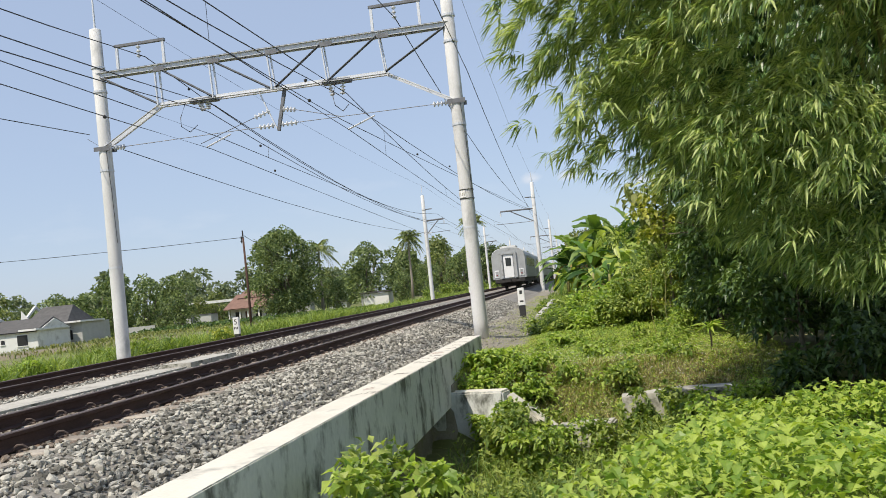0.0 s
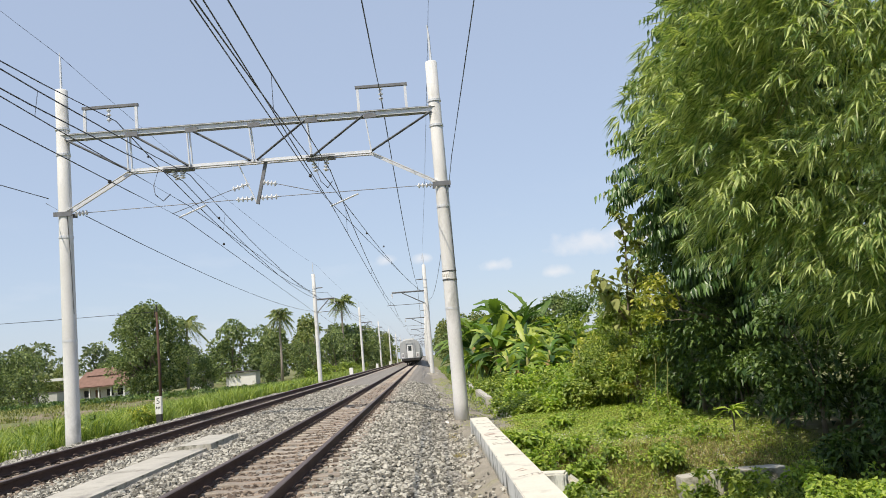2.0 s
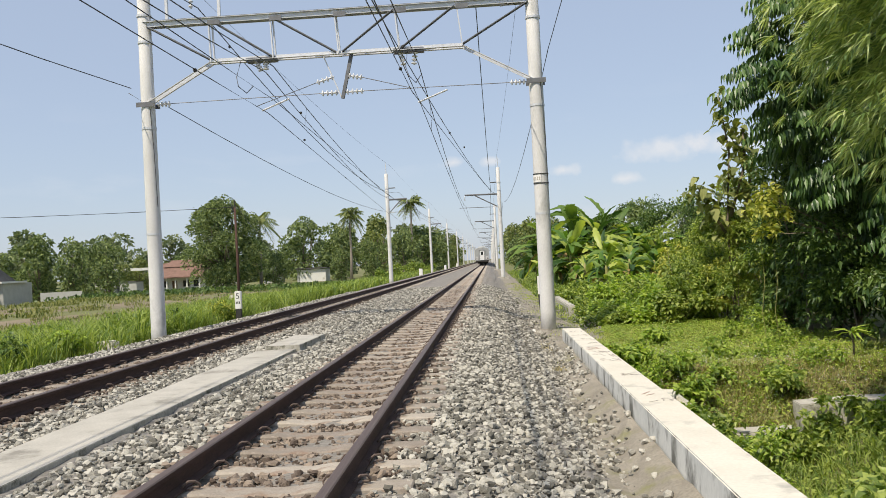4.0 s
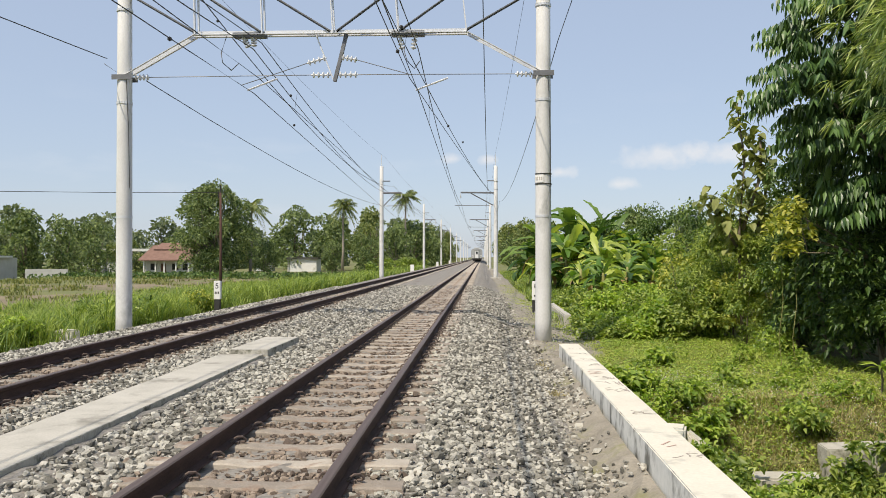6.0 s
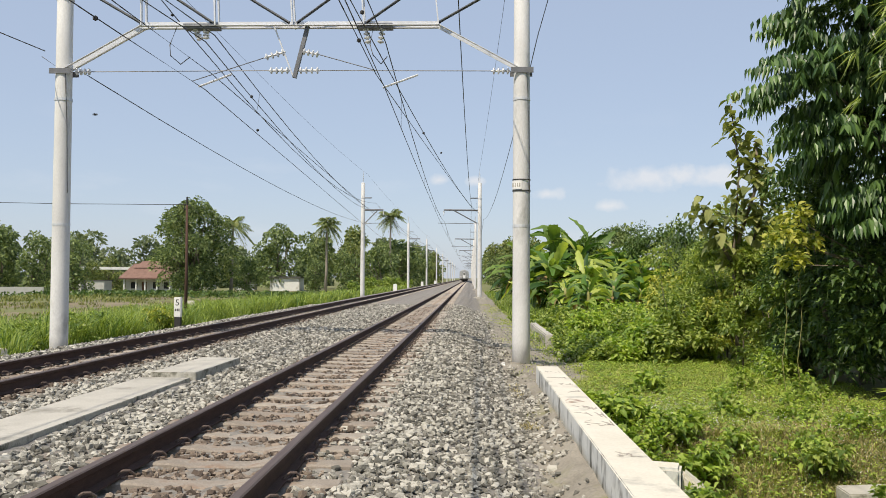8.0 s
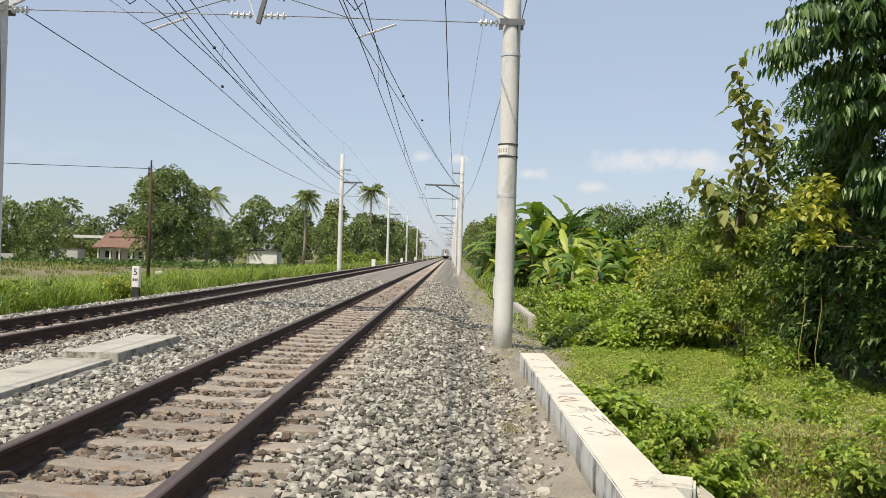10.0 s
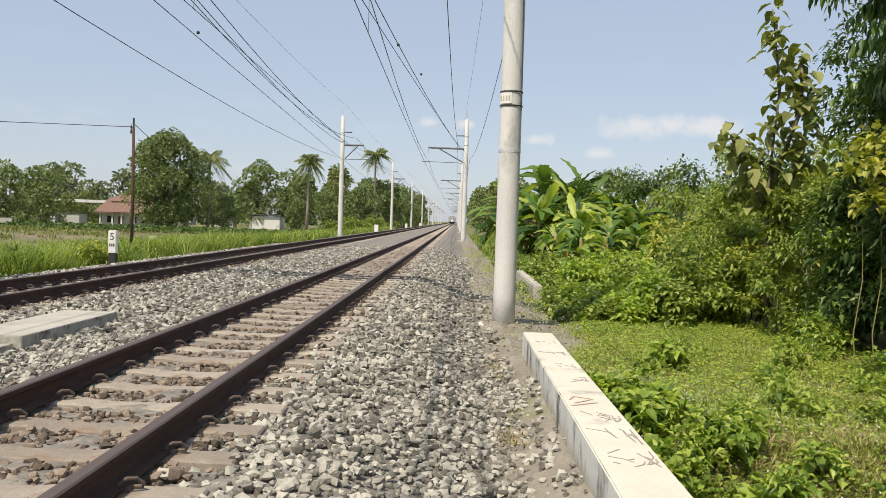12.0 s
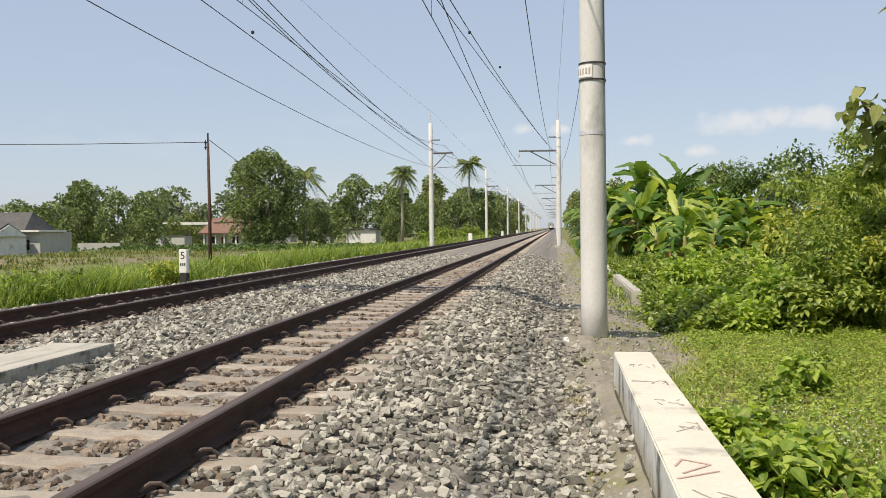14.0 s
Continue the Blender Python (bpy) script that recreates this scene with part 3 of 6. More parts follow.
def wall_bar(name, pts, z_top, z_bot, thick, mat, label, bevel=0.015, mats=None):
    """A wall along plan points with a top that may slope."""
    b = bmesh.new()
    n = len(pts)
    for i in range(n - 1):
        (xa, ya), (xb, yb) = pts[i], pts[i + 1]
        d = Vector((xb - xa, yb - ya)).normalized()
        s = Vector((-d.y, d.x)) * thick / 2
        za, zb = z_top[i], z_top[i + 1]
        vs = [b.verts.new(p) for p in ((xa - s.x, ya - s.y, z_bot), (xa + s.x, ya + s.y, z_bot), (xb + s.x, yb + s.y, z_bot), (xb - s.x, yb - s.y, z_bot),
                                       (xa - s.x, ya - s.y, za), (xa + s.x, ya + s.y, za), (xb + s.x, yb + s.y, zb), (xb - s.x, yb - s.y, zb))]
        for q in ((3, 2, 1, 0), (4, 5, 6, 7), (0, 1, 5, 4), (1, 2, 6, 5), (2, 3, 7, 6), (3, 0, 4, 7)):
            b.faces.new([vs[k] for k in q])
    if bevel:
        bmesh.ops.bevel(b, geom=list(b.edges), offset=bevel, segments=2, affect="EDGES")
    bmesh.ops.recalc_face_normals(b, faces=b.faces)
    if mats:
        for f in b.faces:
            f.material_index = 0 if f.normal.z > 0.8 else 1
    return tagged(mesh_ob(name, b, mats or mat), label, "wall", kind="structure")


wall_bar("parapet", [(3.05, -0.35), (3.165, 15.95)], [-0.135, -0.275], -1.08, 0.37, None,
         "low limewashed concrete bridge parapet with dark streaks and graffiti", 0.009, [M_white, M_streak])
wall_bar("bridge_deck", [(-0.5, 4.2), (-0.5, 11.0)], [-0.62, -0.62], -1.05, 6.7, M_slab, "concrete bridge deck slab over the ditch", 0)
wall_bar("abutment", [(-3.8, 11.05), (3.2, 11.25)], [-0.7, -0.7], -2.3, 0.5, M_streak, "concrete bridge abutment wall in shade", 0.01)
wall_bar("wing_wall", [(3.24, 11.30), (4.22, 11.02)], [-0.86, -0.87], -2.3, 0.36, None, "white-painted wing wall of the small bridge", 0.03, [M_white, M_streak])
wall_bar("wing_wall", [(4.25, 11.10), (4.98, 10.9)], [-0.92, -1.5], -2.3, 0.30, M_white, "sloping end of the white wing wall", 0.04)
wall_bar("ditch_wall", [(4.98, 10.88), (5.85, 10.70)], [-1.46, -1.42], -2.3, 0.42, M_slab, "low bare concrete ditch wall under dry grass", 0.03)
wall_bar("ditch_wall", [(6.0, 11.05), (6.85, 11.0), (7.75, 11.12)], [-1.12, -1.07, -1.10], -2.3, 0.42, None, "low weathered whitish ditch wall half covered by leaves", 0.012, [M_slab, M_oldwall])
wall_bar("kerb", [(4.17, 26.4), (4.25, 44.0)], [-0.42, -0.42], -0.9, 0.24, M_slab, "low concrete kerb edging the dirt path", 0.03)
# duct sides take the darker concrete: stains, with side shade put into the colour
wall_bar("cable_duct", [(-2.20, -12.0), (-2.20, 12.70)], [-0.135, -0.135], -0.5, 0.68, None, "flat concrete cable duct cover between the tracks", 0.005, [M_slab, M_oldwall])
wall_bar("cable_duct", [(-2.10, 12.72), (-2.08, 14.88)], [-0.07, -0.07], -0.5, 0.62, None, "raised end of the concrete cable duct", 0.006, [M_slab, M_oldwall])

# faded graffiti strokes on the parapet top
grf = bmesh.new()
rr = random.Random(4)


def on_wall(x, y):
    return Vector((x, y, -0.135 - 0.0086 * (y + 0.35) + 0.002))


for y0, letters, tall in ((6.3, 2, 0.10), (8.3, 3, 0.15), (9.9, 4, 0.24), (10.45, 4, 0.24), (11.0, 3, 0.22), (12.5, 3, 0.16), (13.3, 3, 0.12), (14.1, 3, 0.12), (15.0, 3, 0.10)):
    for k in range(letters * 2):
        xa = 2.95 + 0.007 * y0 + 0.27 * rr.random()
        arc = [(xa + rr.uniform(-0.07, 0.09), y0 + tall * rr.uniform(-0.9, 0.9)) for i in range(rr.choice((2, 2, 3)))]
        for p, q in zip(arc, arc[1:]):
            mid = ((p[0] + q[0]) / 2 + rr.uniform(-0.02, 0.02), (p[1] + q[1]) / 2 + rr.uniform(-0.03, 0.03))
            for e, f in ((p, mid), (mid, q)):
                e, f = on_wall(min(max(e[0], 2.97), 3.27), e[1]), on_wall(min(max(f[0], 2.97), 3.27), f[1])
                if (f - e).length > 0.01:
                    beam(grf, e, f, 0.010, 0.002)
tagged(mesh_ob("graffiti", grf, M_mark), "faded grey spray-paint strokes on the parapet", "graffiti", kind="stuff")
grr = bmesh.new()
for (ax, ay), (cx, cy) in (((3.02, 11.45), (3.18, 11.62)), ((3.18, 11.62), (3.05, 11.72)), ((3.05, 11.72), (3.0, 11.58)), ((2.98, 11.35), (3.2, 11.5)), ((3.02, 6.7), (3.12, 6.85)), ((3.05, 6.62), (3.14, 6.7))):
    beam(grr, (ax, ay, -0.135 - 0.0086 * (ay + 0.35) + 0.004), (cx, cy, -0.135 - 0.0086 * (cy + 0.35) + 0.004), 0.013, 0.002)
tagged(mesh_ob("graffiti", grr, M_redmark), "faded red spray-paint scrawl on the parapet", "graffiti", kind="stuff")

# ---- overhead line ----
GY0 = 19.74


def insulator(bm, a, b, discs=3, r=0.075):
    """A string of porcelain discs from a to b."""
    a, b = Vector(a), Vector(b)
    d = b - a
    prof = [(0.018, 0.0)]
    for k in range(discs):
        c = (k + 0.5) / discs * d.length
        prof += [(0.025, c - 0.035), (r, c - 0.008), (r * 0.95, c + 0.012), (0.025, c + 0.025)]
    prof += [(0.018, d.length)]
    return lathe(bm, prof, a, 10, d)


def post_part(parent, x, y, z0=-0.75, z1=9.05, r0=0.19, r1=0.16):
    b = bmesh.new()
    tube(b, [(x, y, z0), (x, y, 0.5), (x, y, 3), (x, y, 6), (x, y, z1 - 0.02), (x, y, z1)], [r0, r0 * 0.99, r0 * 0.965, r0 * 0.92, r1, r1 * 0.9], 20)
    p = part("post", b, M_conc, parent, "round spun-concrete post", True)
    for z in (2.92, 5.64, 7.86, 8.55):
        b = bmesh.new()
        r = r0 * 0.95 + 0.008
        tube(b, [(x, y, z - 0.03), (x, y, z + 0.03)], r, 20)
        part("band", b, M_galv, p, "steel clamp band")
    b = bmesh.new()
    tube(b, [(x, y, z1), (x, y, z1 + 0.75), (x - 0.02, y, z1 + 1.05)], [0.035, 0.03, 0.012], 6)
    part("rod", b, M_galv, p, "thin earthing rod")
    return p


gantry = thing("catenary_portal", "galvanised lattice portal on two round concrete posts spanning both tracks", "catenary gantry", (0, GY0, -0.6))


def g(x, z, dy=0.0):
    """A point of the portal; the truss above the knee clamps is 0.93 of its nominal depth."""
    return (x, dy, (z if z < 5.66 else 5.66 + (z - 5.66) * 0.93) + 0.6)


XL, XR = -7.02, 2.95
for x in (XL, XR):
    p = post_part(gantry, x, 0, -0.2, 9.65)
    b = bmesh.new()
    tube(b, [(x - 0.5 if x < 0 else x + 0.12, 0, 6.6), (x + 0.1, -0.15, 6.2), (x + 0.15, -0.13, 5.0), (x + 0.17, -0.10, 3.6)], 0.008, 5)
    part("earth_cable", b, M_wire, p)


def arc_band(a0, a1, z0, z1, r, n=10):
    """A curved plate round the post at XR, from angle a0 to a1."""
    b = bmesh.new()
    rows = [[b.verts.new((XR + q * math.cos(a), q * math.sin(a), z)) for q, z in ((r, z0), (r, z1), (r + 0.006, z1), (r + 0.006, z0))] for a in np.linspace(radians(a0), radians(a1), n)]
    for p, q in zip(rows, rows[1:]):
        for k in range(4):
            b.faces.new((p[k], p[(k + 1) % 4], q[(k + 1) % 4], q[k]))
    b.faces.new(rows[0])
    b.faces.new(rows[-1][::-1])
    return b


plate = part("number_plate", arc_band(172, 268, 3.70, 3.88, 0.188), M_sign, gantry, "small white plate with worn marks strapped to the post")
for a in (188, 206, 222, 238, 252):
    part("worn_mark", arc_band(a, a + 7, 3.75, 3.83, 0.193, 3), M_slab, plate)
for z in (3.66, 3.895):
    part("strap", arc_band(0, 360, z, z + 0.022, 0.189, 24), M_black, gantry, "thin black strap")
for yy in (-0.11, 0.11):
    b = bmesh.new()
    beam(b, g(XL, 7.86, yy), g(XR, 7.86, yy), 0.015, 0.13)
    beam(b, g(XL, 7.925, yy - 0.03), g(XR, 7.925, yy - 0.03), 0.075, 0.012)
    part("top_chord", b, M_galv, gantry)
    b = bmesh.new()
    beam(b, g(-5.33, 6.74, yy), g(1.2, 6.74, yy), 0.012, 0.10)
    beam(b, g(-5.33, 6.70, yy - 0.03), g(1.2, 6.70, yy - 0.03), 0.07, 0.012)
    part("bottom_chord", b, M_galv, gantry)
# the top plate's shade is painted in with the dark steel
b = bmesh.new()
beam(b, g(XL, 7.945), g(XR, 7.945), 0.26, 0.03)
part("top_plate", b, M_galv_dark, gantry, "upper plate of the truss with shade painted in")
tops, bots = (-5.29, -3.70, -2.05, -0.52, 1.05), (-5.27, -3.66, -1.98, -0.44, 1.16)
for xt, xb in zip(tops, bots):
    b = bmesh.new()
    for yy in (-0.15, 0.15):
        beam(b, g(xb, 6.70, yy), g(xt, 7.85, yy), 0.085, 0.03)
    part("vertical", b, M_galv, gantry)
for a, c in (((XL + 0.1, 7.80), (-5.27, 6.76)), ((-5.2, 7.82), (-3.7, 6.76)), ((-3.65, 7.82), (-2.05, 6.76)), ((-1.9, 6.76), (-0.55, 7.82)), ((-0.40, 6.76), (1.0, 7.82)), ((1.16, 6.76), (XR - 0.1, 7.80))):
    b = bmesh.new()
    beam(b, g(a[0], a[1], -0.14), g(c[0], c[1], -0.14), 0.07, 0.012)
    beam(b, g(a[0], a[1], -0.11), g(c[0], c[1], -0.11), 0.012, 0.06)
    part("diagonal", b, M_galv_dark, gantry)
for a, c in (((-5.3, 6.70), (XL, 5.66)), ((1.18, 6.70), (XR, 5.66))):
    b = bmesh.new()
    for yy in (-0.15, 0.15):
        beam(b, g(a[0], a[1], yy), g(c[0], c[1], yy), 0.07, 0.012)
    beam(b, g(a[0], a[1]), g(c[0], c[1]), 0.012, 0.10)
    part("knee_brace", b, M_galv, gantry)
    for yy in (-0.19, 0.19):
        b = bmesh.new()
        beam(b, g(c[0] - 0.24, 5.64, yy), g(c[0] + 0.24, 5.64, yy), 0.012, 0.12)
        part("clamp", b, M_galv_dark, gantry)
for x in tops[:1] + tops[1:]:
    b = bmesh.new()
    beam(b, g(x - 0.02, 7.78, -0.2), g(x + 0.3, 7.78, -0.2), 0.02, 0.12)
    part("gusset", b, M_galv_dark, gantry)
for x0, x1, xi in ((-6.42, -5.05, -5.78), (0.9, 2.19, 1.52)):
    for x in (x0, x1):
        b = bmesh.new()
        beam(b, g(x, 7.75), g(x, 8.70), 0.07, 0.07)
        part("hoop_upright", b, M_galv, gantry)
    b = bmesh.new()
    beam(b, g(x0 - 0.06, 8.70), g(x1 + 0.06, 8.70), 0.10, 0.07)
    part("hoop_bar", b, M_galv_dark, gantry)
    b = bmesh.new()
    insulator(b, g(xi, 8.66), g(xi, 8.25), 3, 0.065)
    part("insulator", b, M_porc, gantry)
b = bmesh.new()
beam(b, g(-1.68, 6.72), g(-1.96, 5.52), 0.10, 0.08)
part("drop_bracket", b, M_galv_dark, gantry, "slanted dark drop bracket")
b = bmesh.new()
beam(b, g(-2.42, 6.74), g(-1.99, 5.56), 0.04, 0.03)
part("drop_stay", b, M_galv, gantry)
for a, c in (((-2.16, 6.12), (-2.62, 5.98)), ((-1.80, 6.13), (-1.42, 6.05)), ((-2.06, 5.68), (-2.52, 5.68)), ((-1.88, 5.68), (-1.40, 5.68)), ((-6.78, 5.66), (-6.42, 5.66)), ((2.70, 5.66), (2.30, 5.66)),
             ((-3.90, 6.68), (-3.90, 6.42)), ((-4.15, 6.68), (-4.02, 6.40)), ((-0.42, 6.68), (-0.36, 6.30)), ((-0.05, 6.68), (-0.10, 6.30))):
    b = bmesh.new()
    insulator(b, g(*a), g(*c), 4, 0.075)
    part("insulator", b, M_porc, gantry)
for x in (-4.05, -0.28):
    b = bmesh.new()
    beam(b, g(x - 0.32, 6.70, 0), g(x + 0.45, 6.70, 0), 0.26, 0.10)
    part("hanger_plate", b, M_galv_dark, gantry)
for a, c in (((-4.05, 5.33), (-3.33, 5.60)), ((-0.04, 5.30), (0.72, 5.58))):
    b = bmesh.new()
    tube(b, [g(*a), g(*c)], 0.022, 6)
    part("steady_arm", b, M_galv, gantry)
b = bmesh.new()
for pts in ([(-6.42, 5.66), (-2.52, 5.68)], [(-1.40, 5.68), (2.30, 5.66)], [(-2.62, 5.98), (-4.2, 5.45)], [(-1.42, 6.05), (-0.2, 5.68)]):
    tube(b, [g(*p) for p in pts], 0.010, 5)
part("span_wire", b, M_galv_dark, gantry)
for x in (-4.55, -0.25):
    b = bmesh.new()
    tube(b, [g(x, 6.70), g(x - 0.04, 6.2, -0.3), g(x + 0.05, 5.9, -0.5), g(x + 0.2, 5.75, -0.3), g(x + 0.3, 6.0, 0)], 0.012, 5)
    part("jumper", b, M_wire, gantry)


def mast(x, y, side):
    """A single post with a bracket arm over its track; side 1 reaches to the right."""
    t = thing("catenary_mast", "round concrete catenary post with a steel bracket arm", "catenary mast", (x, y, -0.6), "masts along the line")
    post_part(t, 0, 0, -0.3, 9.9)
    reach = 1.75 if side > 0 else 3.06
    for name, pts, r in (("arm", [(0, 0, 7.55), (side * reach, 0, 7.58)], 0.075), ("brace", [(side * 0.2, 0, 6.45), (side * reach * 0.70, 0, 7.5)], 0.05),
                         ("registration_tube", [(side * 0.3, 0, 6.42), (side * (reach + 0.5), 0, 6.46)], 0.025), ("top_bracket", [(0, 0, 8.6), (side * 0.75, 0, 8.6)], 0.05)):
        b = bmesh.new()
        tube(b, pts, r, 6)
        part(name, b, M_galv_dark, t)
    for a, c in (((side * 0.18, 0, 6.42), (side * 0.55, 0, 6.43)), ((side * reach, 0, 7.5), (side * reach, 0, 7.1))):
        b = bmesh.new()
        insulator(b, a, c, 4, 0.07)
        part("insulator", b, M_porc, t)
    b = bmesh.new()
    box(b, -0.5, 0.5, -0.4, 0.4, -0.35, 0.18 if side < 0 else 0.05, 0.03)
    part("footing", b, M_slab, t, "square concrete footing")
    return t


mast_l, mast_r = mast(-7.30, 75.0, 1), mast(2.68, 75.0, -1)
for k in range(1, 9):
    y = 75.0 + 55.0 * k
    copy_thing(mast_l, pose(-7.30, y, -0.6))
    copy_thing(mast_r, pose(2.68, y, -0.6))
copy_thing(mast_l, pose(-7.30, -35.0, -0.6))
copy_thing(mast_r, pose(2.68, -35.0, -0.6))

SUPPORTS = [-35.0, GY0] + [75.0 + 55.0 * k for k in range(9)]


def span(pts, a, b, sag, n=12):
    """Adds a hanging span from a to b to a line of points."""
    for k in range(n):
        u = k / n
        pts.append((a[0] + (b[0] - a[0]) * u, a[1] + (b[1] - a[1]) * u, a[2] + (b[2] - a[2]) * u - sag * 4 * u * (1 - u)))


def wire_bm(up, at, down, r, beyond, last=None):
    """A wire through (x, z) at the portal; up and down give x, z and sag at the posts before and after; beyond: sag of the spans that follow."""
    pts = []
    if up:
        span(pts, (up[0], SUPPORTS[0], up[1]), (at[0], GY0, at[1]), up[2])
    end = (at[0], GY0, at[1])
    if down:
        nxt = (down[0], 75.0, down[1])
        span(pts, end, nxt, down[2])
        end = nxt
    if beyond is not None:
        x, z = last or down[:2]
        for y in SUPPORTS[3:]:
            nxt = (x, y, z)
            span(pts, end, nxt, beyond, 6)
            end = nxt
    pts.append(end)
    b = bmesh.new()
    tube(b, pts, r, 5)
    return b, pts


def wire(label, up, at, down, r=0.010, beyond=None, last=None):
    return tagged(mesh_ob("overhead_wire", wire_bm(up, at, down, r, beyond, last)[0], M_wire), label, "overhead wire", "overhead wires")


def catenary(label, mess, cont, every):
    """Messenger and contact wire with droppers over one track: one hanging assembly."""
    t = thing("catenary", label, "overhead wire", (0, 0, 0), "overhead wires")
    bm, pm = wire_bm(*mess)
    bc, pc = wire_bm(*cont)
    part("messenger_wire", bm, M_wire, t)
    part("contact_wire", bc, M_wire, t)
    lo = np.array(pc)
    for x, y, z in pm[1::every]:
        if -20 < y < 130 and abs(y - GY0) > 2:
            cx, cz = np.interp(y, lo[:, 1], lo[:, 0]), np.interp(y, lo[:, 1], lo[:, 2])
            if z - cz > 0.08:
                b = bmesh.new()
                tube(b, [(x, y, z), (cx, y, cz)], 0.005, 4)
                part("dropper", b, M_wire, t)
    return t


def clamps(spots):
    """Small dark splice clamps where two wires are tied."""
    for x, y, z in spots:
        b = bmesh.new()
        bmesh.ops.create_icosphere(b, subdivisions=1, radius=0.045)
        bmesh.ops.transform(b, matrix=Matrix.Translation((x, y, z)), verts=b.verts)
        tagged(mesh_ob("wire_clamp", b, M_black), "small dark splice clamp on an overhead wire", "wire clamp", "wire clamps")


catenary("messenger and contact wire over the nearer track", ((0.0, 6.3, 0.66), (0.02, 6.27), (-0.3, 5.95, 0.7), 0.012, 0.6), ((0.0, 5.2, 0.0), (0.02, 5.26), (-0.3, 5.2, 0.12), 0.010, 0.0), 3)
catenary("messenger and contact wire over the farther track", ((-3.9, 6.4, 0.95), (-3.71, 6.45), (-5.3, 6.5, 0.9), 0.012, 0.6, (-4.1, 6.1)), ((-3.9, 5.2, 0.1), (-3.78, 5.62), (-5.5, 5.9, 0.0), 0.010, 0.0, (-4.1, 5.3)), 3)
wire("second messenger wire anchored at the nearer mast", (-0.2, 6.2, 1.0), (-0.27, 6.32), (2.6, 6.72, 0.5), 0.012)
wire("second contact wire anchored at the nearer mast", (-0.1, 5.1, 0.2), (-0.18, 5.58), (2.2, 6.95, 0.08))
wire("second messenger wire anchored at the far mast", (-3.9, 6.3, 1.05), (-3.91, 6.31), (-6.9, 7.0, 0.65), 0.012)
wire("second contact wire anchored at the far mast", (-3.9, 5.1, 0.2), (-3.9, 5.26), (-7.2, 5.7, 0.0))
wire("dark feeder cable hung from the portal's hoop", (1.6, 8.0, 1.4), (1.53, 8.12), (1.96, 7.5, 0.9), 0.014, 0.55)
wire("dark feeder cable over the far side of the line", (-5.7, 8.0, 1.35), (-5.6, 8.08), (-6.2, 7.55, 1.35), 0.014, 0.55)
wire("thin earth wire along the post tops", (2.95, 10.0, 0.4), (2.95, 10.0), (2.6, 10.2, 0.4), 0.006, 0.4)
wire("thin earth wire along the far post tops", (-7.0, 10.0, 0.4), (-7.02, 10.0), (-6.9, 10.0, 0.4), 0.006, 0.4)
wire("return wire on the outside of the posts", (3.6, 7.2, 0.0), (3.3, 6.45), (3.0, 6.2, 1.0), 0.010, 0.9)
wire("return wire on the far posts", (-7.5, 6.15, 0.9), (-7.45, 6.12), None, 0.011)
wire("return wire on the inner face of the far posts", None, (-6.5, 5.58), (-7.25, 5.88, 0.5), 0.011, 0.7)
clamps([(-0.18, 16.8, 5.52), (-0.05, 16.2, 5.85), (0.4, 28.0, 5.7), (0.75, 34.0, 5.95), (-3.9, 14.2, 5.16), (-3.85, 23.5, 5.9), (-4.3, 26.0, 5.45), (-5.62, 22.5, 7.75)])

# ---- plants ----


def lobes_leaves(lobes, n, shell=0.75, out=1.0, down=0.3, jitter=0.8):
    """Bases and directions of leaves spread over the outer part of a set of lobes (x, y, z, radius)."""
    L = np.array(lobes, float)
    w = L[:, 3] ** 2
    pick = rng.choice(len(L), n, p=w / w.sum())
    d = unit(rng.normal(0, 1, (n, 3)))
    d[:, 2] = np.where(d[:, 2] < -0.3, -d[:, 2] * 0.6, d[:, 2])
    r = L[pick, 3] * (shell + (1.08 - shell) * rng.uniform(0, 1, n) ** 0.7) * (1 + 0.22 * rng.normal(0, 1, n) * (rng.uniform(0, 1, n) < 0.2) * 0.5)
    at = L[pick, :3] + unit(d) * r[:, None]
    along = unit(d) * out + rng.normal(0, jitter, (n, 3)) + np.array([0, 0, -down])
    return at, along


def crown_part(parent, lobes, n, length, width, mat, name="crown", label="", flat=True, **kw):
    at, along = lobes_leaves(lobes, n, **kw)
    size = length * rng.uniform(0.65, 1.3, n)
    if flat == "broad":
        v, f = broad_leaves(at, along, size, size * width / length)
    elif flat:
        v, f = leaves_flat(at, along, size, size * width / length)
    else:
        v, f = leaves(at, along, size, size * width / length)
    return tagged(soup(name, v, f, mat, parent), label, kind="stuff")


def limbs_part(parent, base, tips, r0, mat, name="trunk", sides=8, wob=0.15, fork=0.45):
    """A tapered trunk with limbs that reach towards the tips."""
    b = bmesh.new()
    base = Vector(base)
    mean = sum((Vector(t) for t in tips), Vector()) / len(tips)
    knot = base + (mean - base) * fork
    knot.x, knot.y = base.x + (knot.x - base.x) * 0.5, base.y + (knot.y - base.y) * 0.5
    pts = [base, base.lerp(knot, 0.5) + Vector((rng.normal(0, wob * 0.4), rng.normal(0, wob * 0.4), 0)), knot, knot.lerp(mean, 0.5)]
    tube(b, pts, [r0 * 1.15, r0 * 0.9, r0 * 0.7, r0 * 0.35], sides)
    for t in tips:
        t = Vector(t)
        s = base.lerp(knot, rng.uniform(0.75, 1.0))
        mid = s.lerp(t, 0.5) + Vector((rng.normal(0, wob), rng.normal(0, wob), abs(rng.normal(0, wob))))
        tube(b, [s, mid, t], [r0 * 0.45, r0 * 0.28, r0 * 0.08], 6)
    return part(name, b, mat, parent, "", True)


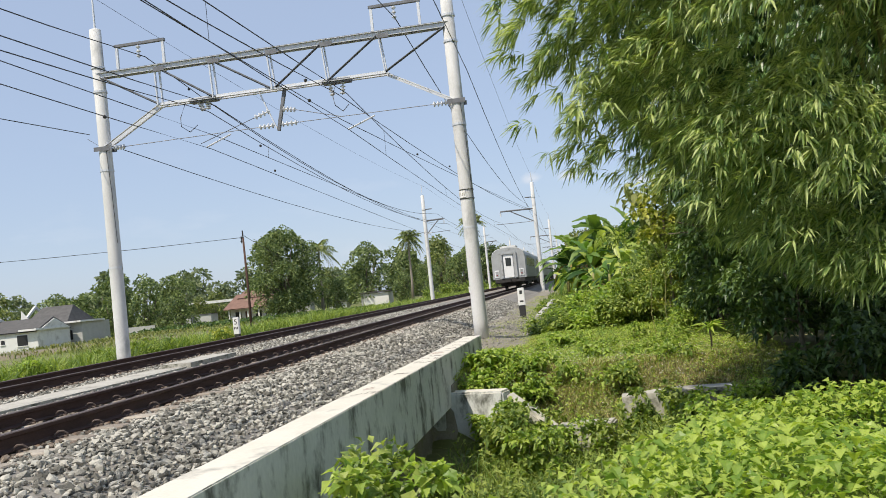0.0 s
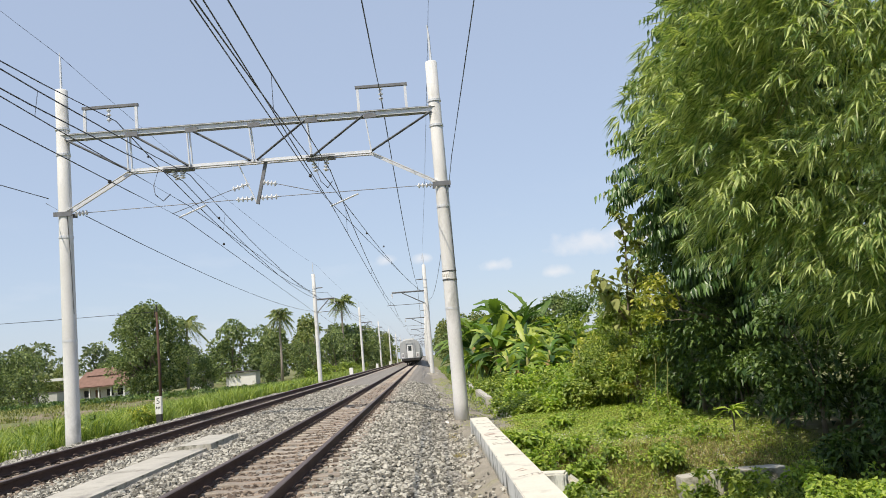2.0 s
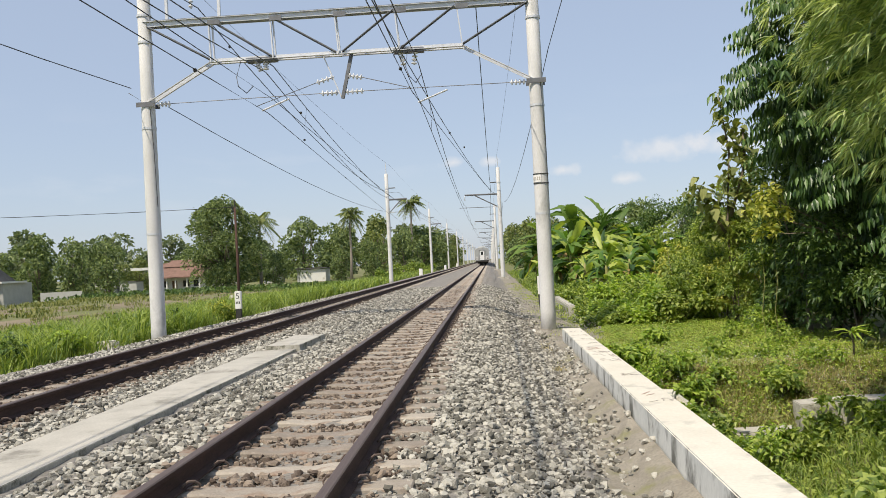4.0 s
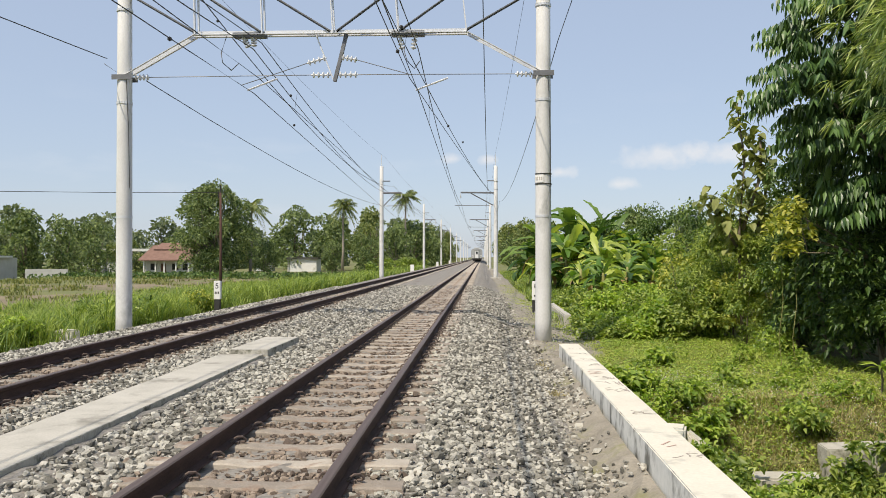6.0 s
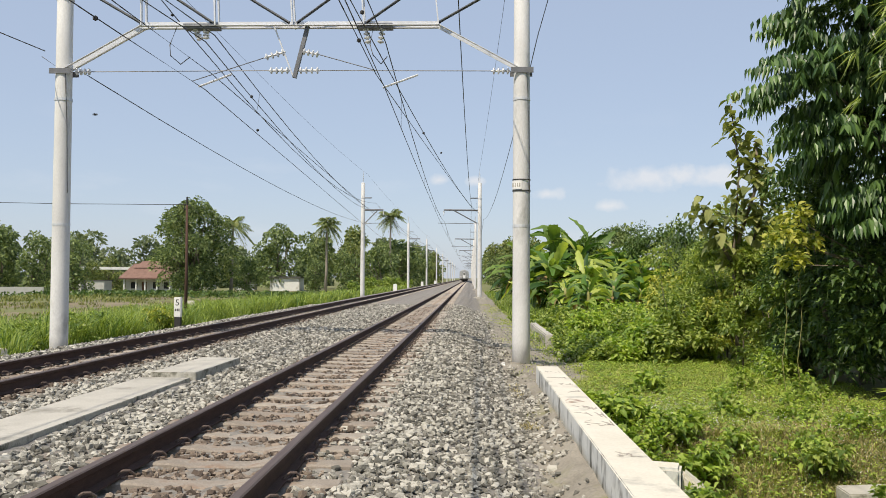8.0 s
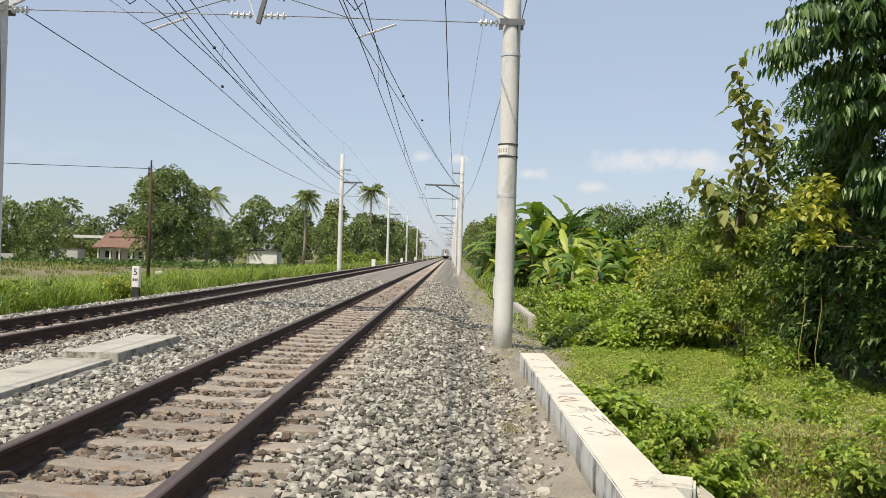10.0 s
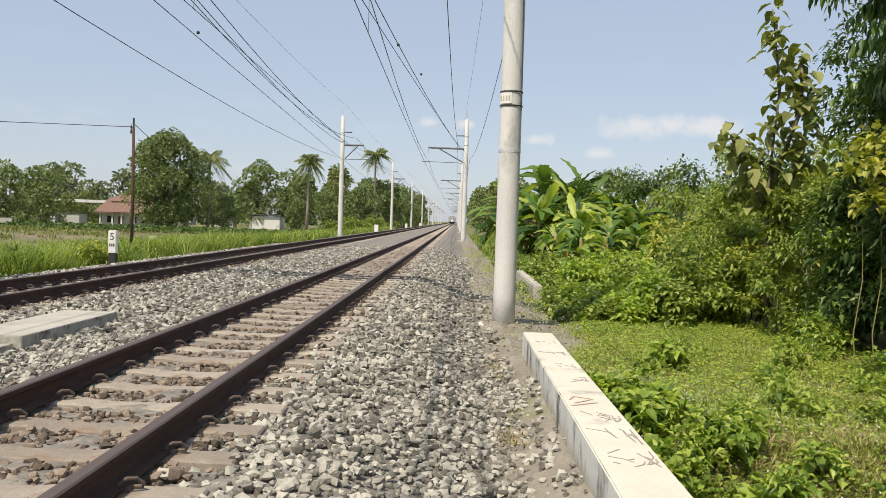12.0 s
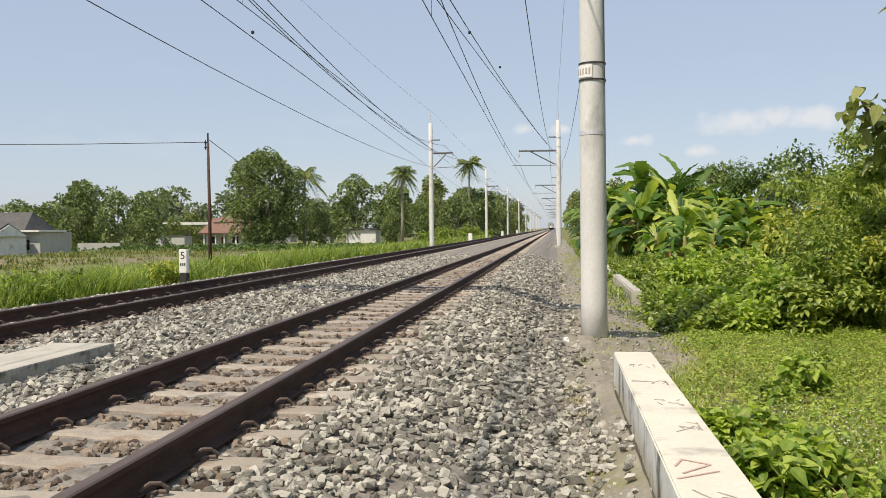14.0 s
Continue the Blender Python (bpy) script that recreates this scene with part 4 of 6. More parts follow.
def tree(at, height, spread, n_lobes, n, leaf, mat, label, low=0.25, group="", r0=None, seed=0, bark=None, lobe=(0.22, 0.40)):
    r = random.Random(seed)
    t = thing("tree", label, "tree", at, group)
    lobes = []
    for k in range(n_lobes):
        a, u = r.uniform(0, 2 * math.pi), r.uniform(0, 1)
        h = low + (0.97 - low) * (k + 0.5) / n_lobes
        reach = spread * math.sin(math.pi * min(max((h - low) / (1 - low) * 0.85 + 0.12, 0.05), 0.97)) ** 0.7 * (0.25 + 0.75 * u ** 0.5)
        rad = spread * r.uniform(*lobe)
        lobes.append((reach * math.cos(a) * 0.8, reach * math.sin(a) * 0.8, h * height - rad * 0.35, rad))
    limbs_part(t, (0, 0, -0.2), [l[:3] for l in lobes[::2]], r0 or height * 0.03, bark or M_bark, wob=spread * 0.06)
    crown_part(t, lobes, n, leaf, leaf * 0.55, mat)
    return t


# bamboo clump that leans over the ditch
bamboo = thing("bamboo_clump", "large drooping green bamboo clump with long narrow leaves", "bamboo", (0, 0, 0))
rb = random.Random(11)
fans_at, fans_dir = [], []
for k in range(26):
    foot = Vector((10.3 + rb.uniform(-0.9, 0.9), 7.6 + rb.uniform(-1.0, 0.9), -0.9))
    a = math.pi + rb.uniform(-1.5, 1.5) if k % 4 else rb.uniform(0, 6.28)
    reach, top = rb.uniform(2.0, 4.3), rb.uniform(5.6, 9.5)
    if k % 4 == 0:
        reach, top = rb.uniform(0.5, 2.0), rb.uniform(8.0, 10.5)
    d = Vector((math.cos(a), math.sin(a) * 0.55, 0))
    pts = []
    for i in range(11):
        u = i / 10
        p = foot + d * reach * (u ** 1.9) + Vector((0, 0, top * (math.sin(u * 1.75) / math.sin(1.45) if u < 0.83 else (1.0 - (u - 0.83) * 1.6))))
        pts.append(p)
    b = bmesh.new()
    tube(b, pts, [0.045 * (1 - 0.85 * i / 10) for i in range(11)], 7)
    part("culm", b, M_culm, bamboo, "", True)
    for i in range(3, 11):
        for q in range(4):
            base = pts[i].lerp(pts[max(i - 1, 0)], rb.uniform(0, 1))
            aa = rb.uniform(0, 6.28)
            side = Vector((math.cos(aa), math.sin(aa), 0)) + d * 0.5
            length = rb.uniform(0.5, 1.5)
            for s in range(7):
                u = (s + 1) / 7
                p = base + side * length * u + Vector((0, 0, 0.25 * length * u - 0.75 * length * u * u))
                fans_at.append(p)
                fans_dir.append(side * 0.7 + Vector((0, 0, 0.1 - 0.9 * u)))
# arching boughs that end in drooping sprays at the edge of the clump
for k in range(250):
    a = rb.uniform(2.15, 5.0)
    h = rb.uniform(0.02, 1.0)
    radius = (2.0 + 3.1 * math.sin(min(1.0, h * 1.15 + 0.12) * math.pi * 0.62)) * rb.uniform(0.70, 1.0)
    z = 0.2 + 7.4 * h
    c = Vector((10.45 + math.cos(a) * radius, 7.3 + math.sin(a) * radius * (0.40 if h < 0.35 else 0.60), z))
    out = (Vector((math.cos(a), math.sin(a), 0)) + Vector((rb.gauss(0, 0.35), rb.gauss(0, 0.35), 0))).normalized()
    across = Vector((-out.y, out.x, 0))
    for s in range(25):
        u, w = rb.uniform(0, 1), rb.gauss(0, 0.25)
        p = c + out * (0.95 * u - 0.35) + across * w * (0.5 + u) + Vector((0, 0, 0.28 - 0.75 * u * u - abs(w) * 0.25 + rb.gauss(0, 0.05)))
        fans_at.append(p)
        fans_dir.append(out * 0.9 + across * w * 1.5 + Vector((0, 0, 0.20 - 0.65 * u)))
FA, FD = np.array([p[:] for p in fans_at]), unit(np.array([p[:] for p in fans_dir]))
keep = FA[:, 2] > np.interp(FA[:, 0], [5.0, 6.3, 7.0, 7.7, 8.4, 9.5], [2.3, 1.8, 1.25, 0.75, 0.35, 0.1])
FA, FD = FA[keep], FD[keep]
per = 9
at = np.repeat(FA, per, 0) + rng.normal(0, 0.014, (len(FA) * per, 3))
along = np.repeat(FD, per, 0) + rng.normal(0, 0.42, (len(FA) * per, 3)) + np.array([0, 0, -0.12])
size = rng.uniform(0.15, 0.28, len(at))
v, f = leaves(at, along, size, 0.027, 0.15, 0.22)
tagged(soup("foliage", v, f, L_bamboo, bamboo), "long narrow drooping bamboo leaves", kind="stuff")


def pinnate(lobes, n, rachis, leaflet, pairs, down=0.55):
    at, along = lobes_leaves(lobes, n, shell=0.6, out=1.1, down=down, jitter=0.45)
    along = unit(along * np.array([1.0, 1.0, 0.3]))
    side = unit(np.cross(along, np.tile([0, 0, 1.0], (n, 1)) + rng.normal(0, 0.2, (n, 3))))
    A, D, S = [], [], []
    length = rachis * rng.uniform(0.7, 1.25, n)
    for k in range(pairs):
        u = (k + 0.6) / pairs
        p = at + along * (length * u)[:, None] - np.array([0, 0, 1.0]) * (length * 0.28 * u * u)[:, None]
        for s in (-1, 1):
            A.append(p)
            D.append(side * s * 0.45 + along * 0.2 + np.array([0, 0, -0.9]))
            S.append(leaflet * (0.75 + 0.5 * math.sin(math.pi * u)) * rng.uniform(0.85, 1.15, n))
    return leaves(np.concatenate(A), np.concatenate(D), np.concatenate(S), np.concatenate(S) * 0.36, 0.12, 0.15)


# tall tree with feathered leaves behind the bamboo
ptree = thing("tree", "tall dark tree with drooping feathered leaves", "tree", (9.75, 16.4, -0.75))
plobes = [(-2.0, -0.8, 5.2, 0.65), (-1.5, -1.0, 6.3, 0.8), (-0.9, -0.6, 7.4, 0.9), (0.0, -0.4, 8.6, 1.1), (0.9, -0.6, 7.4, 1.3), (-1.2, -0.9, 4.2, 0.9), (-0.3, -1.3, 5.4, 1.1),
          (0.8, -1.4, 4.6, 1.3), (1.5, -0.8, 6.0, 1.4), (-0.6, -1.2, 3.2, 0.9), (0.4, 0.4, 9.8, 1.1), (2.2, 0.3, 8.0, 1.5), (1.6, -1.6, 3.2, 1.3), (0.3, -1.7, 2.3, 0.9), (2.8, -0.6, 5.0, 1.5)]
limbs_part(ptree, (0.4, 0, -0.2), [l[:3] for l in plobes], 0.16, M_bark, wob=0.25)
v, f = pinnate(plobes, 2700, 0.85, 0.21, 10, -0.05)
tagged(soup("crown", v, f, L_pinnate, ptree), "feathered leaves in drooping rows", kind="stuff")
# darker inner leaves paint the shade deep in the crown
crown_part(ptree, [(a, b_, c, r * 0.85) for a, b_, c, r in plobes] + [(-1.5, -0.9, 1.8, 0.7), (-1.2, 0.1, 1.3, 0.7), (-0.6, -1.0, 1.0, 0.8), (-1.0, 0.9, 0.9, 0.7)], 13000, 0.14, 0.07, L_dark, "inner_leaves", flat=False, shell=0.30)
ylobes = [(-2.75, -0.84, 2.6, 0.30), (-2.5, -0.7, 2.95, 0.27), (-2.65, -0.9, 2.2, 0.24), (-2.3, -0.6, 2.5, 0.26)]
limbs_part(ptree, (-0.2, -0.2, 1.6), [l[:3] for l in ylobes], 0.05, M_bark, "low_branch", 6, 0.1, 0.5)
crown_part(ptree, ylobes, 430, 0.12, 0.088, L_yellow, "yellowing_leaves", "yellow-green leaves on a low branch", flat="broad", shell=0.35)
for vx, vy, vz in ((-2.75, -0.85, 1.95), (-2.45, -0.7, 1.9)):
    b = bmesh.new()
    tube(b, [(vx, vy, vz), (vx + 0.03, vy, vz * 0.66), (vx - 0.04, vy + 0.02, vz * 0.33), (vx + 0.02, vy, -0.05)], [0.008, 0.007, 0.007, 0.006], 5)
    part("hanging_vine", b, M_culm, ptree, "thin dry hanging vine")

# undergrowth that closes the view beneath bamboo and tall tree, shade painted as dark leaves
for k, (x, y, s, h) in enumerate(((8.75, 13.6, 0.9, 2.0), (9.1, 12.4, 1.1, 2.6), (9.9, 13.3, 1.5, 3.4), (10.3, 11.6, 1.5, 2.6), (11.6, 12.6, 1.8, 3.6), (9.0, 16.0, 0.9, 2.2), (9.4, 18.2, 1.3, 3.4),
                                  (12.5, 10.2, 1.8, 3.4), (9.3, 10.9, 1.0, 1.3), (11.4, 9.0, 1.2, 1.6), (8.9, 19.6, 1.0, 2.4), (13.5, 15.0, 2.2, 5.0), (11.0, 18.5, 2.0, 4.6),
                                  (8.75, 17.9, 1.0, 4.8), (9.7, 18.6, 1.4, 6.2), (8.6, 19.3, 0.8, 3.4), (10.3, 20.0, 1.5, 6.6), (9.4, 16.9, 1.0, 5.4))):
    t = thing("shrub", "dense undergrowth shrub with shade put into its dark green leaves", "shrub", (x, y, ground_z(x, y).item() - 0.05), "undergrowth")
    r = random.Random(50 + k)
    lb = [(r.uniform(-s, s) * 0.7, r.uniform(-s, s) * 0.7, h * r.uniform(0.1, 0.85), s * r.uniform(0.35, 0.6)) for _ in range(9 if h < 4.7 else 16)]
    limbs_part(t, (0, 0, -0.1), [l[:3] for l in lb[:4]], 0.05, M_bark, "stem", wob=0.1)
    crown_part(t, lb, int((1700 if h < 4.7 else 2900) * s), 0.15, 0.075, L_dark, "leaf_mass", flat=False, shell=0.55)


def shrub(x, y, s, h, n, leaf, mat, label, seed, category="shrub", group="", wide=0.55):
    t = thing("shrub", label, category, (x, y, ground_z(x, y).item() - 0.04), group)
    r = random.Random(seed)
    lb = [(r.uniform(-s, s) * 0.75, r.uniform(-s, s) * 0.75, h * r.uniform(0.05, 0.9), s * r.uniform(0.28, 0.5)) for _ in range(8)]
    limbs_part(t, (0, 0, -0.08), [l[:3] for l in lb[:5]], 0.012 + 0.012 * s, M_bark, "stem", 5, 0.05)
    crown_part(t, lb, n, leaf, leaf * wide, mat, "leaf_mass", flat="broad" if wide > 0.75 and leaf > 0.09 and y < 27 else False, shell=0.5, down=0.15)
    crown_part(t, [(a, b_, c, q * 0.62) for a, b_, c, q in lb], n // 3 + 20, leaf * 1.25, leaf * 1.0, L_dark if mat is L_dark else L_shrub, "inner_leaves", flat=False, shell=0.2, down=0.1)
    return t


# leafy hedge along the grass and creepers behind it: place, spread, height of the top above the rails
hedge = ((4.4, 19.8, 0.45, -0.25, 420), (5.0, 19.9, 0.6, -0.02, 750), (5.8, 20.0, 0.75, 0.15, 950), (6.7, 19.8, 0.8, 0.35, 1000), (5.3, 21.2, 0.8, 0.1, 850), (6.3, 21.4, 1.0, 0.5, 1000), (7.4, 20.8, 1.0, 0.95, 1200),
         (4.4, 22.0, 0.6, -0.25, 500), (5.3, 23.0, 0.9, 0.15, 800), (6.7, 23.6, 1.2, 0.6, 1100), (4.7, 24.5, 0.8, -0.1, 600), (6.2, 26.0, 1.2, 0.5, 950), (8.2, 24.8, 1.4, 1.3, 1200), (4.6, 28.5, 0.8, -0.1, 550),
         (6.0, 31.0, 1.2, 0.35, 800), (4.5, 34.0, 0.8, -0.1, 450), (6.2, 36.0, 1.3, 0.4, 700), (8.0, 34.2, 1.3, 0.9, 800), (4.5, 40.0, 0.8, -0.15, 400), (6.6, 42.0, 1.4, 0.1, 650), (9.0, 40.0, 1.5, 0.3, 700))
for k, (x, y, s, top, n) in enumerate(hedge):
    y += 2.2 if y < 22 else 1.4 if y < 25 else 0.0
    shrub(x, y, s, max(0.22, (top - (0.18 if x < 6.5 else 0.0) + 0.75 - 0.4 * s) / 0.9), int(n * (1.5 if y < 28 else 1.0)), (0.105, 0.095, 0.125)[k % 3] if y < 28 else 0.18, (L_shrub, L_shrub, L_vine)[k % 3], "bushy green creeper-grown shrub beside the grass", 100 + k, group="hedge shrubs", wide=0.8)
creepers = ((9.2, 30.5, 1.4, 1.7, 900, L_yellow), (10.7, 31.0, 1.6, 2.9, 1000, L_shrub), (12.2, 34.5, 1.9, 3.6, 1000, L_shrub), (10.2, 35.5, 1.5, 1.9, 850, L_yellow), (13.8, 36.0, 2.2, 4.0, 1000, L_dark),
            (14.8, 32.0, 2.2, 4.2, 1000, L_dark), (11.4, 28.0, 1.6, 2.9, 900, L_shrub), (13.2, 28.0, 2.0, 3.8, 1000, L_dark), (10.4, 23.8, 1.6, 2.6, 900, L_shrub), (8.3, 22.2, 0.9, 2.2, 900, L_yellow), (7.4, 23.0, 0.9, 1.2, 1000, L_shrub), (8.0, 22.6, 0.7, 0.9, 800, L_vine), (9.2, 22.4, 0.9, 1.4, 900, L_shrub), (7.1, 23.8, 1.1, 2.4, 1100, L_shrub), (8.2, 24.2, 1.2, 3.0, 1200, L_shrub), (7.9, 20.6, 0.7, 1.2, 800, L_shrub), (8.6, 19.4, 0.8, 1.5, 900, L_vine), (9.3, 25.6, 1.4, 3.9, 1200, L_dark),
            (16.5, 40.0, 2.6, 4.2, 1000, L_shrub), (14.8, 44.0, 2.2, 3.6, 900, L_shrub), (18.5, 47.0, 2.8, 4.4, 900, L_dark), (17.0, 52.0, 2.6, 4.2, 800, L_shrub), (21.0, 56.0, 3.0, 4.8, 900, L_dark),
            (8.9, 21.6, 1.0, 3.3, 1500, L_shrub), (8.2, 22.9, 0.8, 2.3, 900, L_shrub), (12.6, 43.0, 1.8, 4.6, 900, L_dark), (14.5, 40.0, 1.9, 5.0, 1000, L_shrub), (11.8, 39.0, 1.5, 3.6, 800, L_dark), (10.4, 28.0, 1.3, 2.9, 900, L_yellow), (9.9, 25.8, 1.3, 2.9, 900, L_shrub),
            (9.8, 20.8, 1.2, 5.2, 1500, L_shrub), (10.6, 22.4, 1.4, 5.6, 1500, L_dark), (13.0, 24.5, 2.0, 5.4, 1300, L_dark), (11.9, 50.0, 1.8, 4.6, 900, L_dark), (14.5, 52.0, 2.2, 5.4, 900, L_shrub), (16.5, 35.5, 2.2, 5.6, 900, L_dark), (13.6, 31.0, 1.8, 4.8, 1000, L_shrub), (8.6, 58.0, 2.0, 4.6, 800, L_dark), (14.5, 72.0, 2.2, 6.7, 900, L_dark), (17.2, 68.0, 2.6, 5.9, 900, L_shrub), (17.6, 60.0, 2.4, 5.1, 900, L_dark), (13.7, 41.5, 1.6, 4.3, 900, L_shrub))
for k, (x, y, s, top, n, m) in enumerate(creepers):
    shrub(x, y, s, (top + 0.75 - 0.4 * s) / 0.9, int(n * 1.6), 0.10 if y < 26 else 0.18, m, "creeper-covered shrub with yellowing leaves" if m is L_yellow else "tall creeper-covered green shrub", 140 + k, group="creeper shrubs")

# small plants on the grass
for k, (x, y, s, h, n) in enumerate(((5.74, 14.1, 0.35, 0.5, 190), (5.2, 12.2, 0.3, 0.45, 160), (6.0, 12.0, 0.45, 0.5, 240), (4.2, 12.4, 0.4, 0.5, 240), (3.75, 13.2, 0.35, 0.35, 200), (4.5, 11.7, 0.45, 0.55, 260), (3.8, 11.9, 0.4, 0.45, 230),
                                     (7.0, 12.8, 0.4, 0.45, 220), (6.5, 13.6, 0.3, 0.35, 130), (4.9, 13.3, 0.3, 0.3, 120), (5.5, 17.6, 0.35, 0.4, 170), (6.6, 16.8, 0.4, 0.45, 200), (7.2, 15.4, 0.45, 0.5, 230), (6.0, 15.7, 0.25, 0.3, 110), (7.6, 17.9, 0.45, 0.6, 240), (4.7, 16.2, 0.22, 0.25, 90))):
    shrub(x, y, s, h * 0.85, n, 0.085, L_vine, "low leafy weed on the grass", 200 + k, "plant", "weeds on the grass", 0.6)
for k, (x, y, s, h, n) in enumerate(((3.62, 11.9, 0.30, 0.42, 300), (3.75, 12.7, 0.34, 0.42, 330), (4.1, 13.3, 0.36, 0.40, 340), (3.65, 13.9, 0.28, 0.30, 230), (4.45, 12.5, 0.34, 0.36, 300), (4.0, 14.7, 0.30, 0.26, 220), (4.55, 11.7, 0.35, 0.42, 300), (5.05, 16.6, 0.30, 0.42, 210))):
    shrub(x, y, s, h * 0.85, n, 0.10, L_vine, "broad-leaved green weed beside the parapet", 420 + k, "plant", "weeds on the grass", 0.78)
drac = thing("dracaena", "small plant with a rosette of pale strap leaves", "plant", (7.73, 13.2, -0.85), "weeds on the grass")
b = bmesh.new()
tube(b, [(0, 0, -0.05), (0.02, 0, 0.3), (0, 0.02, 0.5)], [0.02, 0.018, 0.012], 6)
part("stem", b, M_bark, drac)
n = 26
a = rng.uniform(0, 6.28, n)
along = np.stack([np.cos(a), np.sin(a), rng.uniform(-0.1, 0.9, n)], 1)
v, f = leaves(np.tile([0.0, 0.01, 0.5], (n, 1)), along, 0.42, 0.06, 0.2, 0.3)
soup("leaf_rosette", v, f, L_vine, drac)

# teak sapling with large hanging leaves
teak = thing("teak_sapling", "slender sapling with large drooping brownish-green leaves", "tree", (8.15, 21.8, -0.75))
stems = [[(0, 0, -0.1), (-0.1, 0, 2.5), (0.05, 0, 4.6), (-0.15, 0, 6.1)], [(0, 0, 1.6), (0.5, 0.1, 3.2), (0.7, 0, 4.4)], [(-0.05, 0, 2.2), (-0.6, -0.1, 3.1), (-0.85, 0, 3.7)], [(0, 0, 2.8), (0.4, -0.2, 4.2), (0.45, 0, 5.2)]]
tips = []
for pts in stems:
    b = bmesh.new()
    tube(b, pts, [0.05, 0.04, 0.028, 0.012][:len(pts)], 7)
    part("stem", b, M_bark, teak, "", True)
    for i in range(len(pts) - 1):
        for q in range(5):
            u = (q + 1) / 5
            p = Vector(pts[i]).lerp(Vector(pts[i + 1]), u)
            if p.z > 2.2:
                tips.append(p[:])
T = np.repeat(np.array(tips), 9, 0) + rng.normal(0, 0.14, (len(tips) * 9, 3))
along = rng.normal(0, 1, (len(T), 3)) * [1, 1, 0.3] + [0, 0, -0.25]
sz = rng.uniform(0.17, 0.31, len(T))
v, f = broad_leaves(T, along, sz, sz * 0.85, 0.2, 0.45)
tagged(soup("leaf_mass", v, f, L_teak, teak), kind="stuff")

# ---- banana grove ----


def banana_leaf(length, width, bend):
    b = bmesh.new()
    n = 11
    rows = []
    for i in range(n + 1):
        u = i / n
        w = width * (0.12 + math.sin(math.pi * min(u * 0.97 + 0.02, 1)) ** 0.55) * 0.5 * (0.78, 1.0, 0.86, 1.08)[i % 4] if i else 0.03
        x = length * (0.62 * u + 0.10 * bend * u * u)
        z = length * (0.85 * u - 0.50 * bend * u * u)
        rows.append([b.verts.new((x, s * w, z + abs(s) * w * 0.35 - (0.0 if i % 2 else 0.02))) for s in (-1, -0.5, 0, 0.5, 1)])
    for p, q in zip(rows, rows[1:]):
        for k in range(4):
            b.faces.new((p[k], p[k + 1], q[k + 1], q[k]))
    me = bpy.data.meshes.new("leaf")
    b.to_mesh(me)
    b.free()
    me.polygons.foreach_set("use_smooth", [True] * len(me.polygons))
    return me


BAN = [banana_leaf(2.1, 0.36, 1.15), banana_leaf(2.0, 0.34, 1.55), banana_leaf(1.8, 0.28, 0.8), banana_leaf(1.9, 0.34, 1.95)]
for me in BAN:
    me.materials.append(L_banana)
BAN_OLD = [me.copy() for me in BAN]
for me in BAN_OLD:
    me.materials.clear()
    me.materials.append(L_banana_old)
BAN_DRY = banana_leaf(1.5, 0.35, 1.9)
BAN_DRY.materials.append(L_bananadry)
bplants = ((6.3, 40.5, 0.62), (7.6, 41.5, 0.66), (8.9, 42.0, 0.6), (5.6, 43.5, 0.6), (8.0, 46.2, 0.5), (9.0, 46.6, 0.45), (10.2, 46.8, 0.5), (11.4, 47.4, 0.5), (7.0, 48.0, 0.55), (6.4, 50.0, 0.6), (12.4, 50.0, 0.6), (9.4, 48.6, 0.6), (5.4, 54.0, 0.7), (8.4, 47.0, 0.75), (9.8, 47.8, 0.8), (6.6, 52.5, 1.0), (11.2, 48.2, 0.75), (5.6, 57.5, 1.2), (7.4, 58.0, 1.55), (8.7, 58.5, 1.5), (10.2, 60.0, 1.45), (7.0, 55.0, 1.15), (7.6, 50.5, 0.95), (8.8, 49.5, 0.9), (9.6, 51.5, 1.05), (10.6, 50.0, 0.9), (8.2, 53.5, 1.15), (11.6, 51.5, 0.85), (9.0, 56.0, 1.3), (6.6, 60.5, 1.25), (5.0, 62.0, 1.1), (12.6, 54.5, 1.0), (10.8, 54.0, 1.1), (7.6, 47.5, 0.8))
for k, (x, y, s) in enumerate(bplants):
    s *= 1.32
    r = random.Random(300 + k)
    t = thing("banana_plant", "banana plant with broad torn yellow-green leaves", "banana plant", (x + (0.9 if y < 52 else 0.0), y, -0.95), "banana grove")
    hgt = 1.7 * s
    b = bmesh.new()
    tube(b, [(0, 0, -0.1), (0.03, 0, hgt * 0.5), (0, 0.04, hgt), (0, 0.05, hgt + 0.35)], [0.13, 0.11, 0.085, 0.05], 8)
    part("pseudostem", b, M_culm, t, "", True)
    n = r.randint(24, 30)
    for i in range(n):
        l = new("leaf", r.choice(BAN_OLD if r.random() < (0.9 if y > 56 else 0.36) else BAN))
        l.parent = t
        az = i * 2.4 + r.uniform(-0.5, 0.5)
        l.matrix_basis = Matrix.Translation((0, 0.05, hgt * r.uniform(0.45, 1.12))) @ Euler((r.uniform(-0.7, 0.7), r.uniform(-0.6, 0.9), az)).to_matrix().to_4x4() @ Matrix.Scale(s * r.uniform(0.75, 1.15), 4)
    for i in range(2):
        l = new("dry_leaf", BAN_DRY)
        l.parent = t
        l.matrix_basis = Matrix.Translation((0, 0.05, hgt * 0.85)) @ Euler((0, 0.6, r.uniform(0, 6.28))).to_matrix().to_4x4() @ Matrix.Scale(s, 4)

# ---- grasses and ground cover ----


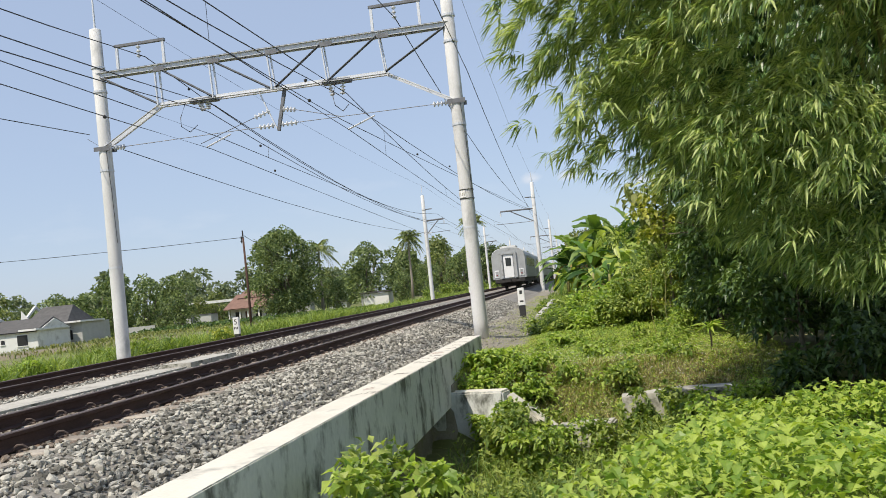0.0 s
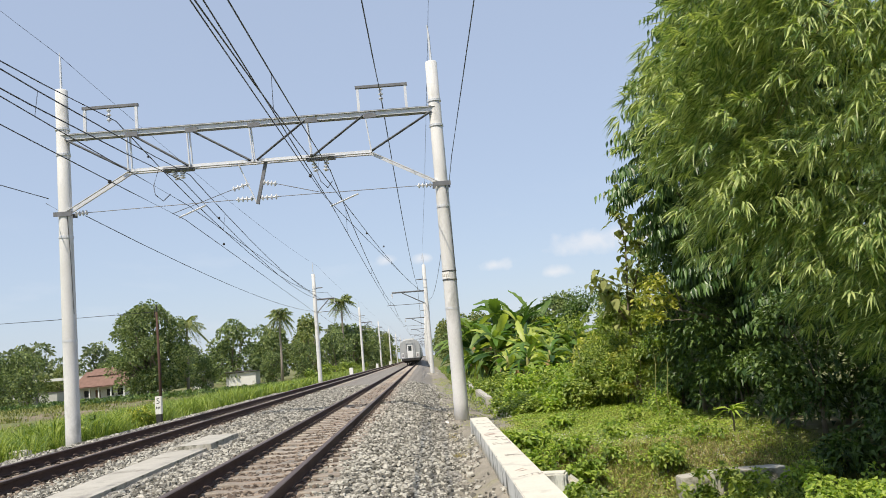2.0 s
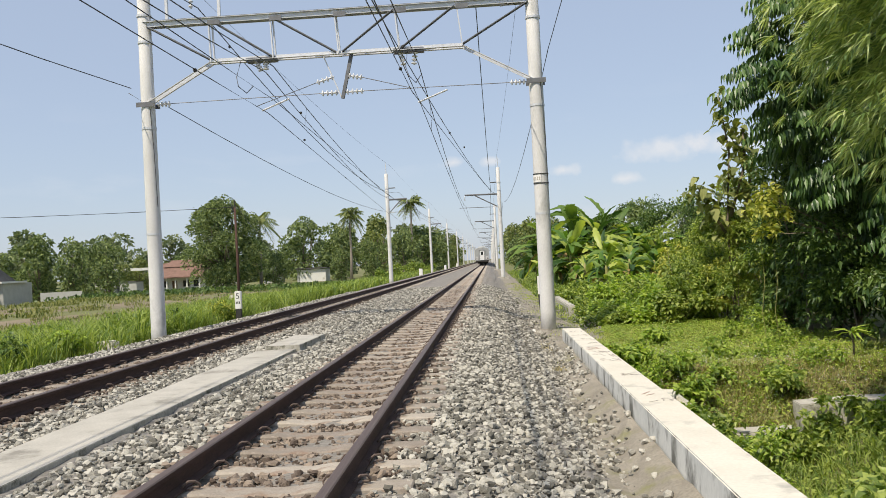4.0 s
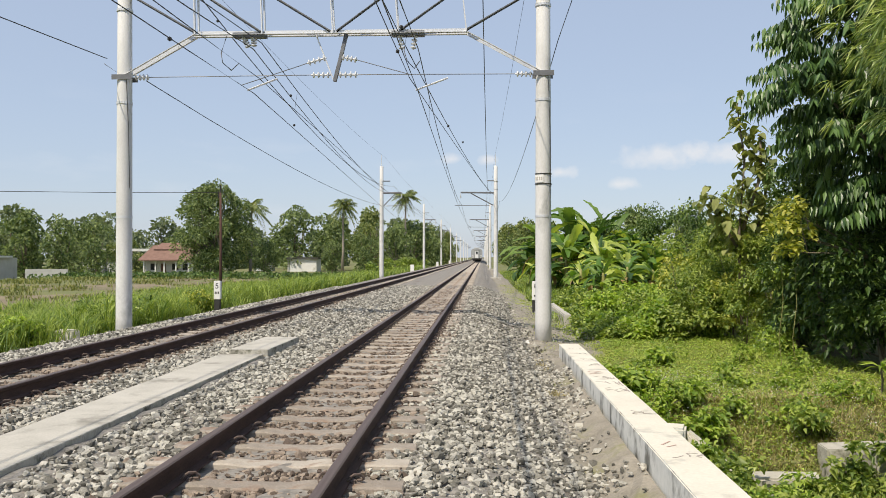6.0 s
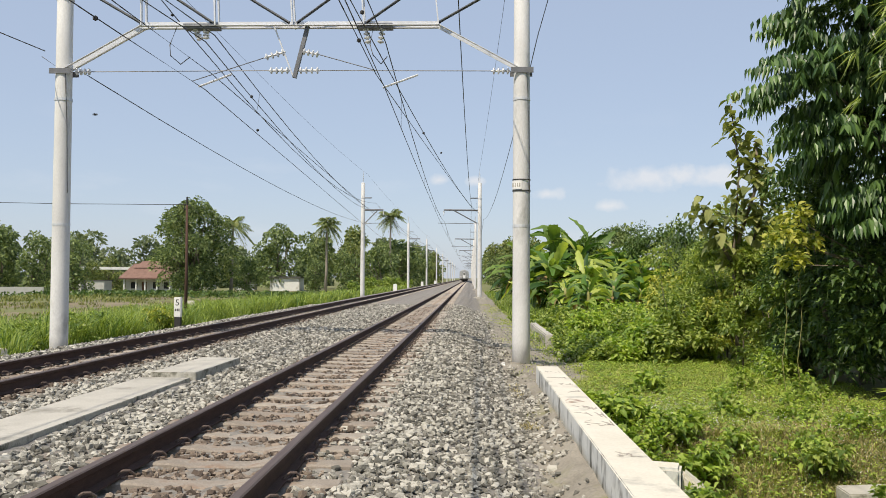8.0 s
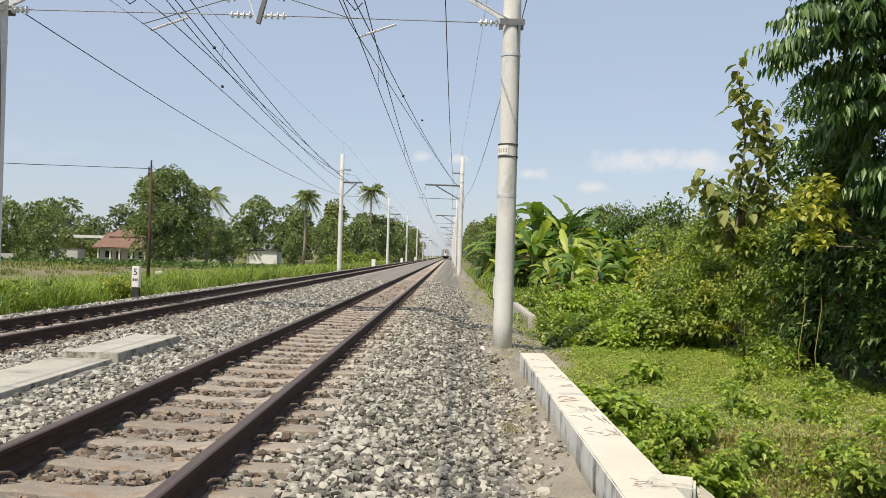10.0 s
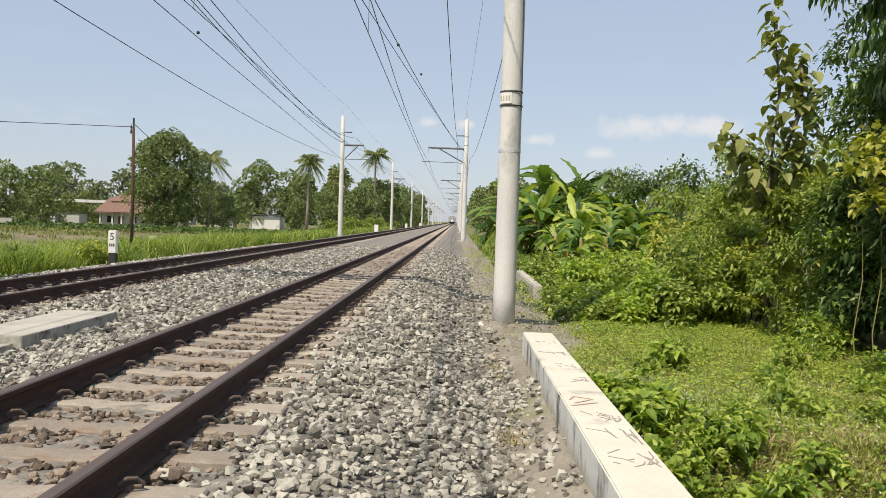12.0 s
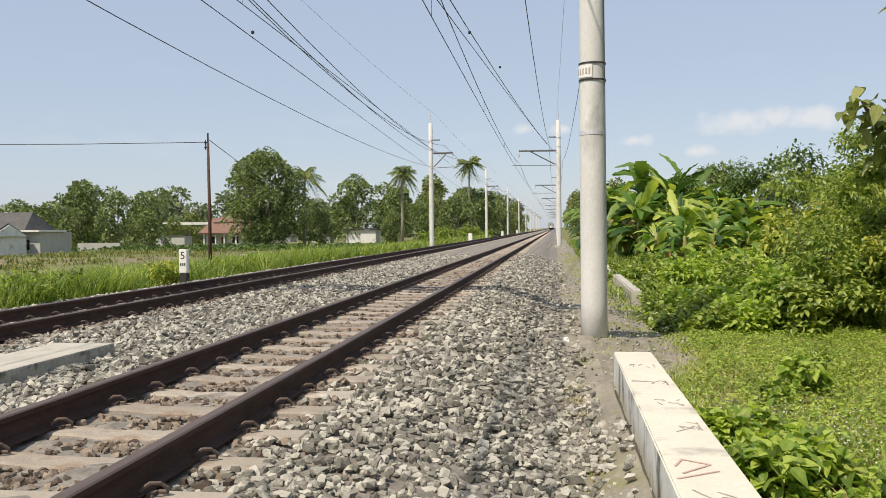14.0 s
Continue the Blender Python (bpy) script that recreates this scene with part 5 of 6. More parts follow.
def blades(name, x, y, length, width, mat, label, lean=0.45, category="grass", lift=0.0):
    n = len(x)
    z = ground_z(x, y) - 0.02 + lift
    a = rng.uniform(0, 6.28, n)
    along = np.stack([np.cos(a) * lean * rng.uniform(0.2, 1.6, n), np.sin(a) * lean * rng.uniform(0.2, 1.6, n), np.ones(n)], 1)
    along = unit(along)
    side = np.stack([-np.sin(a), np.cos(a), np.zeros(n)], 1)
    base = np.stack([x, y, z], 1)
    L = (length * rng.uniform(0.5, 1.3, n))[:, None]
    W = np.broadcast_to(width, n)[:, None]
    mid = base + along * L * 0.55
    bend = np.stack([np.cos(a), np.sin(a), -0.25 * np.ones(n)], 1)
    tip = base + along * L * 0.85 + bend * L * rng.uniform(0.1, 0.45, n)[:, None]
    v = np.stack([base - side * W * 0.4, base + side * W * 0.4, mid + side * W * 0.5, mid - side * W * 0.5, tip], 1).reshape(-1, 3)
    q = np.arange(n)[:, None] * 5
    f = np.concatenate([q + [0, 1, 2], q + [0, 2, 3], q + [3, 2, 4]], 1).reshape(-1, 3)
    return tagged(soup(name, v, f, mat), label, category, kind="stuff")


def scatter(n, x0, x1, y0, y1, clump=0.0, power=1.0):
    if clump:
        c = max(4, n // 40)
        cx, cy = rng.uniform(x0, x1, c), y0 + (y1 - y0) * rng.uniform(0, 1, c) ** power
        k = rng.integers(0, c, n)
        return cx[k] + rng.normal(0, clump, n), cy[k] + rng.normal(0, clump, n)
    return rng.uniform(x0, x1, n), y0 + (y1 - y0) * rng.uniform(0, 1, n) ** power


# tall verge grass beyond the far track
x, y = scatter(40000, -13.5, -8.0, 8, 46, 0.25)
ok = x < np.where((y > 21) & (y < 31.2), -8.75, -7.75 - 0.25 * np.sin(y * 1.3))
x, y = x[ok], y[ok]
tuft = 0.55 + 0.45 * np.sin(x * 1.9 + 1.3 * np.sin(y * 0.8)) * np.sin(y * 1.15 + 0.7) + 0.25 * np.sin(x * 4.1 + y * 3.3)
ok = rng.uniform(0, 1, len(x)) < 0.30 + 0.9 * np.clip(tuft, 0, 1)
blades("tall_grass", x[ok], y[ok], 0.40 + 0.95 * np.clip(tuft[ok], 0, 1.2), 0.024, L_grass, "tall clumpy green verge grass", 0.55)
x, y = scatter(22000, -13.0, -8.5, 11, 60, 0.15)
ok = x < np.where((y > 21) & (y < 31.2), -8.95, -8.2)
blades("reed_grass", x[ok], y[ok], 1.3, 0.024, L_grass, "taller arching reed-like grass clumps on the verge", 0.5)
x, y = scatter(22000, -14.0, -8.1, 46, 150, 0.5)
blades("tall_grass", x[x < -8.0], y[x < -8.0], 1.1, 0.05, L_grass, "tall verge grass further along the line", 0.5)
x, y = scatter(4500, -34, -13, 24, 110, 0.4)
blades("field_grass", x, y, 0.40, 0.05, L_field, "rough field grass between the plots", 0.5)
x, y = scatter(9000, -22, -12.5, 22, 80, 0.25)
blades("field_grass", x, y, 0.65, 0.04, L_grass, "tall green weeds along the field bunds", 0.6)
x, y = scatter(5000, -60, -30, 50, 110, 1.0)
blades("field_grass", x, y, 0.5, 0.10, L_field, "rough grass at the far field edge", 0.5)
x, y = scatter(4200, -50, -12, 96, 112, 0.8)
at = np.stack([x, y, ground_z(x, y) + rng.uniform(0.0, 0.4, len(x))], 1)
v, f = leaves_flat(at, rng.normal(0, 1, (len(x), 3)) + [0, 0, 0.6], 0.55, 0.25)
tagged(soup("crop_strip", v, f, L_dark), "low dark green crop strip at the field edge", "crop", kind="stuff")
# turf right of the wall
x, y = scatter(68000, 3.35, 9.0, 10.95, 22.6)
ok = (x > dirt_edge(y) + rng.normal(0.02, 0.2, len(x))) | (y < 14.8)
blades("turf", x[ok], y[ok], 0.07 + 0.09 * np.clip(0.5 + np.sin(x[ok] * 2.3 + 1.1 * np.sin(y[ok] * 1.7)) * np.sin(y[ok] * 1.9 + 0.6 * x[ok]), 0, 1), 0.010, L_turf, "short patchy grass with tiny white flowers", 0.9)
x, y = scatter(28000, 3.4, 8.0, 11.0, 22.6, 0.22)
ok = ((y < 15.0) | (x > dirt_edge(y) + 0.15)) & (rng.uniform(0, 1, len(x)) < 0.5)
blades("turf", x[ok], y[ok], 0.14, 0.012, L_turf, "longer grass tufts in the turf", 0.7)
x, y = scatter(2600, 3.5, 8.0, 11.3, 15.5, 0.5)
v, f = leaves_flat(np.stack([x, y, ground_z(x, y) + rng.uniform(0.04, 0.13, len(x))], 1), rng.normal(0, 1, (len(x), 3)), 0.016, 0.014, 0)
tagged(soup("tiny_flowers", v, f, L_flower), "tiny white flowers scattered in the turf", "flowers", kind="stuff")
x, y = scatter(9000, 4.3, 8.0, 10.95, 13.2, 0.25)
ok = y > 10.9
blades("dry_grass", x[ok], y[ok], 0.16, 0.010, L_straw, "dry straw-coloured grass patches in the turf", 0.8)
x, y = scatter(8500, 3.4, 8.4, 13.0, 21.5, 0.32)
ok = x > dirt_edge(y)
x, y = x[ok], y[ok]
blades("dry_grass", x, y, 0.13, 0.009, L_straw, "thin dry grass in the turf", 0.9)
# clover-like leaves in the turf
x, y = scatter(17000, 3.45, 8.6, 11.2, 22.4, 0.3)
ok = (x > 3.45) & ((y < 15.0) | (x > dirt_edge(y) + 0.1))
x, y = x[ok], y[ok]
at = np.stack([x, y, ground_z(x, y) + rng.uniform(0.02, 0.12, len(x))], 1)
a = rng.uniform(0, 6.28, len(x))
v, f = leaves(at, np.stack([np.cos(a), np.sin(a), rng.uniform(-0.2, 0.5, len(x))], 1), rng.uniform(0.035, 0.075, len(x)), 0.042, 0.15, 0.1)
tagged(soup("low_weeds", v, f, L_vine), "low bright leafy weeds in the turf", "weeds", kind="stuff")
# grass in the ditch
x, y = scatter(26000, 3.5, 11.5, 3.5, 10.8, 0.4)
ok = (x > 3.35) & (y < 10.75)
blades("ditch_grass", x[ok], y[ok], 0.30, 0.014, L_grass, "bright green grass growing in the ditch", 0.8)
y = rng.uniform(14.9, 26.0, 7000)
x = dirt_edge(y) + rng.normal(0.08, 0.17, len(y))
ok = x > 3.4
blades("turf", x[ok], y[ok], 0.09, 0.009, L_turf, "thin grass creeping over the edge of the dirt", 1.0, lift=0.03)
x, y = scatter(1500, 2.45, 2.95, 4, 15.5, 0.07)
ok = x < 2.93
blades("path_grass", x[ok], y[ok], 0.07, 0.008, L_straw, "dry grass wisps on the dirt beside the parapet", 1.0, lift=0.10)
# sparse grass on the path
x, y = scatter(7500, 2.55, 4.2, 16, 60, 0.2)
blades("path_grass", x, y, 0.055, 0.010, L_turf, "thin grass tufts on the dirt path", 0.9, lift=0.05)
x, y = scatter(9000, 3.25, 5.4, 20.5, 40, 0.16)
ok = x > 3.2 + 0.5 * step(30 - y, 0, 8)
x, y = x[ok], y[ok]
blades("path_grass", x, y, 0.09, 0.010, L_turf, "patchy grass beside the dirt path", 0.9, lift=0.03)
x, y = scatter(500, 2.45, 2.8, 2, 14, 0.10)
blades("path_grass", x, y, 0.08, 0.008, L_turf, "dry grass tufts at the foot of the parapet", 0.9, lift=0.05)
# rough growth on the right verge far away
x, y = scatter(9000, 3.9, 7.5, 24, 120, 0.35)
x = np.maximum(x, 3.7)
blades("verge_grass", x, y, 0.5, 0.03, L_grass, "rough grass on the nearer verge", 0.6)

# broad-leaved creeper carpet in front of the ditch
n = 26000
x, y = rng.uniform(4.6, 12.0, n), rng.uniform(-0.6, 8.2, n)
hump = 0.25 + 0.30 * np.sin(x * 1.7 + 0.6) * np.sin(y * 1.3) + 0.20 * step(x, 5.2, 7.5)
bank = step(x, 4.9, 6.2)
ok = (rng.uniform(0, 1, n) < 0.12 + bank) & (y < 2.2 + 6.0 * step(x, 4.8, 7.0)) & ~((y < 0.9) & (x < 6.4))
x, y, hump = x[ok], y[ok], hump[ok]
zt = np.maximum(ground_z(x, y), -1.35)
at = np.stack([x, y, zt + np.maximum(0.05, hump) * (0.25 + 0.75 * rng.uniform(0, 1, len(x)) ** 0.5) + 0.16], 1)
a = rng.uniform(0, 6.28, len(x))
along = np.stack([np.cos(a), np.sin(a) - 0.3, rng.uniform(-0.55, 0.25, len(x))], 1)
sz = rng.uniform(0.05, 0.11, len(x))
v, f = leaves(at, along, sz, sz * 0.78, 0.18, 0.25)
tagged(soup("creeper_carpet", v, f, L_vine), "carpet of bright green broad-leaved creeper", "creeper", kind="stuff")
n = 5200
x, y = scatter(n, 3.6, 8.0, 3.0, 10.6, 0.35)
ok = (x > 3.4) & (y < 10.8)
x, y = x[ok], y[ok]
at = np.stack([x, y, ground_z(x, y) + 0.06 + 0.32 * rng.uniform(0, 1, len(x)) ** 2], 1)
a = rng.uniform(0, 6.28, len(x))
along = np.stack([np.cos(a), np.sin(a), rng.uniform(-0.4, 0.4, len(x))], 1)
v, f = leaves(at, along, rng.uniform(0.05, 0.11, len(x)), 0.055, 0.15, 0.2)
tagged(soup("ditch_weeds", v, f, L_shrub), "small leafy weeds in the ditch", "weeds", kind="stuff")
for k, (x, y, s, h, n) in enumerate(((3.75, 3.4, 0.4, 0.75, 330), (4.2, 2.5, 0.35, 0.6, 260), (3.65, 5.0, 0.35, 0.6, 260), (3.7, 6.8, 0.35, 0.7, 240), (4.4, 9.6, 0.45, 0.9, 380), (4.75, 9.0, 0.4, 0.8, 300), (3.9, 10.2, 0.3, 0.7, 220), (5.3, 9.9, 0.35, 0.6, 240), (6.5, 10.5, 0.4, 0.6, 300), (7.3, 10.1, 0.45, 0.6, 320), (6.0, 11.7, 0.35, 0.5, 240), (7.9, 10.6, 0.4, 0.7, 300), (6.9, 9.3, 0.4, 0.5, 260), (7.9, 9.2, 0.5, 0.7, 330), (6.15, 10.6, 0.3, 0.5, 240), (6.9, 10.5, 0.32, 0.45, 240), (5.7, 10.3, 0.35, 0.5, 260), (4.25, 10.55, 0.32, 1.0, 330), (4.75, 10.4, 0.35, 0.85, 300), (3.85, 10.75, 0.22, 0.95, 200))):
    shrub(x, y, s, h, n, 0.10, L_vine if k % 2 else L_shrub, "leafy weed growing against the bridge wall", 230 + k, "plant", "weeds at the bridge", 0.6)

# ---- trees across the fields ----
tree((-35.3, 117.5, -1.4), 12.5, 6.3, 64, 22000, 0.38, L_tree, "large broad dark green tree standing in the fields", 0.10, r0=0.45, seed=9, lobe=(0.19, 0.31))


def palm(at, h, fronds, reach, label, seed):
    r = random.Random(seed)
    t = thing("coconut_palm", label, "palm tree", at, "coconut palms")
    b = bmesh.new()
    tube(b, [(0, 0, -0.3), (0.15, 0, h * 0.35), (0.1, 0.1, h * 0.7), (0.25, 0, h)], [0.28, 0.2, 0.17, 0.14], 8)
    part("trunk", b, M_palmbark, t, "", True)
    for i in range(fronds):
        az, el = i * 2.39 + r.uniform(-0.2, 0.2), r.uniform(-1.0, 1.25)
        d = np.array([math.cos(az), math.sin(az), 0.0])
        m = 26
        u = np.linspace(0.08, 1, m)
        pts = np.array([0.25, 0, h]) + d * (reach * u * math.cos(el * 0.9))[:, None] + np.array([0, 0, 1.0]) * (reach * (math.sin(el) * u - 0.55 * u * u))[:, None]
        side = np.array([-d[1], d[0], 0.0])
        A = np.repeat(pts, 2, 0)
        D = np.stack([side, -side], 0)[None].repeat(m, 0).reshape(-1, 3) + d * 0.5 + np.array([0, 0, -0.65]) + rng.normal(0, 0.12, (2 * m, 3))
        v, f = leaves(A, D, reach * 0.28 * np.repeat(np.sin(math.pi * (u * 0.85 + 0.12)), 2) + 0.1, 0.10, 0.1, 0.3)
        soup("frond", v, f, L_palm, t)
    return t


palm((-21.4, 140.5, -1.3), 11.2, 34, 2.7, "coconut palm with a bare pale trunk", 5)
palm((-13.6, 168.0, -1.3), 14.6, 34, 3.0, "tall coconut palm above the trees", 6)
palm((-32.2, 124.0, -1.3), 9.9, 24, 3.2, "coconut palm half hidden behind the large tree", 8)

kinds = [tree((-31.8, 150.0, -1.3), 11.0, 4.6, 18, 3200, 0.58, L_tree, "dense rounded green tree by the fields", 0.12, "tree belt", seed=21),
         tree((-26.5, 158.0, -1.3), 10.0, 4.4, 16, 3200, 0.58, L_tree, "bushy green tree in the belt", 0.10, "tree belt", seed=22),
         tree((-19.0, 160.0, -1.3), 11.5, 4.8, 18, 3200, 0.58, L_palm, "green tree in the belt beside the line", 0.10, "tree belt", seed=23)]
fkinds = [tree((-110, 250, -2.0), 15.0, 8.0, 18, 2000, 1.35, L_far, "horizon tree with haze put into its leaf colour", 0.08, "far trees", seed=31),
          tree((-128, 236, -2.0), 17.5, 7.0, 18, 2000, 1.35, L_far, "tall horizon tree with haze put into its leaf colour", 0.08, "far trees", seed=32)]
rt = random.Random(77)
for x, y, s in ((-13.5, 150, 0.75), (-16.0, 128, 0.5), (-24.0, 146, 0.5), (-12.8, 172, 1.05), (-12.6, 190, 1.0), (-16.5, 200, 1.1), (-12.4, 215, 0.95), (-12.2, 240, 0.95), (-14.0, 262, 1.0), (-12.5, 290, 0.95), (-12.5, 325, 1.0), (-13, 370, 1.1),
                (-22, 178, 1.0), (-29, 175, 1.0), (-37, 172, 0.85), (-44, 184, 0.75), (-51, 192, 0.7), (-56, 186, 0.75), (-31.0, 127, 0.5), (-88, 186, 0.95), (-96, 178, 0.8), (-80, 196, 0.8), (-72, 205, 0.85), (-64, 200, 0.8),
                (-60.5, 136, 0.78), (-66, 135, 0.85), (-73, 138, 0.95), (-77, 178, 0.62), (-81, 140, 0.9), (-104, 140, 1.0), (-88, 142, 0.95), (-96, 140, 0.85)):
    copy_thing(rt.choice(kinds), pose(x, y, -1.4 - 0.07 * min(max(0, -x - 48), 24), 0, 0, rt.uniform(0, 360)) @ Matrix.Diagonal((s * rt.uniform(0.9, 1.15), s, s * rt.uniform(0.88, 1.1), 1)))
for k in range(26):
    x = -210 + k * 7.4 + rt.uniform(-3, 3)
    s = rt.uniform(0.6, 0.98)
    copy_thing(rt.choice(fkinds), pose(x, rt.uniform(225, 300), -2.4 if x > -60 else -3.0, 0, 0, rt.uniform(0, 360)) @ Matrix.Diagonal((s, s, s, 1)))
for k in range(17):
    x, y = 14 + k * 4.5 + rt.uniform(-2, 2), rt.uniform(66, 105)
    s = rt.uniform(0.45, 0.72)
    copy_thing(rt.choice(kinds), pose(x, y, -1.0, 0, 0, rt.uniform(0, 360)) @ Matrix.Diagonal((s, s, s, 1)))
for x, y, s in ((9.5, 70, 0.5), (7.5, 80, 0.5), (7.0, 95, 0.55), (8.0, 112, 0.6), (7.5, 132, 0.65), (8.5, 155, 0.7), (8, 185, 0.8), (9, 220, 0.85), (9, 265, 0.9), (9, 320, 1.0), (22, 62, 0.55), (29, 58, 0.5)):
    copy_thing(rt.choice(kinds), pose(x, y, -1.0, 0, 0, rt.uniform(0, 360)) @ Matrix.Diagonal((s, s, s, 1)))
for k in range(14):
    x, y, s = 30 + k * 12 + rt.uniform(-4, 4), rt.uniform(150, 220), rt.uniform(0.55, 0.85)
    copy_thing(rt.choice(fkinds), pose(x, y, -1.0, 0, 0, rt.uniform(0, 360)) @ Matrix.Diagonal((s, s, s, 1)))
for k, (x, y) in enumerate(((-9.5, 88), (-9.8, 97), (-10.2, 108), (-9.6, 118), (-10, 133), (-9.8, 146), (-9.9, 160))):
    shrub(x, y, 1.3, 2.0, 420, 0.30, L_shrub if k % 2 else L_grass, "roadside bush on the far verge", 260 + k, group="verge bushes")
for k, (x, y) in enumerate(((-9.1, 31.6), (-9.8, 30.0), (-10.6, 33.0), (-11.0, 17.5), (-10.0, 14.5), (-12.0, 20.5), (-12.5, 13.0), (-9.2, 16.0), (-9.4, 22.5), (-10.2, 24.0), (-11.6, 26.0), (-9.6, 27.2), (-13.0, 23.0), (-13.8, 17.0), (-10.8, 12.0), (-12.8, 30.0), (-14.5, 27.0), (-9.3, 36.0), (-9.6, 41.0), (-10.4, 47.0), (-9.5, 54.0), (-10.6, 60.0), (-9.0, 18.2), (-8.9, 13.5), (-9.7, 19.6), (-10.4, 20.6), (-11.6, 15.5), (-10.9, 28.6), (-12.2, 33.5), (-9.0, 25.3), (-13.2, 36.0), (-11.2, 38.5), (-14.8, 21.0), (-12.0, 42.0))):
    shrub(x, y, 0.7, 0.9, 420, 0.14, L_yellow if k < 1 else (L_shrub, L_shrub, L_vine, L_dark)[k % 4], "leafy bush among the tall verge grass", 280 + k, group="verge bushes")

# ---- houses across the fields ----
M_plaster = material("white_plaster", (0.60, 0.60, 0.57), (0.74, 0.74, 0.71), 0.9, scale=1.0, fine=12.0, bump=0.1, stain=(0.45, 0.44, 0.40), stain_scale=0.8)
M_grey = material("bare_render", (0.36, 0.36, 0.34), (0.50, 0.50, 0.47), 0.95, scale=1.2, fine=15.0, bump=0.2)
M_tile = material("clay_roof_tile", (0.15, 0.088, 0.066), (0.26, 0.155, 0.12), 0.9, scale=1.5, fine=9.0, bump=0.5, stain=(0.16, 0.10, 0.075), stain_scale=0.5)
M_slate = material("grey_roof_sheet", (0.06, 0.058, 0.056), (0.13, 0.125, 0.12), 0.85, scale=1.5, fine=10.0, bump=0.4)
M_dark = material("dark_opening", (0.012, 0.012, 0.012), (0.03, 0.03, 0.03), 0.5, scale=2.0, fine=10.0, bump=0)
M_wood = material("brown_door_wood", (0.10, 0.05, 0.03), (0.19, 0.10, 0.06), 0.7, scale=4.0, fine=30.0, bump=0.2)


def roof_bm(x0, x1, y0, y1, z, rise, over=0.5, hip=0.0):
    """A gabled or hipped roof with its ridge along x and some thickness."""
    b = bmesh.new()
    x0, x1, y0, y1 = x0 - over, x1 + over, y0 - over, y1 + over
    ym = (y0 + y1) / 2
    low = [(x0, y0, z), (x1, y0, z), (x1, y1, z), (x0, y1, z)]
    rid = [(x0 + hip, ym, z + rise), (x1 - hip, ym, z + rise)]
    for dz in (0.0, -0.16):
        v = [b.verts.new((p[0], p[1], p[2] + dz)) for p in low + rid]
        b.faces.new((v[0], v[1], v[5], v[4]))
        b.faces.new((v[2], v[3], v[4], v[5]))
        if hip or not dz:
            b.faces.new((v[1], v[2], v[5]))
            b.faces.new((v[3], v[0], v[4]))
    return b


def simple_part(name, dims, mat, parent, label="", bevel=0.02):
    b = bmesh.new()
    box(b, *dims, bevel)
    return part(name, b, mat, parent, label)


# house with a clay-tile roof and a columned porch
hz = -2.2
h = thing("house", "low white house with a red clay-tile roof and porch columns", "house", (-62.6, 172.0, hz))
simple_part("wall", (-5.0, 5.2, 2.5, 9.5, -0.3, 2.95), M_plaster, h)
part("roof", roof_bm(-5.2, 5.4, 0.4, 9.8, 2.95, 3.0, 0.4, 1.3), M_tile, h, "red clay-tile hipped roof")
part("upper_roof", roof_bm(-3.4, 2.5, 3.4, 9.0, 5.1, 1.4, 0.2, 0.6), M_tile, h)
for x in (-4.6, -2.2, -0.4, 2.0, 4.6):
    simple_part("column", (x - 0.14, x + 0.14, 0.6, 0.9, -0.3, 2.9), M_plaster, h)
simple_part("door", (-1.7, -0.7, 2.42, 2.5, 0, 2.2), M_wood, h)
for x in (-3.9, 0.6, 2.8):
    w = simple_part("window", (x, x + 1.3, 2.42, 2.5, 0.9, 2.2), M_dark, h)
    simple_part("frame", (x - 0.08, x + 1.38, 2.38, 2.44, 2.2, 2.3), M_plaster, w)
for x0, x1, y, zt, m in ((-77.2, -73.3, 167, 0.25, M_grey), (-72.8, -69.2, 168, 0.25, M_grey), (-56.0, -50.5, 176, 0.4, M_grey)):
    s = thing("shed", "small bare-walled shed beside the house", "shed", ((x0 + x1) / 2, y, hz), "sheds")
    hw = (x1 - x0) / 2
    simple_part("wall", (-hw, hw, 0, 3.5, -0.3, zt - hz), m, s)
    simple_part("roof", (-hw - 0.2, hw + 0.2, -0.2, 3.7, zt - hz, zt - hz + 0.12), M_slate, s)
# small white building between the palms
s = thing("shed", "small white building with a flat dark roof edge", "shed", (-29.3, 147.0, -1.05), "sheds")
simple_part("wall", (-2.2, 2.4, 0, 4, -0.3, 2.0), M_plaster, s)
simple_part("roof", (-2.8, 2.7, -0.4, 4.3, 2.1, 2.3), M_slate, s, "dark sheet roof")
simple_part("annex", (-2.7, -2.25, 0.3, 3.5, -0.3, 2.0), M_grey, s)
s = thing("shed", "low pale roadside stall under the trees", "shed", (-37.0, 150.0, -1.3), "sheds")
simple_part("wall", (-1.6, 1.6, 0, 2.5, -0.3, 1.2), M_plaster, s)
simple_part("roof", (-2.0, 2.0, -0.5, 2.8, 1.35, 1.5), M_slate, s)
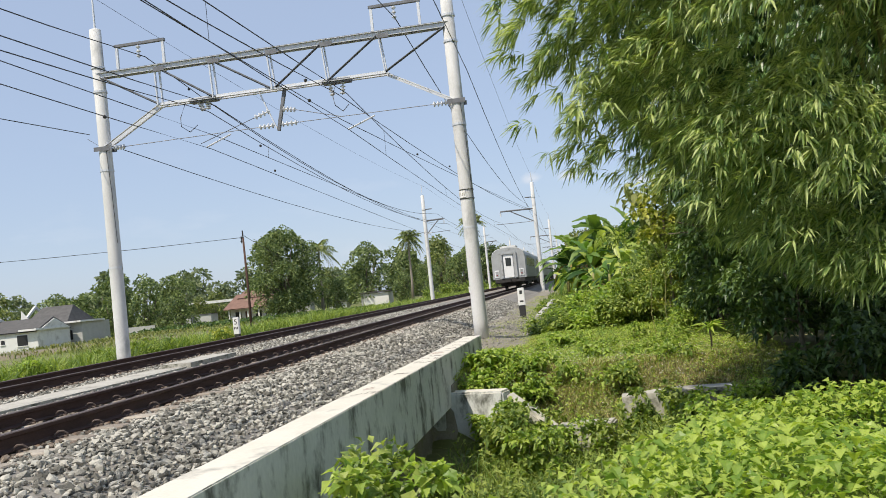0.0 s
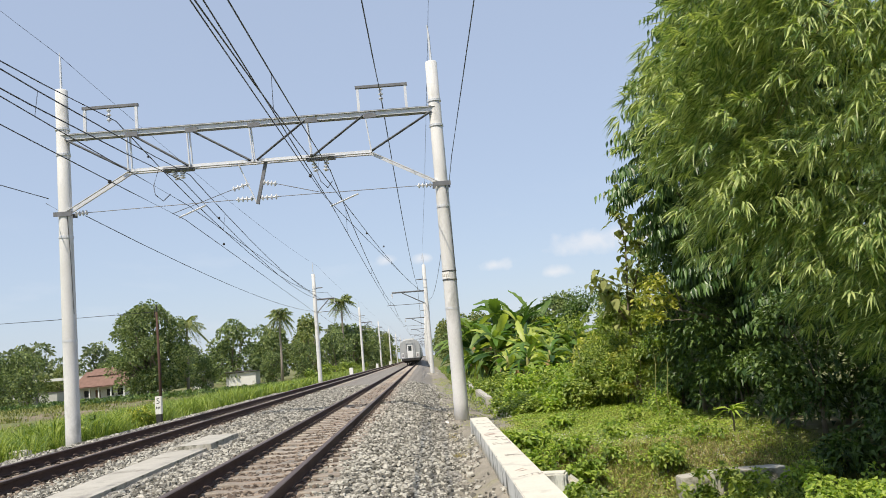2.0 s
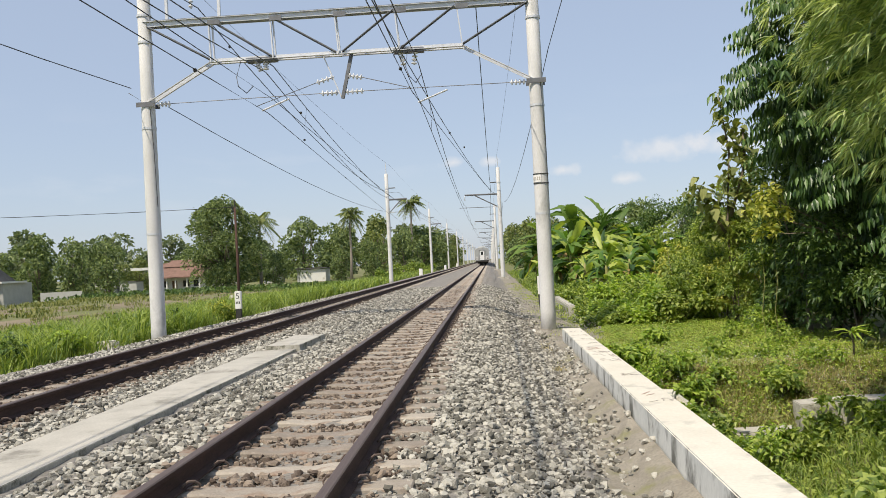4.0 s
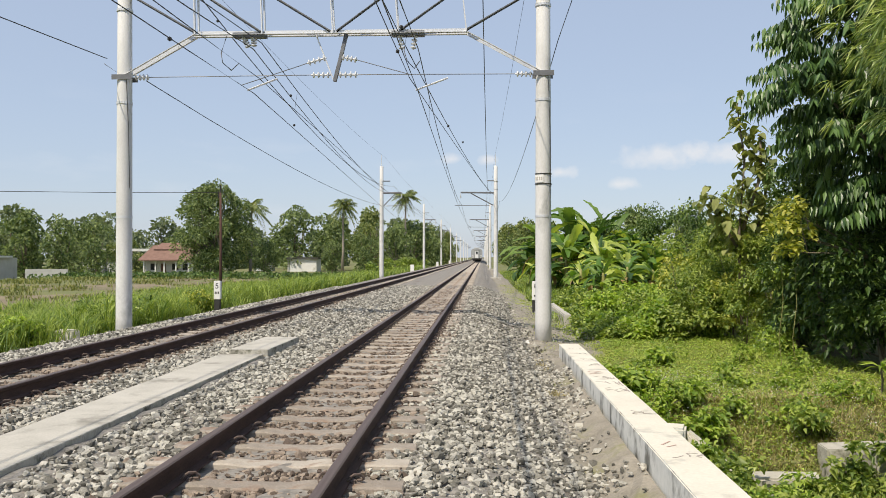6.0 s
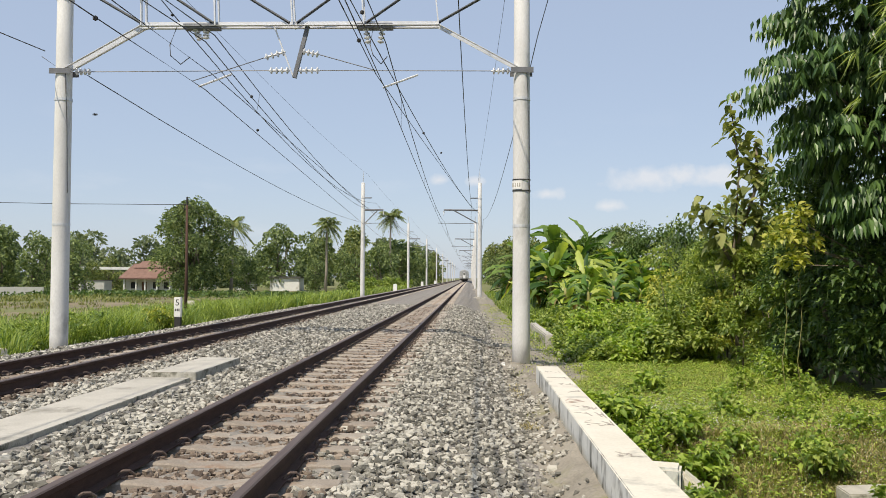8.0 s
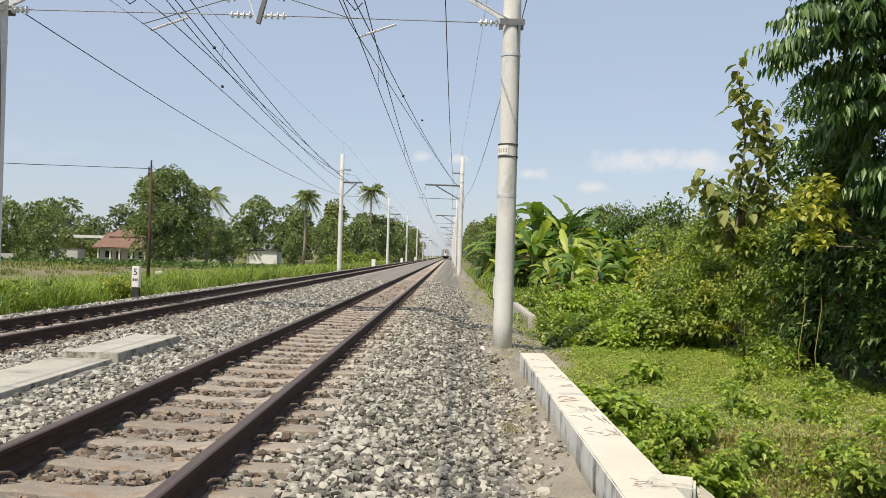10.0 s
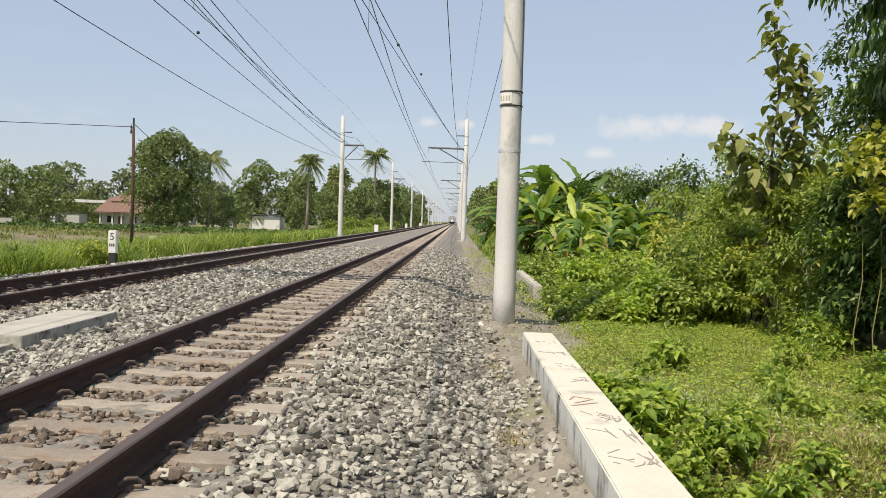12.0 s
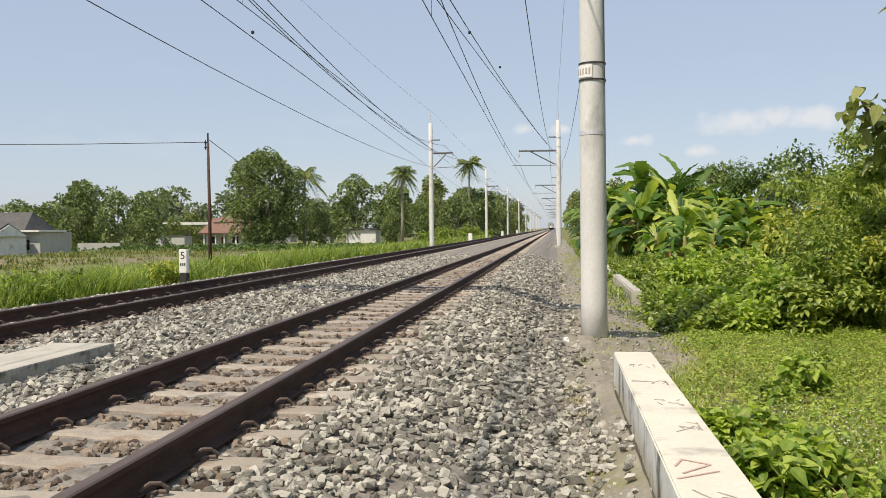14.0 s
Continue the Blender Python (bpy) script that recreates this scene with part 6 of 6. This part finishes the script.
# row of new houses with grey roofs and white gable walls
for k, (x, y, w, zw, rise) in enumerate(((-74.0, 120.0, 10.0, 3.75, 2.9), (-74.6, 111.0, 8.4, 3.2, 1.8), (-83.9, 111.0, 8.4, 3.2, 1.8), (-93.2, 111.0, 8.4, 3.2, 1.8))):
    t = thing("house", "new plastered house with a grey pitched roof and white gable wall", "house", (x, y, -2.5), "row houses")
    simple_part("wall", (-w / 2, w / 2, 0, 8, -0.3, zw), M_grey if k == 0 else M_plaster, t)
    part("roof", roof_bm(-w / 2 + 0.3, w / 2 - (2.6 if k == 0 else 0.3), 0, 8, zw, rise, 0.35, 1.3 if k == 0 else 0.0), M_slate, t, "grey tiled pitched roof")
    b = bmesh.new()
    for ya, yb in ((-0.5, 4.0), (8.5, 4.0)):
        beam(b, (-w / 2 - 0.1, ya, zw - 0.05), (-w / 2 - 0.1, yb, zw + rise + 0.22), 0.35, 0.35)
    part("verge", b, M_plaster, t, "white verge wall")
    b = bmesh.new()
    vs = [b.verts.new(p) for p in ((-w / 2 - 0.12, -0.06, zw - 0.4), (-w / 2 + 2.6, -0.06, zw - 0.4), (-w / 2 + 0.2, -0.06, zw + rise * 0.9), (-w / 2 - 0.12, 0.1, zw - 0.4), (-w / 2 + 2.6, 0.1, zw - 0.4), (-w / 2 + 0.2, 0.1, zw + rise * 0.9))]
    for q in ((0, 1, 2), (5, 4, 3), (0, 3, 4, 1), (1, 4, 5, 2), (2, 5, 3, 0)):
        b.faces.new([vs[i] for i in q])
    if k:
        b.free()
        b = bmesh.new()
        e = w / 2 + 0.08
        vs = [b.verts.new(p) for p in ((e, 0.0, zw - 0.05), (e, 8.0, zw - 0.05), (e, 4.0, zw + rise * 0.86), (e + 0.16, 0.0, zw - 0.05), (e + 0.16, 8.0, zw - 0.05), (e + 0.16, 4.0, zw + rise * 0.86))]
        for q in ((0, 1, 2), (5, 4, 3), (0, 3, 4, 1), (1, 4, 5, 2), (2, 5, 3, 0)):
            b.faces.new([vs[i] for i in q])
        part("gable", b, M_plaster, t, "white end gable")
    if k == 0:
        part("gable", b, M_plaster, t, "white front gable")
    for xa, xb, za, zb in ((w / 2 - 3.2, w / 2 - 1.6, 1.2, 2.7), (-1.6, -1.0, 1.6, 2.2), (-3.4, -2.8, 1.6, 2.2)):
        win = simple_part("window", (xa, xb, -0.06, 0.02, za, zb), M_dark, t)
        simple_part("sill", (xa - 0.1, xb + 0.1, -0.14, 0.0, za - 0.14, za), M_plaster, win)
    simple_part("porch_slab", (w / 2 - 2.4, w / 2 + 0.4, -0.9, 6.0, zw, zw + 0.28), M_plaster, t)
wall_bar("boundary_wall", [(-64.0, 121.0), (-58.5, 122.5)], [-0.4, -0.4], -2.0, 0.2, M_grey, "grey boundary wall beside the houses", 0.02)
wall_bar("far_roof_wall", [(-84, 190), (-70, 192)], [3.2, 3.2], 2.6, 0.3, M_plaster, "long pale wall between far trees", 0.0)

# ---- signs and poles ----


def text_part(parent, body, size, m, mat, name="lettering"):
    cu = bpy.data.curves.new(name, "FONT")
    cu.body, cu.size, cu.align_x, cu.align_y, cu.extrude = body, size, "CENTER", "CENTER", 0.002
    tmp = new(name, cu)
    me = bpy.data.meshes.new_from_object(tmp.evaluated_get(bpy.context.evaluated_depsgraph_get()))
    bpy.data.objects.remove(tmp)
    me.materials.append(mat)
    ob = new(name, me)
    ob.parent, ob.matrix_basis = parent, m
    return ob


km = thing("distance_post", "white distance post with a black foot beside the far track", "sign", (-8.19, 30.86, -0.75), "distance posts")
simple_part("foot", (-0.105, 0.105, -0.08, 0.08, -0.1, 0.56), M_black, km, "black painted foot", 0.012)
board = simple_part("board", (-0.12, 0.12, -0.09, 0.09, 0.56, 1.24), M_sign, km, "white painted head", 0.015)
text_part(board, "5", 0.30, pose(0, -0.093, 1.05, 90, 0, 0), M_black)
b = bmesh.new()
for dx in (-0.06, 0.0, 0.06):
    box(b, dx - 0.018, dx + 0.018, -0.095, -0.089, 0.76, 0.85)
part("small_marks", b, M_black, board)
mk = thing("distance_post", "white marker post with a black foot beside the path", "sign", (3.42, 30.4, -0.72), "distance posts")
simple_part("foot", (-0.12, 0.12, -0.07, 0.07, -0.1, 0.55), M_black, mk, "black painted foot", 0.012)
board = simple_part("board", (-0.13, 0.13, -0.08, 0.08, 0.55, 1.22), M_sign, mk, "white painted head", 0.015)
b = bmesh.new()
for z0, z1, w in ((0.98, 1.12, 0.05), (0.68, 0.74, 0.07)):
    box(b, -w, w, -0.086, -0.079, z0, z1)
part("small_marks", b, M_black, board)
far_mark = thing("distance_post", "small white marker post far along the line", "sign", (-6.3, 96.0, -0.6), "distance posts")
simple_part("board", (-0.2, 0.2, -0.12, 0.12, -0.1, 1.1), M_sign, far_mark, "", 0.02)
for y in (150.0, 205.0):
    copy_thing(far_mark, pose(-6.3, y, -0.6))
stub = thing("concrete_block", "small weathered white concrete block on the ballast edge", "block", (-8.0, 18.9, -0.6))
simple_part("block", (-0.24, 0.24, -0.16, 0.16, -0.1, 0.30), M_white, stub, "", 0.03)
graves = thing("white_marker", "small white stone marker in the field", "marker", (-17.2, 60.0, -1.2))
simple_part("stone", (-0.25, 0.25, -0.15, 0.15, -0.1, 0.75), M_white, graves, "", 0.05)
litter = thing("litter", "crumpled scrap of white plastic on the dirt", "litter", (2.55, 19.0, -0.56))
b = bmesh.new()
bmesh.ops.create_icosphere(b, subdivisions=2, radius=0.07)
for v in b.verts:
    v.co = v.co * (0.7 + 0.6 * noise.noise(v.co * 20)) * Vector((1, 1, 0.5)).length / 1.5
part("scrap", b, M_sign, litter)

wp = thing("wooden_pole", "slim rust-brown utility pole with a small bracket", "utility pole", (-10.03, 37.2, -1.1))
b = bmesh.new()
tube(b, [(0, 0, -0.3), (0.02, 0, 2.8), (0, 0, 5.3)], [0.075, 0.062, 0.05], 8)
part("pole", b, M_rust, wp, "", True)
b = bmesh.new()
tube(b, [(0, 0, 5.2), (0, 0, 5.65)], 0.035, 6)
part("top_pin", b, M_black, wp)
b = bmesh.new()
insulator(b, (-0.09, 0, 5.05), (-0.09, 0, 5.4), 2, 0.05)
part("insulator", b, M_black, wp)
for a, c, sag in (((-10.08, 37.2, 4.22), (-60.0, 22.0, 6.5), 0.9), ((-9.98, 37.2, 4.3), (-30.0, 130.0, 4.5), 1.0)):
    b = bmesh.new()
    tube(b, [Vector(a).lerp(Vector(c), u / 12) - Vector((0, 0, sag * 4 * u / 12 * (1 - u / 12))) for u in range(13)], 0.014, 5)
    tagged(mesh_ob("service_wire", b, M_wire), "slack service cable from the slim pole", "cable", "service wires")

# ---- blue posts made of old steel sleepers ----


def blue_post(x, y, top, turn, label, wide=1.0):
    t = thing("fence_post", label, "fence post", (x, y, -0.7), "blue fence posts")
    t.rotation_euler = (0, 0, radians(turn))
    prof = [(0.0, 0.0), (0.024, 0.0), (0.036, 0.036), (0.054, 0.036), (0.066, 0.004), (0.146, 0.0), (0.153, 0.105), (0.146, 0.107),
            (0.138, 0.012), (0.070, 0.016), (0.060, 0.047), (0.030, 0.047), (0.020, 0.012), (0.006, 0.012), (0.004, 0.042), (-0.003, 0.042)]
    prof = [(px * wide, py) for px, py in prof]
    h = top + 0.7
    for name, z0, z1, m, lab in (("lower_part", -0.2, 1.33, M_bluewhite, "white-painted chipped lower part"), ("upper_part", 1.33, h, M_blue, "blue-painted rusty upper part")):
        b = bmesh.new()
        n = len(prof)
        zs = np.linspace(z0, z1, 6)
        rings = [[b.verts.new((px, py, z + (rng.normal(0, 0.004) if i == 5 and m is M_blue else 0))) for px, py in prof] for i, z in enumerate(zs)]
        for p, q in zip(rings, rings[1:]):
            for k in range(n):
                b.faces.new((p[k], p[(k + 1) % n], q[(k + 1) % n], q[k]))
        b.faces.new(rings[0])
        b.faces.new(rings[-1])
        bmesh.ops.triangulate(b, faces=[f for f in b.faces if len(f.verts) > 4])
        part(name, b, m, t, lab)
    for z in (h - 0.10, h - 0.55):
        b = bmesh.new()
        lathe(b, [(0.0035, 0.0), (0.0035, 0.002), (0.002, 0.003)], (0.105 * wide, 0.0025, z), 8, (0, -1, 0))
        part("rivet", b, M_rust, t)
    return t


for x, y, top, turn, wide in ((3.305, -0.95, 1.0, 2, 0.84), (3.285, -1.48, 1.035, -1, 0.93), (3.285, -1.97, 1.01, 1, 1.0), (3.25, -2.35, 1.01, -2, 1.0), (3.19, -2.72, 1.0, 3, 1.0)):
    blue_post(x, y, top, turn, "upright old steel sleeper painted blue, chipped and rusty", wide)

# ---- train ----
M_steel = material("train_side_paint", (0.13, 0.145, 0.13), (0.21, 0.225, 0.205), 0.4, 0.2, scale=1.0, fine=8.0, bump=0.05)
M_train = material("train_end_paint", (0.30, 0.31, 0.31), (0.43, 0.44, 0.435), 0.5, 0.1, scale=1.5, fine=12.0, bump=0.05, stain=(0.22, 0.21, 0.19), stain_scale=2.5)
M_troof = material("train_roof", (0.46, 0.46, 0.44), (0.62, 0.62, 0.59), 0.8, scale=1.0, fine=9.0)
M_tdark = material("train_underframe", (0.02, 0.02, 0.02), (0.055, 0.05, 0.045), 0.85, scale=3.0, fine=20.0)
M_tglass = material("tinted_window", (0.02, 0.025, 0.025), (0.04, 0.045, 0.045), 0.1, scale=2.0, fine=10.0, bump=0)
M_tdoor = material("white_train_door", (0.70, 0.70, 0.69), (0.80, 0.80, 0.79), 0.5, scale=3.0, fine=20.0, bump=0.05)
M_tlamp = bpy.data.materials.new("red_tail_lamp")
M_tlamp.use_nodes = True
M_tlamp.node_tree.nodes["Principled BSDF"].inputs["Base Color"].default_value = (0.22, 0.02, 0.02, 1)


def carriage_body():
    b = bmesh.new()
    w, n = 1.48, 0
    sec = [(-w, 0.95), (-w, 2.9), (-w * 0.93, 3.25), (-w * 0.72, 3.52), (-w * 0.35, 3.66), (0, 3.70), (w * 0.35, 3.66), (w * 0.72, 3.52), (w * 0.93, 3.25), (w, 2.9), (w, 0.95)]
    ys = [0, 0.12, 19.9, 20.0]
    rings = [[b.verts.new((x * (0.985 if y in (0, 20.0) else 1), y, z - (0.03 if y in (0, 20.0) and z > 3 else 0))) for x, z in sec] for y in ys]
    for p, q in zip(rings, rings[1:]):
        for k in range(len(sec)):
            f = b.faces.new((p[k], p[(k + 1) % len(sec)], q[(k + 1) % len(sec)], q[k]))
            f.material_index = 1 if 1 < k < 8 else 0
    for r in (rings[0], rings[-1]):
        f = b.faces.new(r)
        f.material_index = 2
    return b


train = thing("train", "grey passenger train running away along the nearer track", "train", (0, 70, 0))
for c in range(7):
    y0 = c * 20.8
    cb = mesh_ob("carriage", carriage_body(), [M_steel, M_troof, M_train])
    cb.parent, cb.location = train, (0, y0, 0)
    for sx in (-1, 1):
        for k in range(10):
            b = bmesh.new()
            box(b, sx * 1.478 - 0.012, sx * 1.478 + 0.012, 2.2 + k * 1.6, 3.4 + k * 1.6, 1.95, 2.75, 0.01)
            part("window", b, M_tglass, cb)
        for yy in (0.5, 18.6):
            b = bmesh.new()
            box(b, sx * 1.480 - 0.012, sx * 1.480 + 0.012, yy, yy + 0.8, 1.0, 2.9, 0.01)
            part("side_door", b, M_train, cb)
    simple_part("underframe", (-1.25, 1.25, 0.3, 19.7, 0.55, 0.94), M_tdark, cb)
    simple_part("equipment_box", (-1.15, 1.15, 7.5, 12.5, 0.28, 0.56), M_tdark, cb, "", 0.04)
    for yy in (3.0, 17.0):
        simple_part("bogie", (-0.95, 0.95, yy - 1.5, yy + 1.5, 0.30, 0.60), M_tdark, cb, "", 0.05)
        for dy in (-1.05, 1.05):
            for sx in (-0.567, 0.567):
                b = bmesh.new()
                lathe(b, [(0.02, -0.07), (0.40, -0.07), (0.43, -0.05), (0.43, 0.03), (0.36, 0.05), (0.1, 0.07)], (sx, yy + dy, 0.425), 16, (1, 0, 0))
                part("wheel", b, M_tdark, cb)
    if c == 0:
        end = cb
d = simple_part("end_door", (-0.42, 0.42, -0.06, 0.0, 1.02, 3.05), M_tdoor, end, "white gangway door in the carriage end")
d = simple_part("door_window", (-0.24, 0.24, -0.075, -0.06, 2.05, 2.75), M_tglass, end)
for x in (-0.62, 0.62):
    simple_part("gangway_frame", (x - 0.12, x + 0.12, -0.16, 0.0, 1.0, 3.2), M_train, end)
simple_part("gangway_top", (-0.74, 0.74, -0.16, 0.0, 3.05, 3.22), M_train, end)
for x in (-1.08, 1.08):
    w = simple_part("lamp_panel", (x - 0.20, x + 0.20, -0.05, 0.0, 1.10, 1.75), M_tdoor, end)
    simple_part("lamp_recess", (x - 0.13, x + 0.13, -0.058, -0.05, 1.2, 1.65), M_train, w)
    b = bmesh.new()
    lathe(b, [(0.06, 0.0), (0.06, 0.025), (0.035, 0.03)], (x, -0.058, 1.32), 10, (0, -1, 0))
    part("tail_lamp", b, M_tlamp, w)
simple_part("coupler", (-0.12, 0.12, -0.55, 0.3, 0.62, 0.90), M_tdark, end, "", 0.03)
simple_part("buffer_beam", (-1.3, 1.3, -0.05, 0.3, 0.62, 0.95), M_tdark, end)
simple_part("roof_unit", (-0.7, 0.7, 1.5, 4.0, 3.66, 3.86), M_troof, end, "", 0.05)

# ---- birds ----
M_bird = material("dark_plumage", (0.02, 0.02, 0.022), (0.06, 0.055, 0.05), 0.7, scale=20.0, fine=100.0, bump=0)


def swallow(label):
    t = thing("swallow", label, "bird", (0, 0, 0), "birds")
    b = bmesh.new()
    lathe(b, [(0.004, -0.10), (0.022, -0.05), (0.028, 0.0), (0.022, 0.05), (0.006, 0.085)], (0, 0, 0), 8, (1, 0, 0))
    part("body", b, M_bird, t)
    for sy in (-1, 1):
        b = bmesh.new()
        vs = [b.verts.new(p) for p in ((0.035, 0, 0.005), (-0.035, 0, 0.005), (-0.02, sy * 0.10, 0.045), (0.03, sy * 0.09, 0.045), (-0.09, sy * 0.20, 0.03))]
        b.faces.new((vs[0], vs[1], vs[2], vs[3]))
        b.faces.new((vs[3], vs[2], vs[4]))
        bmesh.ops.solidify(b, geom=list(b.faces), thickness=0.004)
        part("wing", b, M_bird, t)
    b = bmesh.new()
    vs = [b.verts.new(p) for p in ((-0.08, 0.012, 0), (-0.08, -0.012, 0), (-0.17, -0.03, 0), (-0.13, 0, 0), (-0.17, 0.03, 0))]
    b.faces.new(vs)
    bmesh.ops.solidify(b, geom=list(b.faces), thickness=0.003)
    part("tail", b, M_bird, t)
    return t


bird_a, bird_b = swallow("small dark swallow crossing over the line"), swallow("small dark swallow high above the fields")


TRAIN = [(t, pose(0, 73.0 + 26.4 * t, 0)) for t in (0.0, 3.5, 7.0, 10.5, 14.0)]
BIRD_A = [(0.0, pose(-112, 24, 11)), (5.5, pose(-28, 23, 5)), (6.9, pose(-5.67, 22, 3.9, 8)), (7.1, pose(-2.2, 22, 3.62, -12)), (7.3, pose(1.06, 22, 3.67, 10)),
          (7.5, pose(3.78, 22, 3.61, -8)), (7.7, pose(6.27, 22, 3.87, 12)), (9.0, pose(25, 24, 6)), (14.0, pose(98, 30, 14))]
BIRD_B = [(0.0, pose(-115, 30, 9)), (8.4, pose(-5.6, 30, 6.65, 10)), (8.7, pose(-1.68, 30, 6.69, -10)), (14.0, pose(68, 34, 10))]


def motions():
    """All that moves: the train draws away and two birds cross."""
    walk(train, TRAIN)
    walk(bird_a, BIRD_A)
    walk(bird_b, BIRD_B)


motions()
